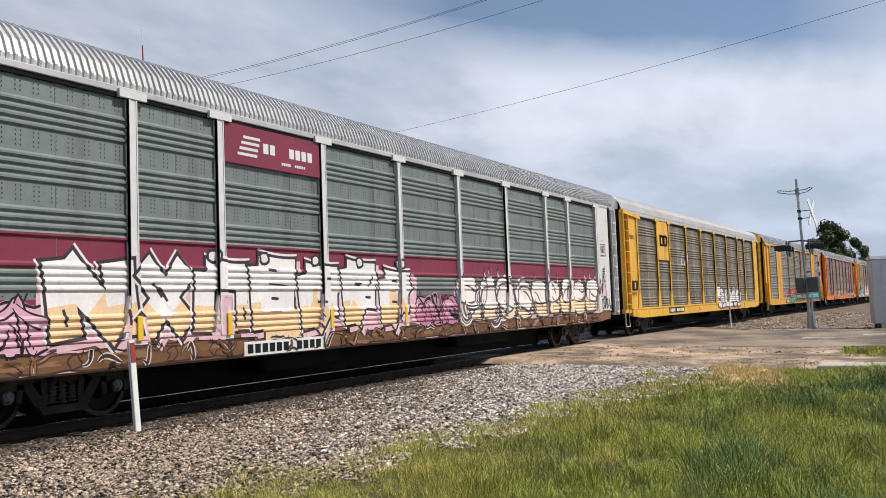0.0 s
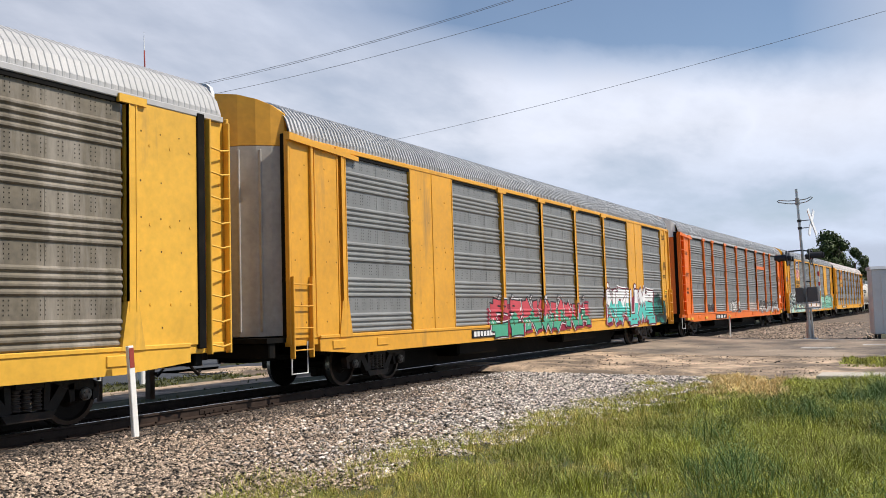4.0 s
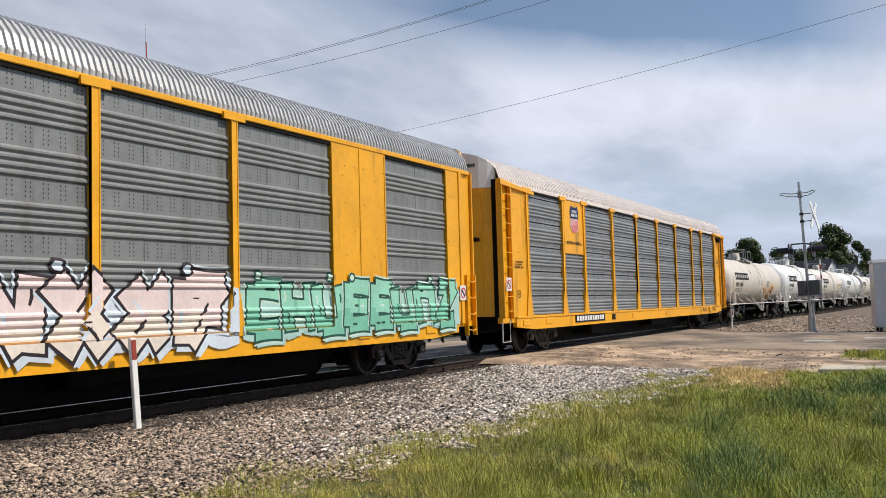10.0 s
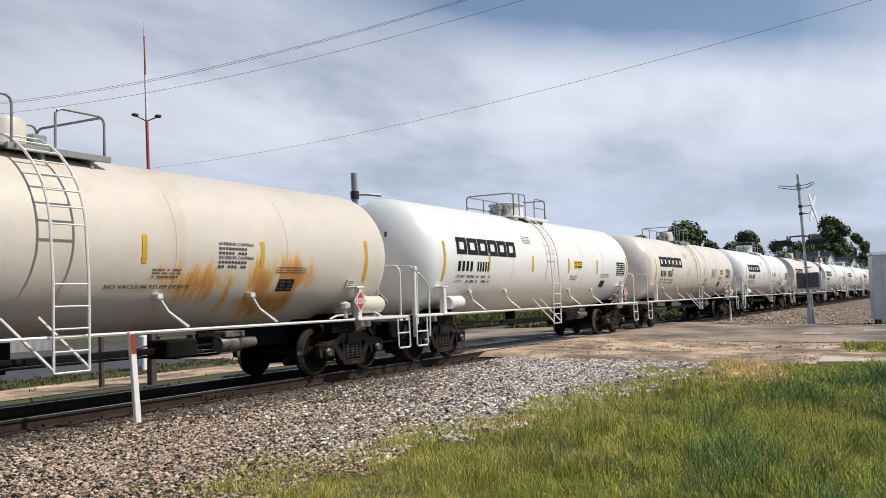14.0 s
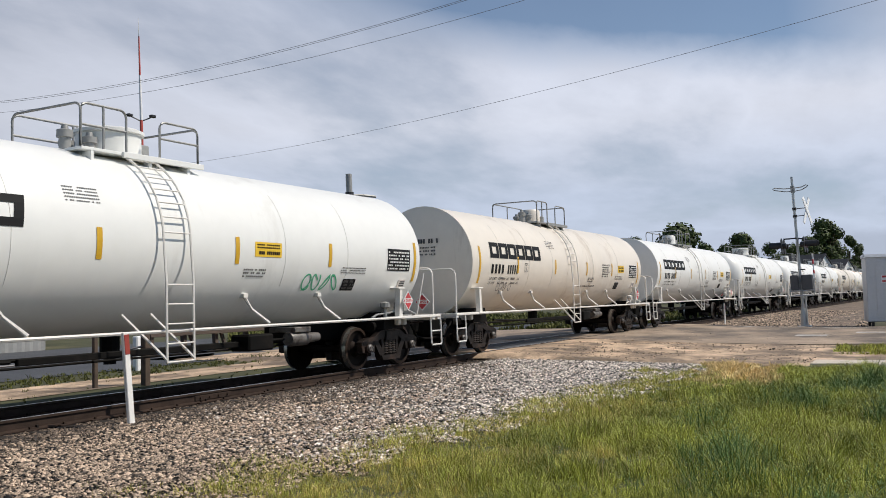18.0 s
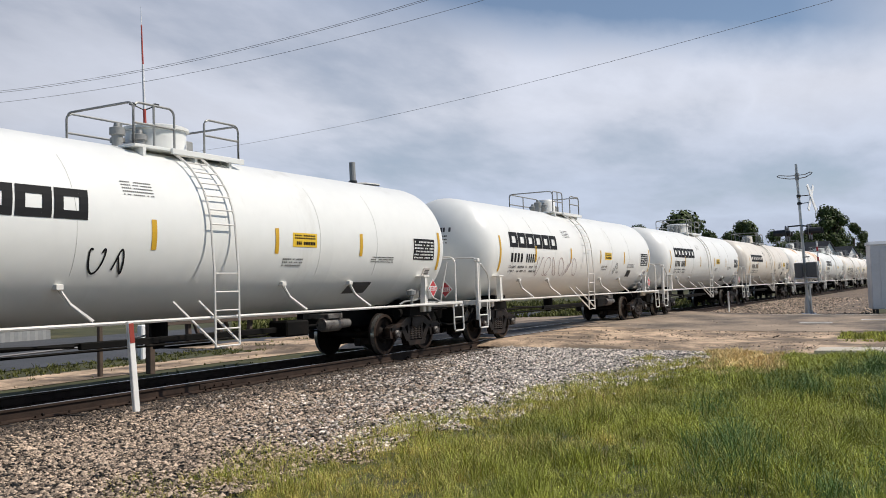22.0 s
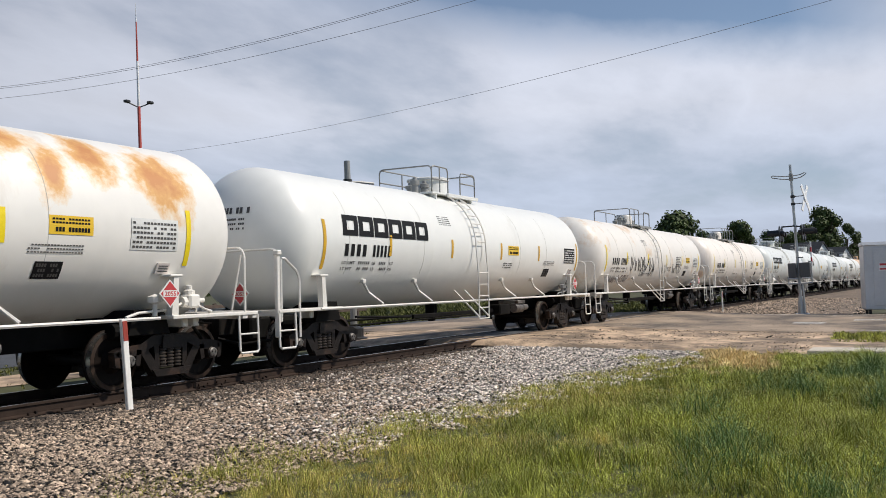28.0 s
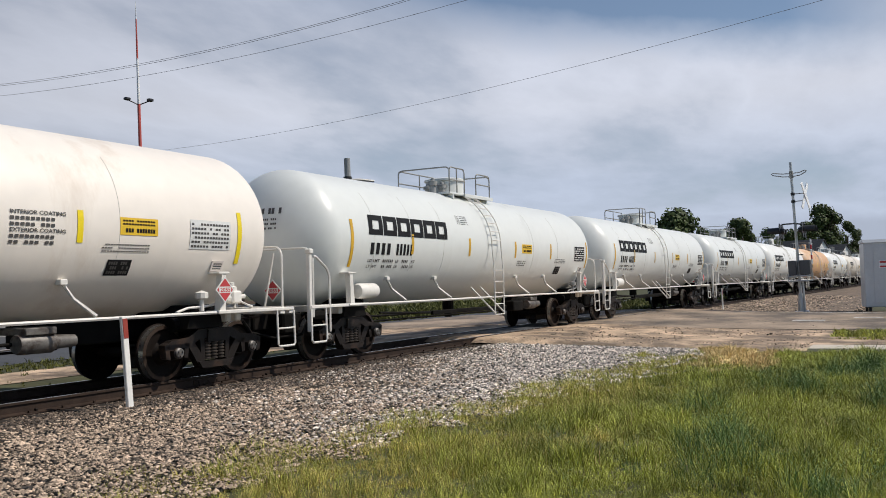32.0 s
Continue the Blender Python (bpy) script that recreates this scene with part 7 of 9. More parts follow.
def tank_car(i, shell, brand=True, label="", round_dome=False, style=0, flat=False, reservoir=False, text_dark="mark_black", lit_numbers=False):
    at = CENTRES[i] if i < len(CENTRES) else CENTRES[-1] + 17.6 * (i - len(CENTRES) + 1)
    car = thing("tank_car", None, None, label, "tank car", "tank cars in the train", m=pose(at, 0, 0))
    m = M[shell]
    longer = {0: 0.6, 2: 0.6, 4: 0.4, 10: 0.75, 12: 0.4, 13: 0.5}.get(i, 0.12)
    more = (longer - 0.12) * 0.85
    rail = M["rail_white"]
    slim = {0: 0.95, 13: 0.99}.get(i, 1.0)
    drop = 0.06 if i == 0 else 0.0
    tk = part("tank", cached(("tank", shell, flat, longer), lambda: tank_mesh(m, flat, 7.65 + longer)), None, car, m=Matrix.Translation((0, 0, TZ * (1 - slim) - drop)) @ Matrix.Diagonal((1, slim, slim, 1)))
    for nm, me, lb in cached(("top", shell, round_dome, style, brand), lambda: top_gear(m, round_dome, style, -0.85 if brand else -1.25)):
        part(nm, me, None, car, lb, m=pose(0, 0, -TR * (1 - slim) - drop))
    lad = part("ladder", cached("tank_ladder", lambda: tank_ladder(rail)), None, car, "white steel ladder")
    rung = cached("tank_rung", lambda: Builder().tube([(0.03, 0, 0), (0.60, 0, 0)], 0.014, 6).mesh("rung", rail))
    for z in (0.9, 1.2, 1.5, 1.8):
        part("rung", rung, None, lad, m=pose(0, -1.60, z))
    for k in range(1, 9):
        a = radians(k * 9 - 4)
        part("rung", rung, None, lad, m=pose(0, -(TR + 0.09) * math.cos(a), TZ + (TR + 0.09) * math.sin(a)))
    for r in (0, 180):
        turn = pose(0, 0, 0, 0, 0, r)
        part("side_railing", cached("side_railing", lambda: rail_mesh(rail)), None, car, m=turn)
        for x in (-4.45, -2.3, 2.55, 4.7):
            part("stay", cached("stay", lambda: stay_mesh(rail)), None, car, m=turn @ pose(x if r == 0 else -x, 0, 0))
        for nm, (me, lb) in cached("end_gear", lambda: end_gear(rail)).items():
            if nm == "bracket":
                dx = -0.2 if r == 0 else -0.35
            else:
                dx = 0.25 if r == 0 else -0.4 - more
            if nm != "grab_rail" or not style or r:
                part(nm, me, None, car, lb, m=turn @ pose(dx, 0, 0))
        # the far end carries the same gear, mirrored across the car
        far = turn @ pose(0.65 + more if r == 0 else -0.25, 0, 0)
        part("bracket", cached("bracket_m", lambda: mirrored("end_gear", "bracket")), None, car, m=turn @ pose(0.71 + (0.6 * longer if r == 0 else -0.15), 0, 0))
        part("step", cached("step_m", lambda: mirrored("end_gear", "step")), None, car, m=far)
        part("end_platform", cached("plat_m", lambda: mirrored("end_gear", "end_platform")), None, car, m=far)
        part("placard", PLACARD, None, car, "red and white hazard placard", m=turn @ pose(7.28, -1.56, 1.46))
        part("placard", PLACARD, None, car, "red and white hazard placard", m=turn @ pose(-7.74, -0.42, 1.42, 0, 0, -90))
        part("coupler", COUPLER, None, car, m=turn @ pose(7.9 + (0.35 if r == 0 else 0.0), 0, 0))
    part("stub_sill", STUB, None, car, "black stub sill and brake rigging")
    # markings lie on the shell
    big, num, small = cached(("marks", brand, bool(style)), lambda: mark_meshes(brand, style))
    for me in big:
        part("brand_shape", me, None, tk)
    part("number_marking", num, None, tk, kind="stuff")
    part("stencilled_writing", small, None, tk, kind="stuff")
    part("weight_lettering", cached(("weights", i if i in (2, 13) else -1), lambda: weight_mesh(i)), None, tk, kind="stuff")
    if i:
        part("data_table", cached(("table", brand), lambda: table_mesh(brand)), None, tk)
    for k, (u, v0, v1) in enumerate(((-6.5, 1.85, 2.85), (-4.05, 2.16, 2.62), (-1.15, 2.16, 2.62), (1.75, 2.16, 2.62), (4.45, 2.16, 2.62), (7.74, 1.88, 2.78))):
        def strip_mesh(u=u, v0=v0, v1=v1):
            q = Builder()
            patch(q, SHELL, u, u + 0.10, v0, v1)
            return q.mesh("reflective_strip", M["reflect" if brand else "reflect_bright"])
        part("reflective_strip", cached(("strip", k, brand), strip_mesh), None, tk)
    if i not in (6, 8):
        part("label_panel", cached("label_panel", label_panel), None, tk, "small dark label panel with pale bars")
    for x in ((-5.1, -3.2, -1.35, 2.45, 5.2) if style else (-5.6, -4.0, -2.5, 3.1, 5.1)):
        part("weld_bead", cached("weld_bead", lambda: bead_mesh()), None, tk, m=pose(x, 0, 0))
    if style:
        part("plate_box", cached("plate_box", plate_box), None, tk, "small stencilled box with a letter", m=pose(0 if i == 4 else -0.5, 0, 0))
    if i in (6, 8):
        part("test_patch", cached("test_patch", test_patch), None, tk, "dark stencilled test panel")
    part("brake_valve", cached(("valve", style), lambda: valve_mesh(M["rail_white"] if style else M["grey_steel"])), None, car, "brake valve with pipes", m=pose(more, 0, 0))
    part("data_plate", cached("data_plate", data_plate), None, tk, "small cream data plate on a bracket")
    sg = cached("tank_sign", tank_sign)
    if i:
        part("notice", sg, None, tk, "yellow emergency notice", m=pose(2.95 if style else 0, 0, 0))
    hd = cached(("head", flat), lambda: head_marks(flat))
    part("head_marking", hd, None, tk, kind="stuff")
    if reservoir:
        part("air_reservoir", cached("reservoir", lambda: Builder().lathe([(-0.36, 0.0), (-0.34, 0.14), (-0.28, 0.165), (0.28, 0.165), (0.34, 0.14), (0.36, 0.0)], 18, "x", (-5.75, -1.3, 1.36)).mesh("air_reservoir", rail, True)), None, car, "white air reservoir")
    if i in (0, 2, 5, 9):
        part("air_reservoir", cached("reservoir_r", lambda: Builder().lathe([(-0.42, 0.0), (-0.40, 0.15), (-0.34, 0.18), (0.34, 0.18), (0.40, 0.15), (0.42, 0.0)], 18, "x", (8.0, -1.28, 1.38)).mesh("air_reservoir", m, True)), None, car, "pale air reservoir on the end platform")
    part("brake_cylinder", cached("brake_cylinder", lambda: Builder().lathe([(3.95, 0.0), (3.95, 0.13), (4.0, 0.15), (4.5, 0.15), (4.52, 0.11), (4.9, 0.09), (4.92, 0.0)], 14, "x", (0, -0.8, 0.78)).box(4.0, 4.5, -0.95, -0.3, 0.9, 1.0, 0.01).mesh("brake_cylinder", M["bearing"], True)), None, car, "dull grey brake cylinder under the tank")
    part("brake_beam", cached("brake_beam", lambda: Builder().box(-1.9, 3.4, -0.78, -0.70, 0.70, 0.80, 0.01).box(2.6, 3.3, -1.0, -0.55, 0.62, 0.92, 0.03).tube([(-4.6, -0.9, 0.86), (-2.0, -0.74, 0.76)], 0.03, 6).mesh("brake_beam", M["black"])), None, car)
    if not style:
        b = cached("brake_stand", lambda: Builder().box(-7.97, -7.88, -1.5, -1.42, 0.62, 2.18, 0.012).box(-7.99, -7.86, -1.53, -1.40, 2.10, 2.2, 0.02).mesh("brake_stand", rail))
        part("brake_stand", b, None, car, "white brake stand")
    truck(car, -6.02)
    truck(car, 7.2 + more)
    return car


def mirrored(key, name):
    src = CACHE[key][name][0]
    me = src.copy()
    me.transform(Matrix.Diagonal((-1, 1, 1, 1)))
    me.flip_normals()
    return me


def weight_mesh(i):
    b = Builder()
    lines = {2: ("190200 LB  86250 KG", "72800 LB  33000 KG"), 13: ("190600 LBS  86400 KGS", "72500 LBS  32800 KGS")}.get(i)
    rng = random.Random(21)
    for k in range(2):
        if lines:
            write(b, SHELL, lines[k], -5.2, 1.96 - 0.13 * k, 0.095, 1.45)
        else:
            bars(b, SHELL, -5.2, -4.75, 1.96 - 0.13 * k, 2.025 - 0.13 * k, 6, rng, gap=0.4)
            write(b, SHELL, "LB", -4.68, 1.96 - 0.13 * k, 0.09, 0.13)
            bars(b, SHELL, -4.4, -4.05, 1.96 - 0.13 * k, 2.025 - 0.13 * k, 5, rng, gap=0.4)
            write(b, SHELL, "KG", -3.98, 1.96 - 0.13 * k, 0.09, 0.14)
    return b.mesh("weight_lettering", M["mark_grey"])


def label_panel():
    b = Builder()
    patch(b, SHELL, 5.05, 5.5, 1.66, 1.92, 0)
    s = round_side(TZ, TR + 0.011)
    rng = random.Random(12)
    for u in (5.08, 5.3):
        for k in range(3):
            bars(b, s, u, u + 0.17, 1.69 + 0.075 * k, 1.74 + 0.075 * k, 4, rng, 1)
    return b.mesh("label_panel", [M["mark_black"], M["mark_grey"]])


def data_plate():
    b = Builder()
    s = round_side(TZ, TR + 0.03)
    t = round_side(TZ, TR + 0.002)
    q = [f(u, v) for f in (t, s) for u, v in ((7.2, 1.74), (7.46, 1.74), (7.46, 1.92), (7.2, 1.92))]
    b.add(q, [(0, 1, 2, 3), (7, 6, 5, 4), (0, 4, 5, 1), (1, 5, 6, 2), (2, 6, 7, 3), (3, 7, 4, 0)])
    s = round_side(TZ, TR + 0.034)
    for k in range(3):
        patch(b, s, 7.23, 7.43, 1.77 + 0.045 * k, 1.79 + 0.045 * k, 1)
    return b.mesh("data_plate", [M["roof_white"], M["mark_grey"]])


def tank_sign():
    b = Builder()
    patch(b, SHELL, 2.25, 2.98, 2.30, 2.56, 0)
    s = round_side(TZ, TR + 0.011)
    rng = random.Random(6)
    for k, (v, h) in enumerate(((2.50, 0.025), (2.45, 0.025), (2.34, 0.06))):
        bars(b, s, 2.3, 2.93, v, v + h, 12, rng, 1)
    return b.mesh("notice", [M["sign_yellow"], M["mark_black"]])


def head_marks(flat):
    """Number and capacity lines on the head, as bars."""
    b = Builder()
    rng = random.Random(9)

    def on_head(u, v):
        y = u
        rr = min(0.97, math.hypot(y, v - TZ) / TR)
        x = -7.03 if flat else -HEAD_X - HEAD_D * math.sqrt(1 - rr * rr) - 0.012
        return (x, -y, v)
    bars(b, on_head, -0.15, 0.55, 2.95, 3.07, 9, rng)
    for k in range(3):
        bars(b, on_head, -0.1, 0.45, 2.82 - 0.09 * k, 2.86 - 0.09 * k, 12, rng)
    return b.mesh("head_marking", M["mark_grey"])


SPECS = [
    ("tank_beige", True, "beige tank car with rust stains on its shell", True, 1, False, False),
    ("tank_white", True, "clean white tank car with bold black shapes", False, 0, False, True),
    ("tank_cream", True, "cream tank car with bold black shapes", True, 1, False, False),
    ("tank_white", True, "clean white tank car with bold black shapes", False, 0, False, True),
    ("tank_cream", True, "dirty cream tank car with bold black shapes", True, 1, True, False),
    ("tank_white", True, "white tank car with a flat jacketed head", True, 1, True, False),
    ("tank_white", True, "white tank car with a small black scrawl", False, 0, False, False),
    ("tank_white", True, "white tank car with an outlined tag", True, 0, False, False),
    ("tank_white", True, "clean white tank car with bold black shapes", False, 0, False, False),
    ("tank_cream", True, "cream tank car with bold black shapes", True, 1, False, False),
    ("tank_rust", False, "white tank car with orange rust stains", True, 1, False, False),
    ("tank_white", True, "clean white tank car with bold black shapes", False, 0, False, False),
    ("tank_spotted", False, "ivory tank car with dark scrawled tags and rust spots", True, 1, False, False),
    ("tank_ivory", False, "ivory tank car with streaked shell", True, 1, False, False),
    ("tank_grey", True, "pale grey tank car with bold black shapes", False, 0, False, True),
    ("tank_grey", True, "pale grey tank car with bold black shapes", False, 0, False, True),
    ("tank_grey", True, "pale grey tank car with bold black shapes", False, 0, False, False),
    ("tank_white", True, "white tank car with pale tags", True, 1, False, False),
    ("tank_orange", False, "tank car with a rusted orange shell", True, 1, False, False),
    ("tank_white", True, "white tank car far back in the train", False, 0, False, False),
    ("tank_cream", True, "cream tank car far back in the train", True, 1, False, False),
    ("tank_white", True, "white tank car far back in the train", False, 0, False, False),
    ("tank_white", True, "white tank car far back in the train", False, 0, False, False),
    ("tank_ivory", False, "ivory tank car far back in the train", True, 1, False, False),
    ("tank_white", True, "white tank car far back in the train", False, 0, False, False),
    ("tank_cream", True, "cream tank car far back in the train", True, 1, False, False),
]
TANKS = [tank_car(i, *s) for i, s in enumerate(SPECS)]
CARS += TANKS


def shell_of(car):
    return next(o for o in car.children if o.name.startswith("tank"))


scrawl("tag", shell_of(TANKS[3]), SHELL, 3.7, 4.9, 1.68, 2.0, 4, 70, M_spray((0.08, 0.40, 0.22)), 0.016)
scrawl("tag", shell_of(TANKS[6]), SHELL, -2.3, -1.6, 1.78, 2.15, 2, 71, M["mark_black"], 0.016)
scrawl("tag", shell_of(TANKS[7]), SHELL, -3.9, -0.4, 1.72, 2.3, 6, 72, M_spray((0.42, 0.34, 0.34)), 0.012)
scrawl("tag", shell_of(TANKS[7]), SHELL, 3.3, 4.0, 1.8, 2.2, 2, 76, M["mark_black"], 0.01)
scrawl("tag", shell_of(TANKS[12]), SHELL, -3.5, -0.1, 1.9, 2.45, 8, 73, M["mark_black"], 0.024)
scrawl("tag", shell_of(TANKS[12]), SHELL, 1.0, 1.9, 1.8, 2.2, 2, 74, M["mark_black"], 0.014)
scrawl("tag", shell_of(TANKS[12]), SHELL, 2.8, 4.4, 1.8, 2.25, 4, 75, M["mark_black"], 0.018)
scrawl("tag", shell_of(TANKS[12]), SHELL, -2.0, -1.3, 1.66, 2.0, 3, 79, M["mark_black"], 0.012)
scrawl("tag", shell_of(TANKS[12]), SHELL, -0.7, -0.05, 1.66, 2.0, 3, 80, M["mark_black"], 0.012)
scrawl("tag", shell_of(TANKS[12]), SHELL, -5.7, -4.75, 1.36, 1.66, 5, 81, M_spray((0.075, 0.028, 0.03)), 0.012)
scrawl("tag", shell_of(TANKS[12]), SHELL, -4.6, -3.3, 1.38, 1.7, 6, 82, M_spray((0.075, 0.028, 0.03)), 0.012)
scrawl("tag", shell_of(TANKS[4]), SHELL, -5.2, -4.2, 1.62, 1.85, 4, 77, M["mark_grey"], 0.008)


# ---------------- signals, posts, cabinet ----------------
def marker_post(x, y, z, h, rx, ry, label):
    t = thing("marker_post", None, None, label, "marker post", "white posts beside the track", m=pose(x, y, z, rx, ry, 0))
    part("post", Builder().box(-0.05, 0.05, -0.03, 0.03, -0.3, h, 0.008), M["post_white"], t)
    part("reflector", Builder().box(-0.043, 0.043, -0.036, -0.028, h - 0.31, h - 0.03, 0.003), M["post_red"], t, "dark red reflector")


marker_post(9.13, -1.832, -0.14, 1.26, -1.5, -3.3, "leaning white marker post with a red reflector in ballast")
marker_post(46.7, -2.6, -0.16, 1.05, 0, -1.0, "white marker post beyond the crossing road")


def crossing_signal(x, y, z, lean, label, arm=True):
    t = thing("crossing_signal", None, None, label, "crossing signal", "crossing signals", m=pose(x, y, z, lean, 0, 0) @ Matrix.Scale(0.966, 4))
    part("base", Builder().box(-0.32, 0.32, -0.32, 0.32, -0.2, 0.06, 0.03).lathe([(0.06, 0.17), (0.5, 0.15), (0.9, 0.1)], 12, "z"), M["alu"], t)
    part("mast", Builder().lathe([(0.06, 0.075), (7.3, 0.062), (7.32, 0.0)], 12, "z"), M["alu"], t, "bare aluminium mast")
    for s, reach in ((1, 0.92), (-1, 0.7)):
        part("loop_arm", Builder().tube([(0, 0, 6.74), (0, s * 0.4, 6.76), (0, s * (reach - 0.08), 6.84), (0, s * reach, 6.80), (0, s * (reach - 0.06), 6.74), (0, s * 0.4, 6.62), (0, 0, 6.58)], 0.024, 6), M["grey_steel"], t, "looped steel arm")
    part("collar", Builder().lathe([(6.52, 0.1), (6.85, 0.1)], 10, "z"), M["grey_steel"], t)
    for s in (-1, 1):
        bl = Builder().box(-0.10, 0.10, -0.02, 0.02, -0.72, 0.72, 0.006)
        part("crossbuck_board", bl, M["white_board"], t, "white crossbuck board", m=pose(0.0, -0.56, 5.6, 0, 0, -17) @ pose(0, 0, 0, 0, s * 32, 0) @ pose(0, 0.022 * s, 0))
    for z in (5.73, 5.37):
        part("board_bracket", Builder().tube([(0, 0, z), (0, -0.54, z)], 0.022, 6).lathe([(z - 0.06, 0.1), (z + 0.06, 0.1)], 10, "z"), M["signal_black"], t)
    part("lamp_arm", Builder().tube([(-0.5, 0.0, 4.28), (0.5, 0.0, 4.28)], 0.035, 8).tube([(0, -0.45, 4.2), (0, 0, 4.3), (0, 0.62, 4.3)], 0.035, 8), M["signal_black"], t)
    for s in (-1, 1):
        for xx in (-0.42, 0.42):
            y0 = 0.62 if s > 0 else 0.34
            d = part("lamp_disc", Builder().lathe([(s * (y0 - 0.16), 0.0), (s * (y0 - 0.16), 0.12), (s * y0, 0.13), (s * (y0 + 0.02), 0.38), (s * (y0 + 0.05), 0.38), (s * (y0 + 0.05), 0.0)], 20, "y", (xx, 0, 3.95)), M["signal_black"], t, "black flasher disc")
            part("hood", Builder().strip([[(xx + 0.19 * math.cos(radians(a)), s * (y0 + 0.05 + 0.55 * k), 3.95 + 0.19 * math.sin(radians(a))) for a in range(-20, 201, 20)] for k in (0, 1)]), M["signal_black"], d)
            part("lens", Builder().lathe([(s * (y0 + 0.08), 0.0), (s * (y0 + 0.075), 0.12), (s * (y0 + 0.055), 0.15), (s * (y0 + 0.05), 0.15)], 16, "y", (xx, 0, 3.95)), M["lens"], d, "dark red lens")
    part("bracket", Builder().box(-0.06, 0.06, -0.26, 0.06, 2.74, 2.79, 0.01), M["signal_black"], t)
    for y0, y1 in ((-0.56, -0.08), (0.08, 0.44)):
        part("relay_box", Builder().box(-0.3, 0.24, y0, y1, 1.78, 2.5, 0.03), M["relay_grey"], t, "dark grey relay box on the mast")
    if arm:
        part("gate_frame", Builder().tube([(-0.36, 0.46, 1.86), (-0.36, 0.46, 1.5), (-0.36, -0.62, 1.5), (-0.36, -0.62, 2.3)], 0.045, 6).tube([(-0.36, 0.46, 1.74), (-0.36, -0.62, 1.74)], 0.035, 6), M["alu"], t, "pale steel gate frame")
        g = part("gate_arm", Builder().prism([(-0.07, 2.3), (0.07, 2.3), (0.05, 3.5), (-0.05, 3.5)], -0.66, -0.60), M["white_board"], t, "raised stub of a striped gate arm")
        for k in range(2):
            part("stripe", Builder().box(-0.066, 0.066, -0.664, -0.596, 2.5 + 0.5 * k, 2.72 + 0.5 * k, 0.002), M["placard_red"], g)
        part("conduit", Builder().tube([(-0.1, -0.16, 0.0), (-0.1, -0.16, 1.5)], 0.045, 6), M["alu"], t)
    return t


crossing_signal(45.0, -6.53, -0.26, -2.0, "aluminium crossing signal with crossbuck and dark flashers")


def far_signal():
    t = thing("cantilever_signal", None, None, "dark signal mast with a short arm behind the track", "crossing signal", m=pose(24.2, 4.5, -0.22, -1.5, 0, 0))
    part("base", Builder().lathe([(-0.1, 0.42), (0.12, 0.42), (0.16, 0.3), (0.42, 0.3), (0.5, 0.16)], 14, "z"), M["signal_black"], t)
    part("mast", Builder().lathe([(0.3, 0.11), (5.85, 0.10), (5.86, 0.0)], 12, "z"), M["grey_steel"], t)
    part("arm", Builder().tube([(0, 0, 5.15), (0.35, -0.25, 5.16), (0.75, -0.52, 5.12)], 0.045, 6), M["grey_steel"], t)
    part("collar", Builder().lathe([(5.0, 0.14), (5.25, 0.14)], 12, "z"), M["signal_black"], t)


far_signal()


def cabinet():
    t = thing("signal_cabinet", None, None, "grey metal signal cabinet with a red and white sign", "signal cabinet", m=pose(45.5, -10.22, -0.27, 0, 0, 9))
    part("body", Builder().box(-0.9, 0.9, -1.1, 1.1, 0.22, 3.1, 0.03), M["cabinet"], t)
    part("roof", Builder().prism([(-0.95, 3.1), (0.95, 3.1), (0.86, 3.24), (-0.86, 3.24)], -1.14, 1.14), M["cabinet"], t)
    for a in (-0.7, 0.7):
        for c in (-0.9, 0.9):
            part("leg", Builder().box(a - 0.06, a + 0.06, c - 0.06, c + 0.06, -0.1, 0.22, 0.01), M["signal_black"], t)
    d = part("door", Builder().box(-0.93, -0.89, -0.85, 0.72, 0.4, 2.95, 0.01), M["cabinet"], t)
    part("handle", Builder().box(-0.97, -0.93, -0.7, -0.64, 1.5, 1.8, 0.01), M["signal_black"], d)
    s = part("notice", Builder().box(-0.942, -0.932, 0.05, 0.5, 1.95, 2.3, 0.003), M["white_board"], d, "white notice with red bars")
    part("notice_bar", Builder().box(-0.948, -0.94, 0.08, 0.47, 2.18, 2.27).box(-0.948, -0.94, 0.08, 0.47, 1.99, 2.06), M["placard_red"], s)


cabinet()


# ---------------- behind the track ----------------
def red_mast():
    t = thing("lattice_mast", None, None, "tall slender red and white mast with two floodlights", "mast", m=pose(34.38, 24.5, -0.1, -1.6, 0, 0))
    zs = [0, 2.5, 10.6, 13.6, 15.6, 18.0]
    for k, (z0, z1, m) in enumerate(((0, 11.6, "mast_red"), (11.6, 14.05, "mast_white"), (14.05, 16.2, "mast_red"), (16.2, 17.2, "mast_white"))):
        r = 0.10 - 0.024 * k
        part("section", Builder().lathe([(z0, r), (z1, r - 0.018)], 8, "z"), M[m], t)
    part("lamp_bar", Builder().tube([(-0.5, 0.32, 11.82), (0, 0, 11.55), (0.5, -0.32, 11.82)], 0.035, 6), M["signal_black"], t)
    for s in (-1, 1):
        part("floodlight", Builder().box(s * 0.5 - 0.16, s * 0.5 + 0.16, -s * 0.32 - 0.12, -s * 0.32 + 0.12, 11.78, 11.92, 0.03), M["signal_black"], t)


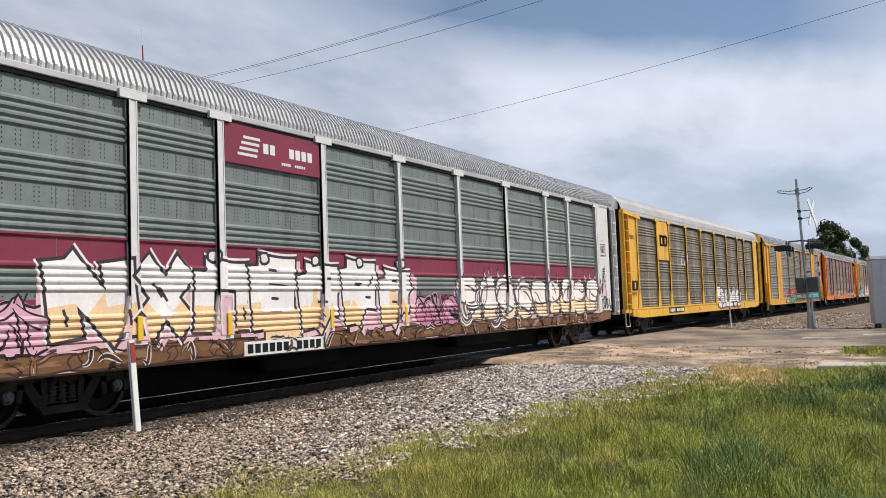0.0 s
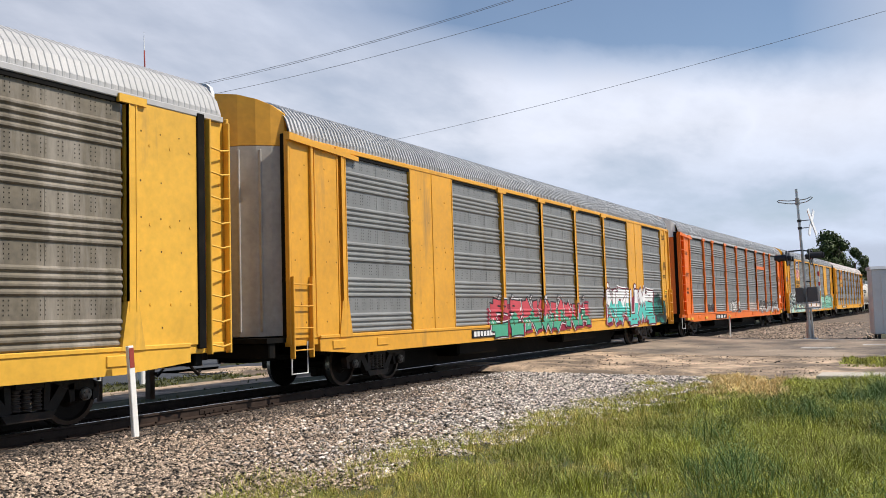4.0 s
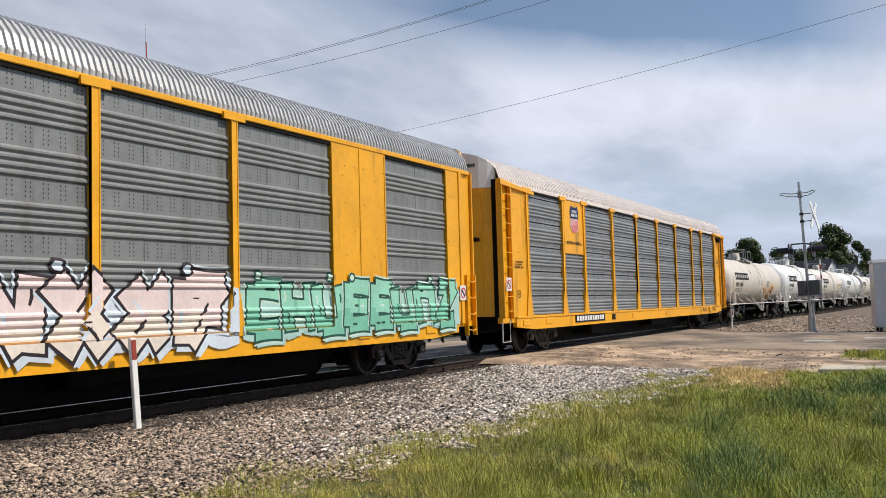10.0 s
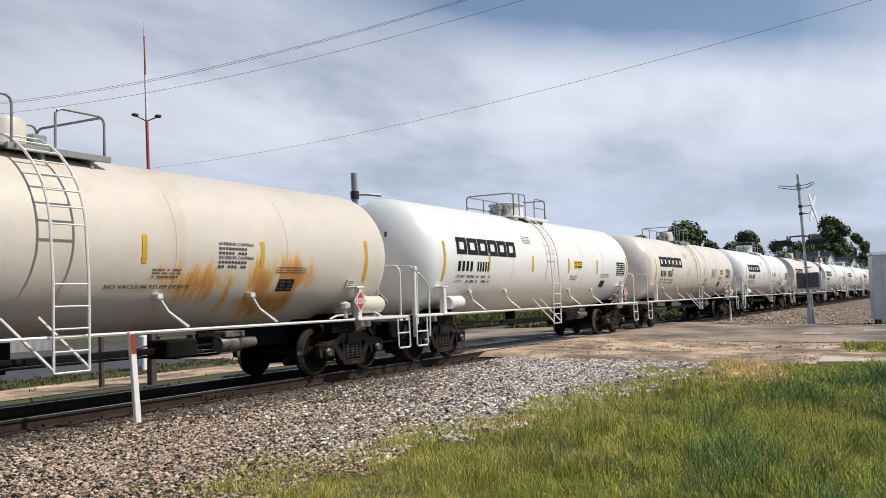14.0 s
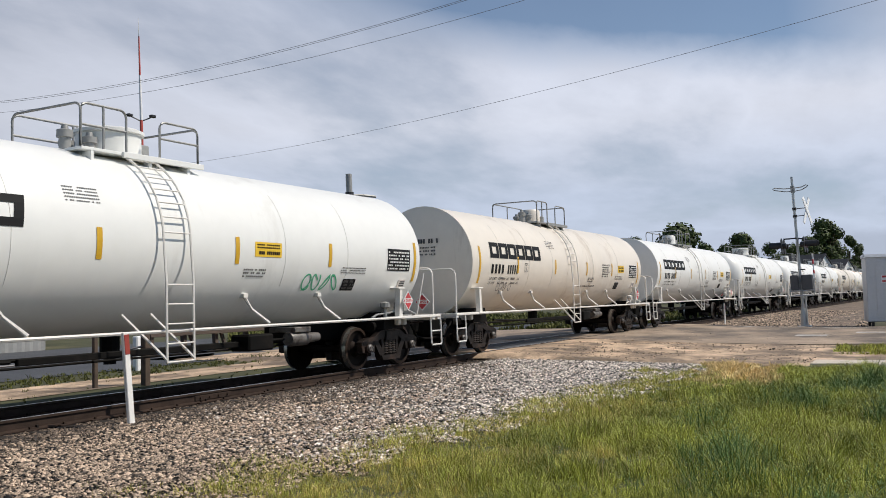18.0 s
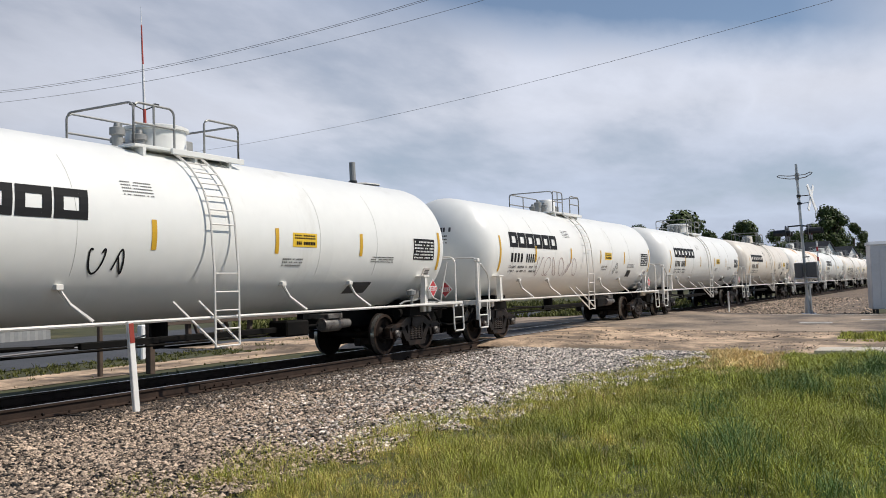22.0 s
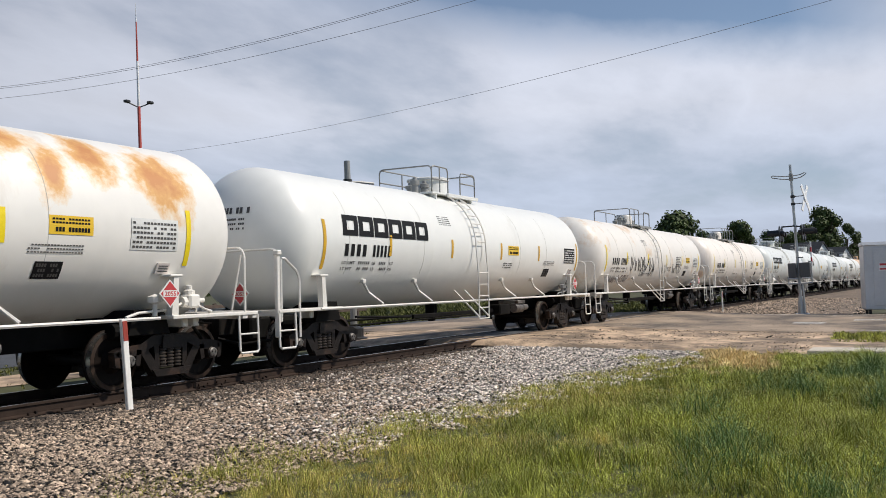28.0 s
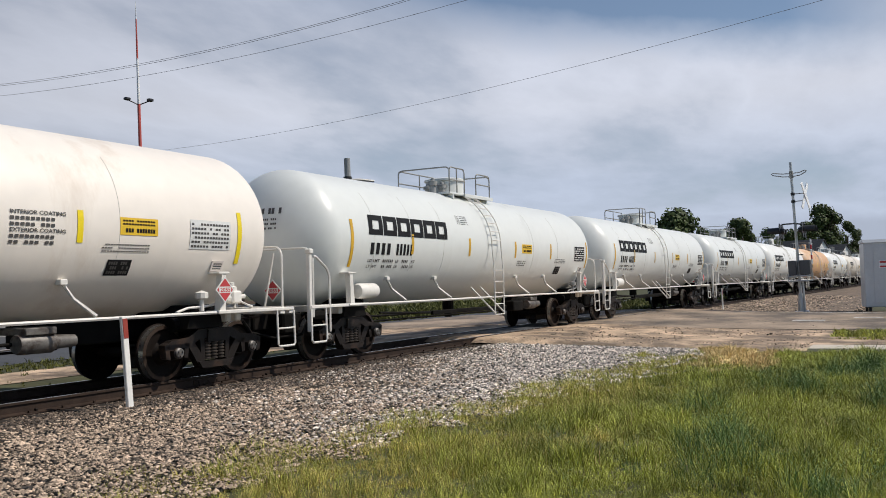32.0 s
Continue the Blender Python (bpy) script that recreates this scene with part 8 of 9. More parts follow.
red_mast()
for (x, y, h, w) in ((14.0, 4.6, 1.55, 0.05), (14.9, 4.0, 1.6, 0.08)):
    thing("fence_post", Builder().box(-w, w, -w, w, -0.2, h, 0.015), M["wood_pole"], "dark wooden post beyond the track", "post", "dark posts behind the track", m=pose(x, y, -0.3))
thing("guard_cable", Builder().tube([(4.0, 6.6, 0.12), (9.0, 5.5, 0.22), (14.0, 4.6, 0.42), (14.9, 4.0, 0.60)], 0.022, 5), M["wire"], "dark cable strung between the posts", "cable")


def paddock_fence():
    t = thing("paddock_fence", None, None, "dark wooden rail fence in grass beyond the side road", "fence")
    rng = random.Random(44)
    for i in range(9):
        x = 23.5 + 1.75 * i
        part("post", Builder().box(-0.09, 0.09, -0.09, 0.09, -0.4, 1.35 + rng.uniform(-0.1, 0.1), 0.015), M["wood_pole"], t, m=pose(x, 12.9 + 0.05 * i, -0.27, rng.uniform(-3, 3), rng.uniform(-3, 3), 0))
        if i in (1, 2, 5):
            part("brace", Builder().box(-0.06, 0.06, -0.06, 0.06, -0.1, 1.45, 0.01), M["wood_pole"], t, m=pose(x + 0.6, 12.9 + 0.05 * i, -0.27, 0, -24, 0))
    for z in (0.75, 1.2):
        part("rail", Builder().box(23.4, 37.6, -0.04, 0.04, z - 0.07, z + 0.07, 0.01), M["wood_pole"], t, m=pose(0, 12.78, -0.27, 0, 0, 0))


paddock_fence()
thing("utility_pedestal", Builder().box(-0.13, 0.13, -0.1, 0.1, -0.1, 0.95, 0.03), M["white_board"], "white utility pedestal beside the side road", "utility box", m=pose(18.4, 8.0, -0.27))


def shed():
    t = thing("metal_shed", None, None, "grey corrugated metal shed across the side road", "building", m=pose(10, 30, -0.3))
    b = Builder()
    w, d, h = 34.0, 14.0, 5.6
    n = 170
    rows = []
    for i in range(n + 1):
        x = -w / 2 + w * i / n
        rows.append([(x, -d / 2 + (0.05 if i % 2 else 0), z) for z in (0, h)])
    b.strip(rows)
    b.box(-w / 2, w / 2, -d / 2 + 0.06, d / 2, 0, h - 0.02)
    part("wall", b, M["shed"], t)
    part("roof", Builder().prism([(-w / 2 - 0.3, h), (w / 2 + 0.3, h), (w / 2 + 0.3, h + 0.12), (-w / 2 - 0.3, h + 0.12)], -d / 2 - 0.3, d / 2 + 0.3), M["shed"], t)
    for x in (-9, 3):
        dr = part("door", Builder().box(x - 1.6, x + 1.6, -d / 2 - 0.06, -d / 2 + 0.02, 0.1, 3.4, 0.02), M["grey_steel"], t, "steel roll-up door")


shed()


def house(x, y, w, d, h, ridge, label, turn=0):
    t = thing("house", None, None, label, "house", "white gabled houses", m=pose(x, y, -0.3, 0, 0, turn))
    b = Builder()
    v = [(-d / 2, -w / 2, 0), (-d / 2, w / 2, 0), (-d / 2, w / 2, h), (-d / 2, 0, ridge), (-d / 2, -w / 2, h)]
    v += [(d / 2, q[1], q[2]) for q in v]
    b.add(v, [(0, 1, 2, 3, 4), (9, 8, 7, 6, 5), (0, 5, 6, 1), (1, 6, 7, 2), (0, 4, 9, 5)])
    part("wall", b, M["siding"], t)
    for s in (-1, 1):
        o = 0.35
        k = (ridge - h) / (w / 2)
        r = Builder()
        p = [(-d / 2 - o, 0, ridge + 0.02), (-d / 2 - o, s * (w / 2 + o), h - o * k + 0.02)]
        q = [(a[0], a[1], a[2] + 0.18) for a in p]
        r.add(p + q + [(d / 2 + o, a[1], a[2]) for a in p + q], [(0, 1, 3, 2), (4, 6, 7, 5), (0, 4, 5, 1), (2, 3, 7, 6), (1, 5, 7, 3), (0, 2, 6, 4)])
        part("roof", r, M["shingle"], t)
    for yy in (-w / 4, w / 4):
        for zz in (1.0, h - 2.0):
            wn = part("window", Builder().box(-d / 2 - 0.06, -d / 2 + 0.02, yy - 0.55, yy + 0.55, zz, zz + 1.5, 0.02), M["white_board"], t)
            part("pane", Builder().box(-d / 2 - 0.07, -d / 2 - 0.055, yy - 0.42, yy + 0.42, zz + 0.12, zz + 1.38), M["window"], wn)
    wn = part("window", Builder().box(-d / 2 - 0.06, -d / 2 + 0.02, -0.4, 0.4, h + 0.5, h + 1.5, 0.02), M["white_board"], t)
    part("pane", Builder().box(-d / 2 - 0.07, -d / 2 - 0.055, -0.3, 0.3, h + 0.6, h + 1.4), M["window"], wn)


house(221.7, 13.7, 7.6, 11, 5.6, 9.7, "white gabled house with dark roof behind the tracks", 60)
house(265.7, 12.2, 7.6, 11, 5.6, 9.7, "white gabled house with dark roof behind the tracks", 60)
house(250, 26.1, 13.0, 17.6, 6.6, 10.2, "low house with dark shingle roof among trees", 90)


def tree(x, y, h, w, seed, leaves=6500, label="full dark green tree behind the railway", fine=1.0):
    rng = random.Random(seed)
    t = thing("tree", None, None, label, "tree", "trees in the distance", m=pose(x, y, -0.35))
    b = Builder()
    th = h * 0.42
    b.tube([(0, 0, -0.2), (0.05 * w * rng.uniform(-1, 1) * 0.4, 0, th * 0.5), (0.0, 0.02 * w, th), (0.03 * w, 0, h * 0.7)], 0.022 * h, 8)
    tips = []
    for k in range(9):
        a = k * 2.4 + rng.random()
        z0 = h * rng.uniform(0.25, 0.55)
        r = w * 0.5 * rng.uniform(0.5, 0.85)
        e = (r * math.cos(a), r * math.sin(a), z0 + h * rng.uniform(0.1, 0.32))
        b.tube([(0, 0, z0), (e[0] * 0.5, e[1] * 0.5, z0 + (e[2] - z0) * 0.7), e], 0.007 * h, 5)
        tips.append(e)
    part("trunk", b, M["bark"], t)
    # crown: clumps of small leaves on uneven lobes
    lobes = []
    for k in range(16):
        a = rng.uniform(0, 6.28)
        zz = rng.random()
        prof = math.sin(math.pi * (0.12 + 0.82 * zz)) ** 0.7
        r = w * 0.5 * prof * rng.uniform(0.25, 0.8)
        lobes.append((r * math.cos(a), r * math.sin(a), h * (0.26 + 0.64 * zz), w * rng.uniform(0.13, 0.24)))
    lobes.append((0, 0, h * 0.88, w * 0.17))
    v, f = [], []
    for i in range(leaves):
        cx, cy, cz, r = rng.choice(lobes)
        d = Vector((rng.gauss(0, 1), rng.gauss(0, 1), rng.gauss(0, 0.8))).normalized()
        p = Vector((cx, cy, cz)) + d * r * rng.uniform(0.4, 1.12)
        s = w * rng.uniform(0.02, 0.042) * fine
        u = Vector((rng.gauss(0, 1), rng.gauss(0, 1), rng.gauss(0, 1))).normalized()
        n = (d + 0.6 * u).normalized()
        e = n.cross(Vector((0.3, 0.5, 0.8))).normalized() * s
        g = n.cross(e).normalized() * s
        k = len(v)
        v += [p - e, p - 0.3 * e + g, p + e, p + 0.2 * e - g]
        f.append((k, k + 1, k + 2, k + 3))
    me = bpy.data.meshes.new("crown")
    me.from_pydata([tuple(q) for q in v], [], f)
    me.materials.append(M["leaf"])
    part("crown", me, None, t, kind="stuff")
    return t


def at(az, d):
    return d * math.cos(radians(az)), -11.8 + d * math.sin(radians(az))


for az, d, top, wide, seed in ((13.9, 165, 4.1, 3.9, 1), (16.2, 170, 3.75, 2.2, 2), (12.2, 175, 3.2, 2.0, 3), (9.9, 190, 3.6, 2.6, 4), (8.4, 205, 2.9, 2.0, 5), (5.25, 285, 4.25, 2.4, 6), (6.2, 280, 3.3, 1.8, 7), (4.1, 300, 3.3, 1.5, 8),
                               (3.55, 310, 2.7, 1.1, 9), (18.5, 180, 3.2, 2.6, 10), (11.0, 200, 2.9, 2.4, 12), (7.2, 230, 2.75, 2.2, 13), (21.5, 190, 3.0, 3.0, 14), (54.5, 62, 8.2, 8.0, 15), (57.5, 66, 8.6, 7.0, 16)):
    x, y = at(az, d)
    near = d < 100
    tree(x, y, 1.8 + d * math.tan(radians(top)), d * math.radians(wide), seed, 24000 if near else 8000, fine=0.45 if near else 0.85)
x, y = at(2.2, 150)
tree(x, y - 3, 9.6, 5.2, 11, label="dark green tree beyond the signal cabinet")


# far woods close the view all round
def far_woods():
    rng = random.Random(77)
    v, f = [], []
    for i in range(9000):
        a = rng.uniform(0, 2 * math.pi)
        r = rng.uniform(520, 640)
        if abs(math.sin(a)) < 0.018:
            continue
        p = Vector((r * math.cos(a), r * math.sin(a), rng.random() ** 1.4 * (7 + 5 * noise.noise(Vector((a * 14, 0, 0))))))
        s = rng.uniform(1.2, 2.6)
        n = Vector((math.sin(a), -math.cos(a), 0)) * s
        k = len(v)
        v += [p - n, p + Vector((0, 0, s)), p + n, p - Vector((0, 0, s * 0.7))]
        f.append((k, k + 1, k + 2, k + 3))
    me = bpy.data.meshes.new("far_woods")
    me.from_pydata([tuple(q) for q in v], [], f)
    me.materials.append(M["leaf"])
    thing("far_woods", me, None, "dark line of woods along the horizon", "woods", kind="stuff")


far_woods()


# ---------------- overhead wires ----------------
def wire(name, a0, e0, a1, e1, d0, d1, sag):
    """A hanging wire between two bearings and heights seen from the eye, carried on past both."""
    p = EYE + Vector((math.cos(radians(a0)) * math.cos(radians(e0)), math.sin(radians(a0)) * math.cos(radians(e0)), math.sin(radians(e0)))) * d0
    q = EYE + Vector((math.cos(radians(a1)) * math.cos(radians(e1)), math.sin(radians(a1)) * math.cos(radians(e1)), math.sin(radians(e1)))) * d1
    pts = []
    for i in range(-8, 29):
        k = i / 20
        m = p + (q - p) * k
        pts.append(m - Vector((0, 0, sag * 4 * k * (1 - k))))
    return thing(name, Builder().tube(pts, 0.0075, 4), M["wire"], "thin dark overhead power line against the sky", "power line", "overhead wires")


wire("power_line", 54.38, 12.04, 30.88, 17.63, 46, 33, 0.35)
wire("power_line", 54.38, 11.95, 30.72, 17.58, 46.2, 33.2, 0.36)
wire("power_line", 54.38, 11.40, 26.89, 17.55, 47, 32, 0.4)
wire("power_line", 43.72, 8.87, 5.34, 15.72, 62, 34, 0.5)


# ---------------- stones and grass ----------------
def stones(name, boxes, count, lo, hi, seed, ground, keep, label, m="stone"):
    rng = np.random.default_rng(seed)
    # a rough pebble: an eight-sided double cone, squashed and jittered
    base = np.array([(1, 0, 0), (0.5, 0.85, 0.1), (-0.5, 0.85, -0.1), (-1, 0, 0.05), (-0.5, -0.85, 0.1), (0.5, -0.85, -0.05), (0.1, 0, 0.75), (-0.1, 0.05, -0.75)])
    tri = [(i, (i + 1) % 6, 6) for i in range(6)] + [((i + 1) % 6, i, 7) for i in range(6)]
    V, F = [], []
    k = 0
    for (x0, x1, y0, y1), n in zip(boxes, count):
        xs, ys = rng.uniform(x0, x1, n), rng.uniform(y0, y1, n)
        for x, y in zip(xs, ys):
            if not keep(x, y):
                continue
            s = rng.uniform(lo, hi) * (1 if rng.random() < 0.9 else 1.5)
            a = rng.uniform(0, 6.28)
            p = base * np.array([s, s * rng.uniform(0.6, 0.95), s * rng.uniform(0.55, 0.9)]) + rng.normal(0, s * 0.13, (8, 3))
            c, w = math.cos(a), math.sin(a)
            tl = rng.uniform(-0.7, 0.7)
            q = np.stack([p[:, 0] * c - p[:, 1] * w, p[:, 0] * w + p[:, 1] * c, p[:, 2] + tl * p[:, 0] * 0.6], 1) + np.array([x, y, ground(x, y) + s * 0.2])
            V.append(q)
            F.append(np.array(tri) + k)
            k += 8
    V, F = np.concatenate(V), np.concatenate(F)
    me = bpy.data.meshes.new(name)
    me.from_pydata(V.tolist(), [], F.tolist())
    me.materials.append(M[m])
    thing(name, me, None, label, "gravel", kind="stuff")


def bed_z(x, y):
    return float(np.interp(y, [-7.6, -6.0, -4.5, -3.0, -2.2, -1.45, -1.2, 1.2, 2.6], [-0.29, -0.25, -0.225, -0.19, -0.165, -0.165, -0.2, -0.2, -0.28]))


def in_bed(x, y):
    return y > gravel_edge(x) - 0.5 - 0.7 * noise.noise(Vector((x * 1.5, y * 1.5, 4))) and not (-0.86 < y < -0.65)


def pale(x, y):
    """Fresh pale stone was tipped toward the crossing."""
    k = (x - 11.5) / 7 + (-2.8 - y) / 3.0 + 0.7 * noise.noise(Vector((x * 0.6, y * 0.6, 8)))
    return k > 0.70 + 2.2 * noise.noise(Vector((x * 37, y * 37, 1)))


def grimy(x, y):
    """Stones near the rail are dark with oil and dust."""
    return y > -2.35 + 1.0 * noise.noise(Vector((x * 0.5, y * 0.5, 14))) + 1.6 * noise.noise(Vector((x * 41, y * 41, 3)))


stones("ballast_stones", [(4.5, 12, -6.9, -0.5), (12, 22.2, -7.8, -0.5), (45, 62, -8.4, -1.3)], (58000, 40000, 9000), 0.011, 0.028, 5, bed_z, lambda x, y: in_bed(x, y) and not (pale(x, y) and x < 40) and not grimy(x, y), "loose brown and tan ballast stones")
stones("grimy_stones", [(4.5, 22, -3.4, -0.5)], (38000,), 0.011, 0.027, 8, bed_z, lambda x, y: in_bed(x, y) and not pale(x, y) and grimy(x, y), "dark grimy ballast stones beside the rail", "stone_dark")
stones("far_stones", [(45, 78, -9.2, -1.4)], (15000,), 0.03, 0.065, 7, bed_z, lambda x, y: True, "loose tan ballast stones beyond the crossing")
stones("pale_stones", [(8, 22.2, -7.8, -1.6)], (44000,), 0.014, 0.034, 6, bed_z, lambda x, y: in_bed(x, y) and pale(x, y), "fresh pale grey ballast stones near the crossing", "stone_pale")


def blades(name, n, region, keep, hmin, hmax, m, label, seed, wide=0.0055, clump=0):
    """Blades of grass, in tufts of clump blades that spread from one root."""
    rng = np.random.default_rng(seed)
    x0, x1, y0, y1 = region
    tufts = max(1, clump)
    xs, ys = rng.uniform(x0, x1, n // tufts), rng.uniform(y0, y1, n // tufts)
    V, F = [], []
    k = 0
    for cx, cy in zip(xs, ys):
        dn = keep(cx, cy)
        if dn <= 0 or rng.random() > dn:
            continue
        tall = (0.55 + 0.45 * dn) * (1 + 0.6 * noise.noise(Vector((cx * 0.8, cy * 0.8, 2)))) * (1 + 0.9 * noise.noise(Vector((cx * 2.9, cy * 2.9, 6))))
        d = math.hypot(cx, cy + 11.8)
        w = wide * (0.7 + d * 0.055)
        big = rng.uniform(0.6, 1.2)
        for q in range(tufts):
            oa = rng.uniform(0, 6.28)
            ro = rng.uniform(0, 0.045) * big if clump else 0.0
            x, y = cx + ro * math.cos(oa), cy + ro * math.sin(oa)
            h = rng.uniform(hmin, hmax) * tall * (big if clump else 1.0)
            a = rng.uniform(0, 6.28)
            c, s = math.cos(a), math.sin(a)
            lean = rng.uniform(0.1, 0.95) * h
            la = oa + rng.normal(0, 0.5) if clump else rng.uniform(0, 6.28)
            z = -0.30
            lc, ls = lean * math.cos(la), lean * math.sin(la)
            V.append(((x - c * w, y - s * w, z), (x + c * w, y + s * w, z),
                      (x + c * w * 0.7 + lc * 0.35, y + s * w * 0.7 + ls * 0.35, z + h * 0.62), (x - c * w * 0.7 + lc * 0.35, y - s * w * 0.7 + ls * 0.35, z + h * 0.62),
                      (x + lc, y + ls, z + h)))
            F += [(k, k + 1, k + 2, k + 3), (k + 3, k + 2, k + 4)]
            k += 5
    me = bpy.data.meshes.new(name)
    me.from_pydata([p for q in V for p in q], [], F)
    me.materials.append(M[m])
    thing(name, me, None, label, "grass", kind="stuff")


def lawn(x, y):
    e = gravel_edge(x)
    if x > 21.5:
        return 0.0
    tufted = 0.72 + 1.1 * noise.noise(Vector((x * 2.4, y * 2.4, 71))) + 0.7 * noise.noise(Vector((x * 6.5, y * 6.5, 72)))
    return min(1.0, max(0.0, (e + 0.45 - y) / 1.5 + 0.35 * noise.noise(Vector((x, y, 7))))) * min(1.0, max(0.12, tufted))


def dry(x, y):
    return max(0.0, 1 - math.hypot((x - 20.0) / 3.0, (y + 8.1 - 0.17 * (x - 20.0)) / 0.9) + 0.9 * noise.noise(Vector((x * 1.3, y * 2.6, 61)))) * 3.0


def yellowing(x, y):
    """How far the grass has yellowed: most beside the gravel and toward the open end."""
    k = 1.3 - (gravel_edge(x) - y) / 2.6 - (x - 8) * 0.055 + 1.0 * noise.noise(Vector((x * 0.6, y * 0.6, 12)))
    return min(0.9, max(0.05, k))


WEED_SPOTS = ((9.3, -10.0, 0.5), (8.15, -10.2, 0.62), (8.35, -11.75, 0.8), (11.6, -9.2, 0.5), (14.2, -10.0, 0.8), (7.4, -11.1, 0.4), (17.0, -10.8, 0.9), (12.8, -11.2, 0.7))


def weedy(x, y):
    """Tall blue-green weeds stand in a few clumps in the grass."""
    k = 0.0
    for cx, cy, r in WEED_SPOTS:
        k = max(k, 1.2 - math.hypot((x - cx) / 1.5, y - cy) / r)
    return min(1.0, max(0.0, k + 0.9 * noise.noise(Vector((x * 1.7, y * 1.7, 51))) - 0.3)) * min(1.0, max(0.0, gravel_edge(x) - 0.6 - y))


def greens(x, y):
    return lawn(x, y) * (1 - min(1, dry(x, y))) * (1 - yellowing(x, y)) * (1 - 0.45 * weedy(x, y))


def yellows(x, y):
    return lawn(x, y) * (1 - min(1, dry(x, y))) * yellowing(x, y)


blades("grass_blades", 290000, (4.5, 14, -12.3, -5.2), greens, 0.05, 0.21, "grass", "uncut green grass beside the gravel", 1, 0.0027, 9)
blades("yellow_grass", 250000, (4.5, 14, -12.3, -4.2), yellows, 0.05, 0.16, "grass_yellow", "yellowing grass at the gravel's edge", 8, 0.0024, 9)
blades("grass_far", 120000, (14, 21.6, -13.5, -6.2), greens, 0.05, 0.17, "grass", "uncut green grass beside the road", 2, 0.0034, 9)
blades("yellow_grass_far", 60000, (14, 21.6, -13.5, -6.2), yellows, 0.05, 0.15, "grass_yellow", "yellowing grass beside the road", 9, 0.0038, 9)
blades("dry_grass", 52000, (16.6, 22.2, -9.4, -6.9), dry, 0.03, 0.11, "straw", "patch of dry straw-coloured grass", 3, 0.006, 7)
blades("dry_stalks", 6000, (4.5, 14, -12.0, -5.0), lambda x, y: lawn(x, y) * 0.7, 0.10, 0.26, "grass_dry", "dry stalks among the green grass", 4, 0.0022)
def straggling(x, y):
    """Grass thins out over the gravel's edge."""
    k = y - gravel_edge(x)
    return 0.0 if k < -0.3 or k > 1.9 else max(0.0, 0.75 - k / 1.7 + 1.0 * noise.noise(Vector((x * 1.4, y * 1.4, 21))))


blades("gravel_weeds", 38000, (5, 20, -7.6, -4.0), straggling, 0.07, 0.17, "grass", "sparse weeds in the gravel's edge", 10, 0.0024, 6)
blades("gravel_dry_grass", 38000, (5, 20, -7.6, -4.0), straggling, 0.06, 0.16, "grass_yellow", "sparse yellowed grass in the gravel's edge", 12, 0.0022, 6)


blades("tall_weeds", 90000, (6.5, 18, -12.3, -6.6), weedy, 0.18, 0.46, "weed", "tall blue-green weeds in clumps among the grass", 41, 0.0028, 8)
blades("tall_stalks", 30000, (5, 16, -12.3, -6.0), lambda x, y: lawn(x, y) * 0.8, 0.16, 0.36, "grass", "tall thin stalks standing above the grass", 45, 0.0017, 3)
blades("grass_island", 9000, (25.5, 29.5, -14, -9.4), lambda x, y: 1.0, 0.06, 0.16, "grass", "strip of short grass beside the road", 5, 0.008)
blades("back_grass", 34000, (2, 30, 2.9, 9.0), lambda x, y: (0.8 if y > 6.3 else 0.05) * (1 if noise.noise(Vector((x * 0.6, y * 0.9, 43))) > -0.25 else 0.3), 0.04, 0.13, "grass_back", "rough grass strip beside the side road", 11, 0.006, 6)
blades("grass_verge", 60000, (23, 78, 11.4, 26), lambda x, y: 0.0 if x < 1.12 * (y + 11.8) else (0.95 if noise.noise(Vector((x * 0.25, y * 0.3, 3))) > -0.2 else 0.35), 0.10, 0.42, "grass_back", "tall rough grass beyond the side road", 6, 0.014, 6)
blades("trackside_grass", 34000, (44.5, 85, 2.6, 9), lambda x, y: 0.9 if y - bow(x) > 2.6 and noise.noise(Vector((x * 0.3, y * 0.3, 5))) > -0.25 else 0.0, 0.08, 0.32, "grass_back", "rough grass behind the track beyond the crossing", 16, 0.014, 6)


def road_z(x, y):
    return float(np.interp(y, [-12, -8, -5, -3.2, -2.0, -1.3], [-0.25, -0.235, -0.19, -0.12, -0.05, -0.022]))


stones("loose_gravel", [(22.3, 30, -9.2, -1.5), (30, 38, -8.5, -1.5)], (2200, 600), 0.008, 0.03, 15, road_z, lambda x, y: noise.noise(Vector((x * 0.7, y * 0.7, 31))) > -0.1, "loose pebbles scattered on the crossing road")


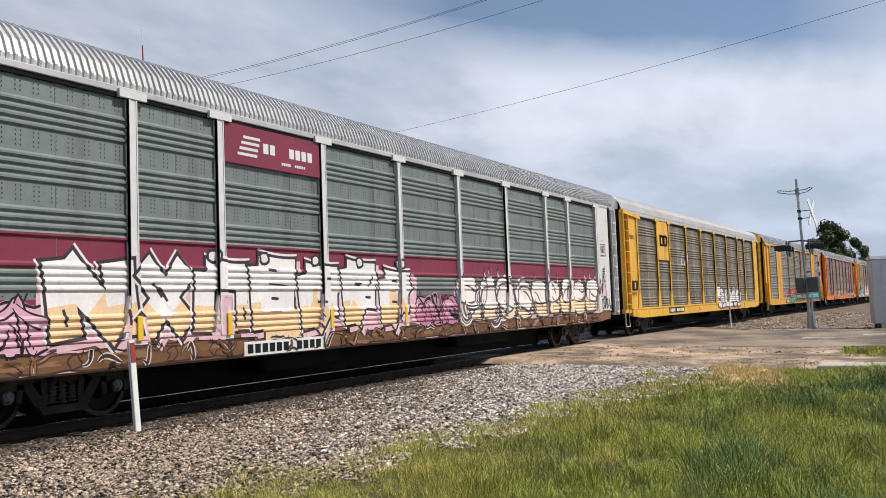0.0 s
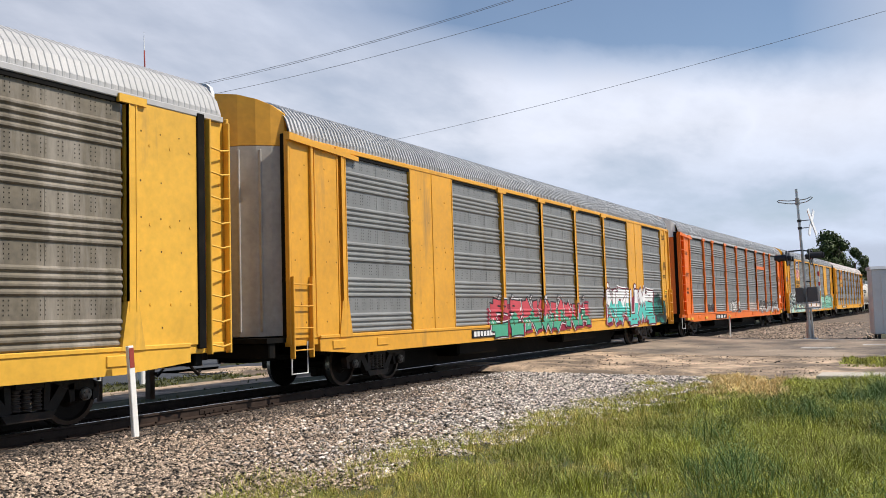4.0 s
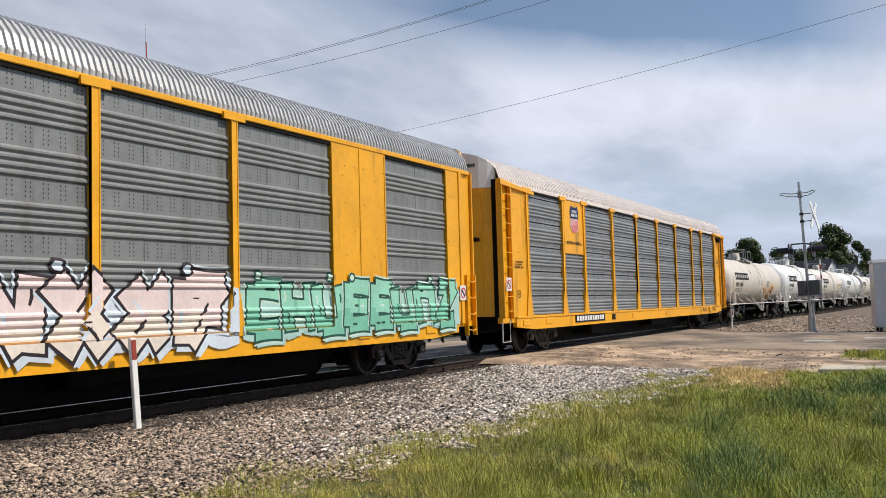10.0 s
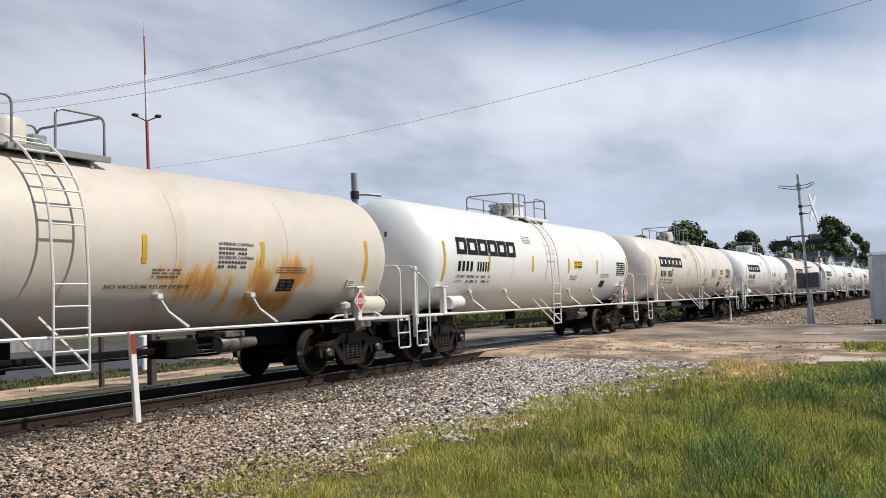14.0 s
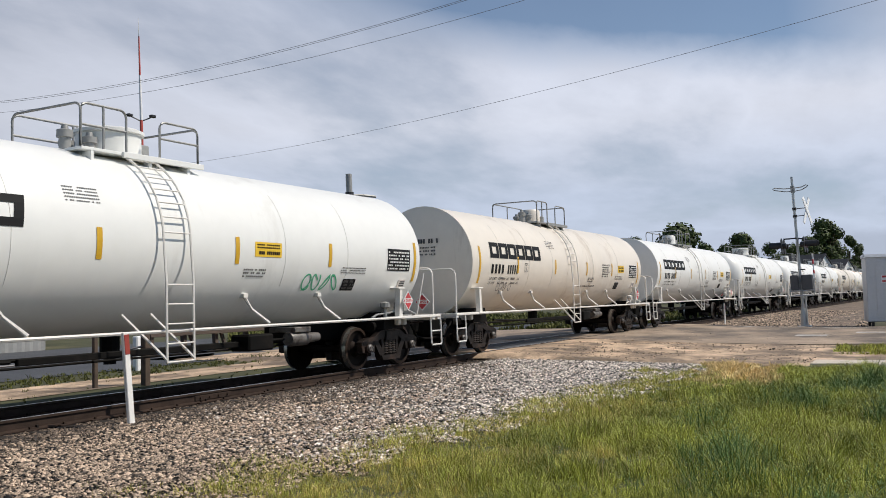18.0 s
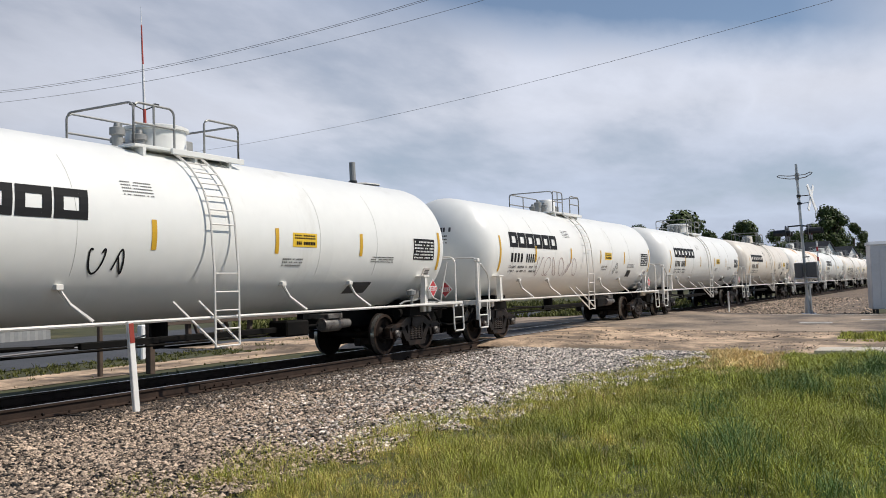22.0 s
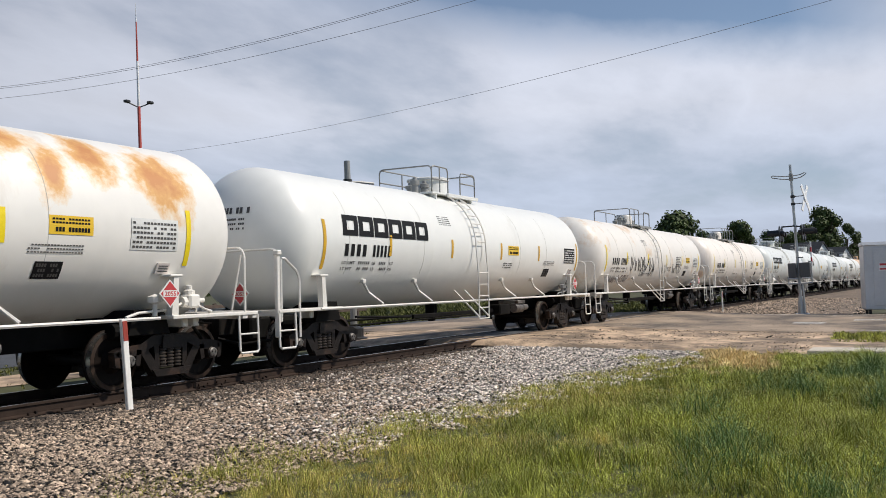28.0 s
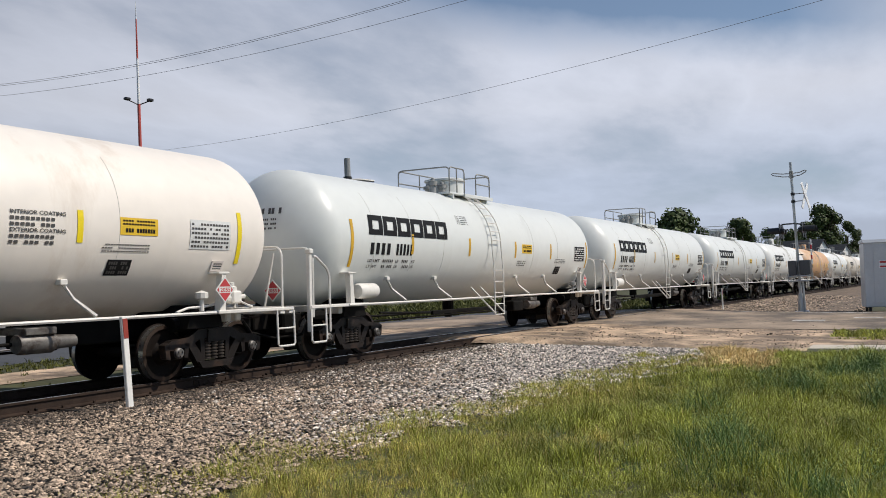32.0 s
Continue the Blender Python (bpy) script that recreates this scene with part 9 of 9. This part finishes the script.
def leaflets(name, n, region, keep, low, high, size, m, label, seed):
    """Small leaves of clover and weeds at many heights and tilts."""
    rng = np.random.default_rng(seed)
    x0, x1, y0, y1 = region
    V, F = [], []
    k = 0
    for x, y in zip(rng.uniform(x0, x1, n), rng.uniform(y0, y1, n)):
        if rng.random() > keep(x, y):
            continue
        tall = (1 + 0.55 * noise.noise(Vector((x * 0.8, y * 0.8, 2)))) * (1 + 0.7 * noise.noise(Vector((x * 3.1, y * 3.1, 6))))
        s = size * (0.7 + 0.055 * math.hypot(x, y + 11.8)) * rng.uniform(0.6, 1.3)
        z = -0.3 + rng.uniform(low, high) * tall
        a = rng.uniform(0, 6.28)
        t = rng.normal(0, 0.5)
        c, w = s * math.cos(a), s * math.sin(a)
        h = s * t
        V += [(x - c, y - w, z - h), (x + w * 0.7, y - c * 0.7, z + h * 0.4), (x + c, y + w, z + h), (x - w * 0.7, y + c * 0.7, z - h * 0.4)]
        F.append((k, k + 1, k + 2, k + 3))
        k += 4
    me = bpy.data.meshes.new(name)
    me.from_pydata(V, [], F)
    me.materials.append(M[m])
    thing(name, me, None, label, "weeds", kind="stuff")


leaflets("weed_leaves", 260000, (4.5, 14, -12.3, -5.0), greens, 0.02, 0.17, 0.0052, "grass", "small leafy weeds among the grass", 31)
leaflets("yellow_weed_leaves", 200000, (4.5, 14, -12.3, -4.6), yellows, 0.02, 0.13, 0.0042, "grass_yellow", "small yellowing weeds near the gravel", 32)
leaflets("tall_weed_leaves", 150000, (6.5, 18, -12.3, -6.6), weedy, 0.06, 0.42, 0.0075, "weed", "narrow leaves of the tall weeds", 42)
leaflets("weed_leaves_far", 60000, (14, 21.4, -13.5, -6.2), greens, 0.03, 0.17, 0.0065, "grass", "small leafy weeds beside the road", 33)


def straw_mat():
    rng = random.Random(23)
    b = Builder()
    n = 40
    k = [1 + 0.7 * noise.noise(Vector((math.cos(i * 0.157) * 2, math.sin(i * 0.157) * 2, 3))) for i in range(n)]
    rows = []
    for r, z in ((0.02, -0.22), (0.45, -0.225), (0.8, -0.25), (1.0, -0.31)):
        rows.append([(20.0 + 2.2 * r * k[i % n] * math.cos(2 * math.pi * i / n), -8.1 + 0.42 * r * k[i % n] * math.cos(2 * math.pi * i / n) + 0.55 * r * k[i % n] * math.sin(2 * math.pi * i / n), z + 0.02 * rng.uniform(-1, 1) * (r > 0.1)) for i in range(n + 1)])
    b.strip(rows)
    thing("straw_mat", b, M["straw"], "matted dry straw beside the gravel", "straw", kind="stuff")


straw_mat()


# ---------------- the train runs ----------------
def run_at(t):
    i = min(63, int(t * 2))
    k = t * 2 - i
    return RUN[i] + (RUN[i + 1] - RUN[i]) * k


def on_track(x):
    """Where a car stands whose middle is at x: its two trucks lie on the rails."""
    a, c = bow(x - 6.5), bow(x + 6.5)
    return pose(x, (a + c) / 2, 0, 0, 0, math.degrees(math.atan2(c - a, 13.0)))


def motions():
    for car in CARS:
        x = car.location.x
        walk(car, [(i * 0.5, on_track(x - s)) for i, s in enumerate(RUN)])
    lead = {}
    for i, w in WHEELSETS:
        if i not in lead:
            walk(w, [(n / FPS, pose(AXLES[i], 0, WHEEL_R) @ Matrix.Rotation(-(run_at(n / FPS) - RUN[0]) / WHEEL_R, 4, "Y")) for n in range(32 * FPS + 1)])
            lead[i] = w.animation_data
        else:
            # every other wheelset rolls by the same keys
            w.rotation_mode = "QUATERNION"
            a = w.animation_data_create()
            a.action = lead[i].action
            a.action_slot = lead[i].action_slot


motions()
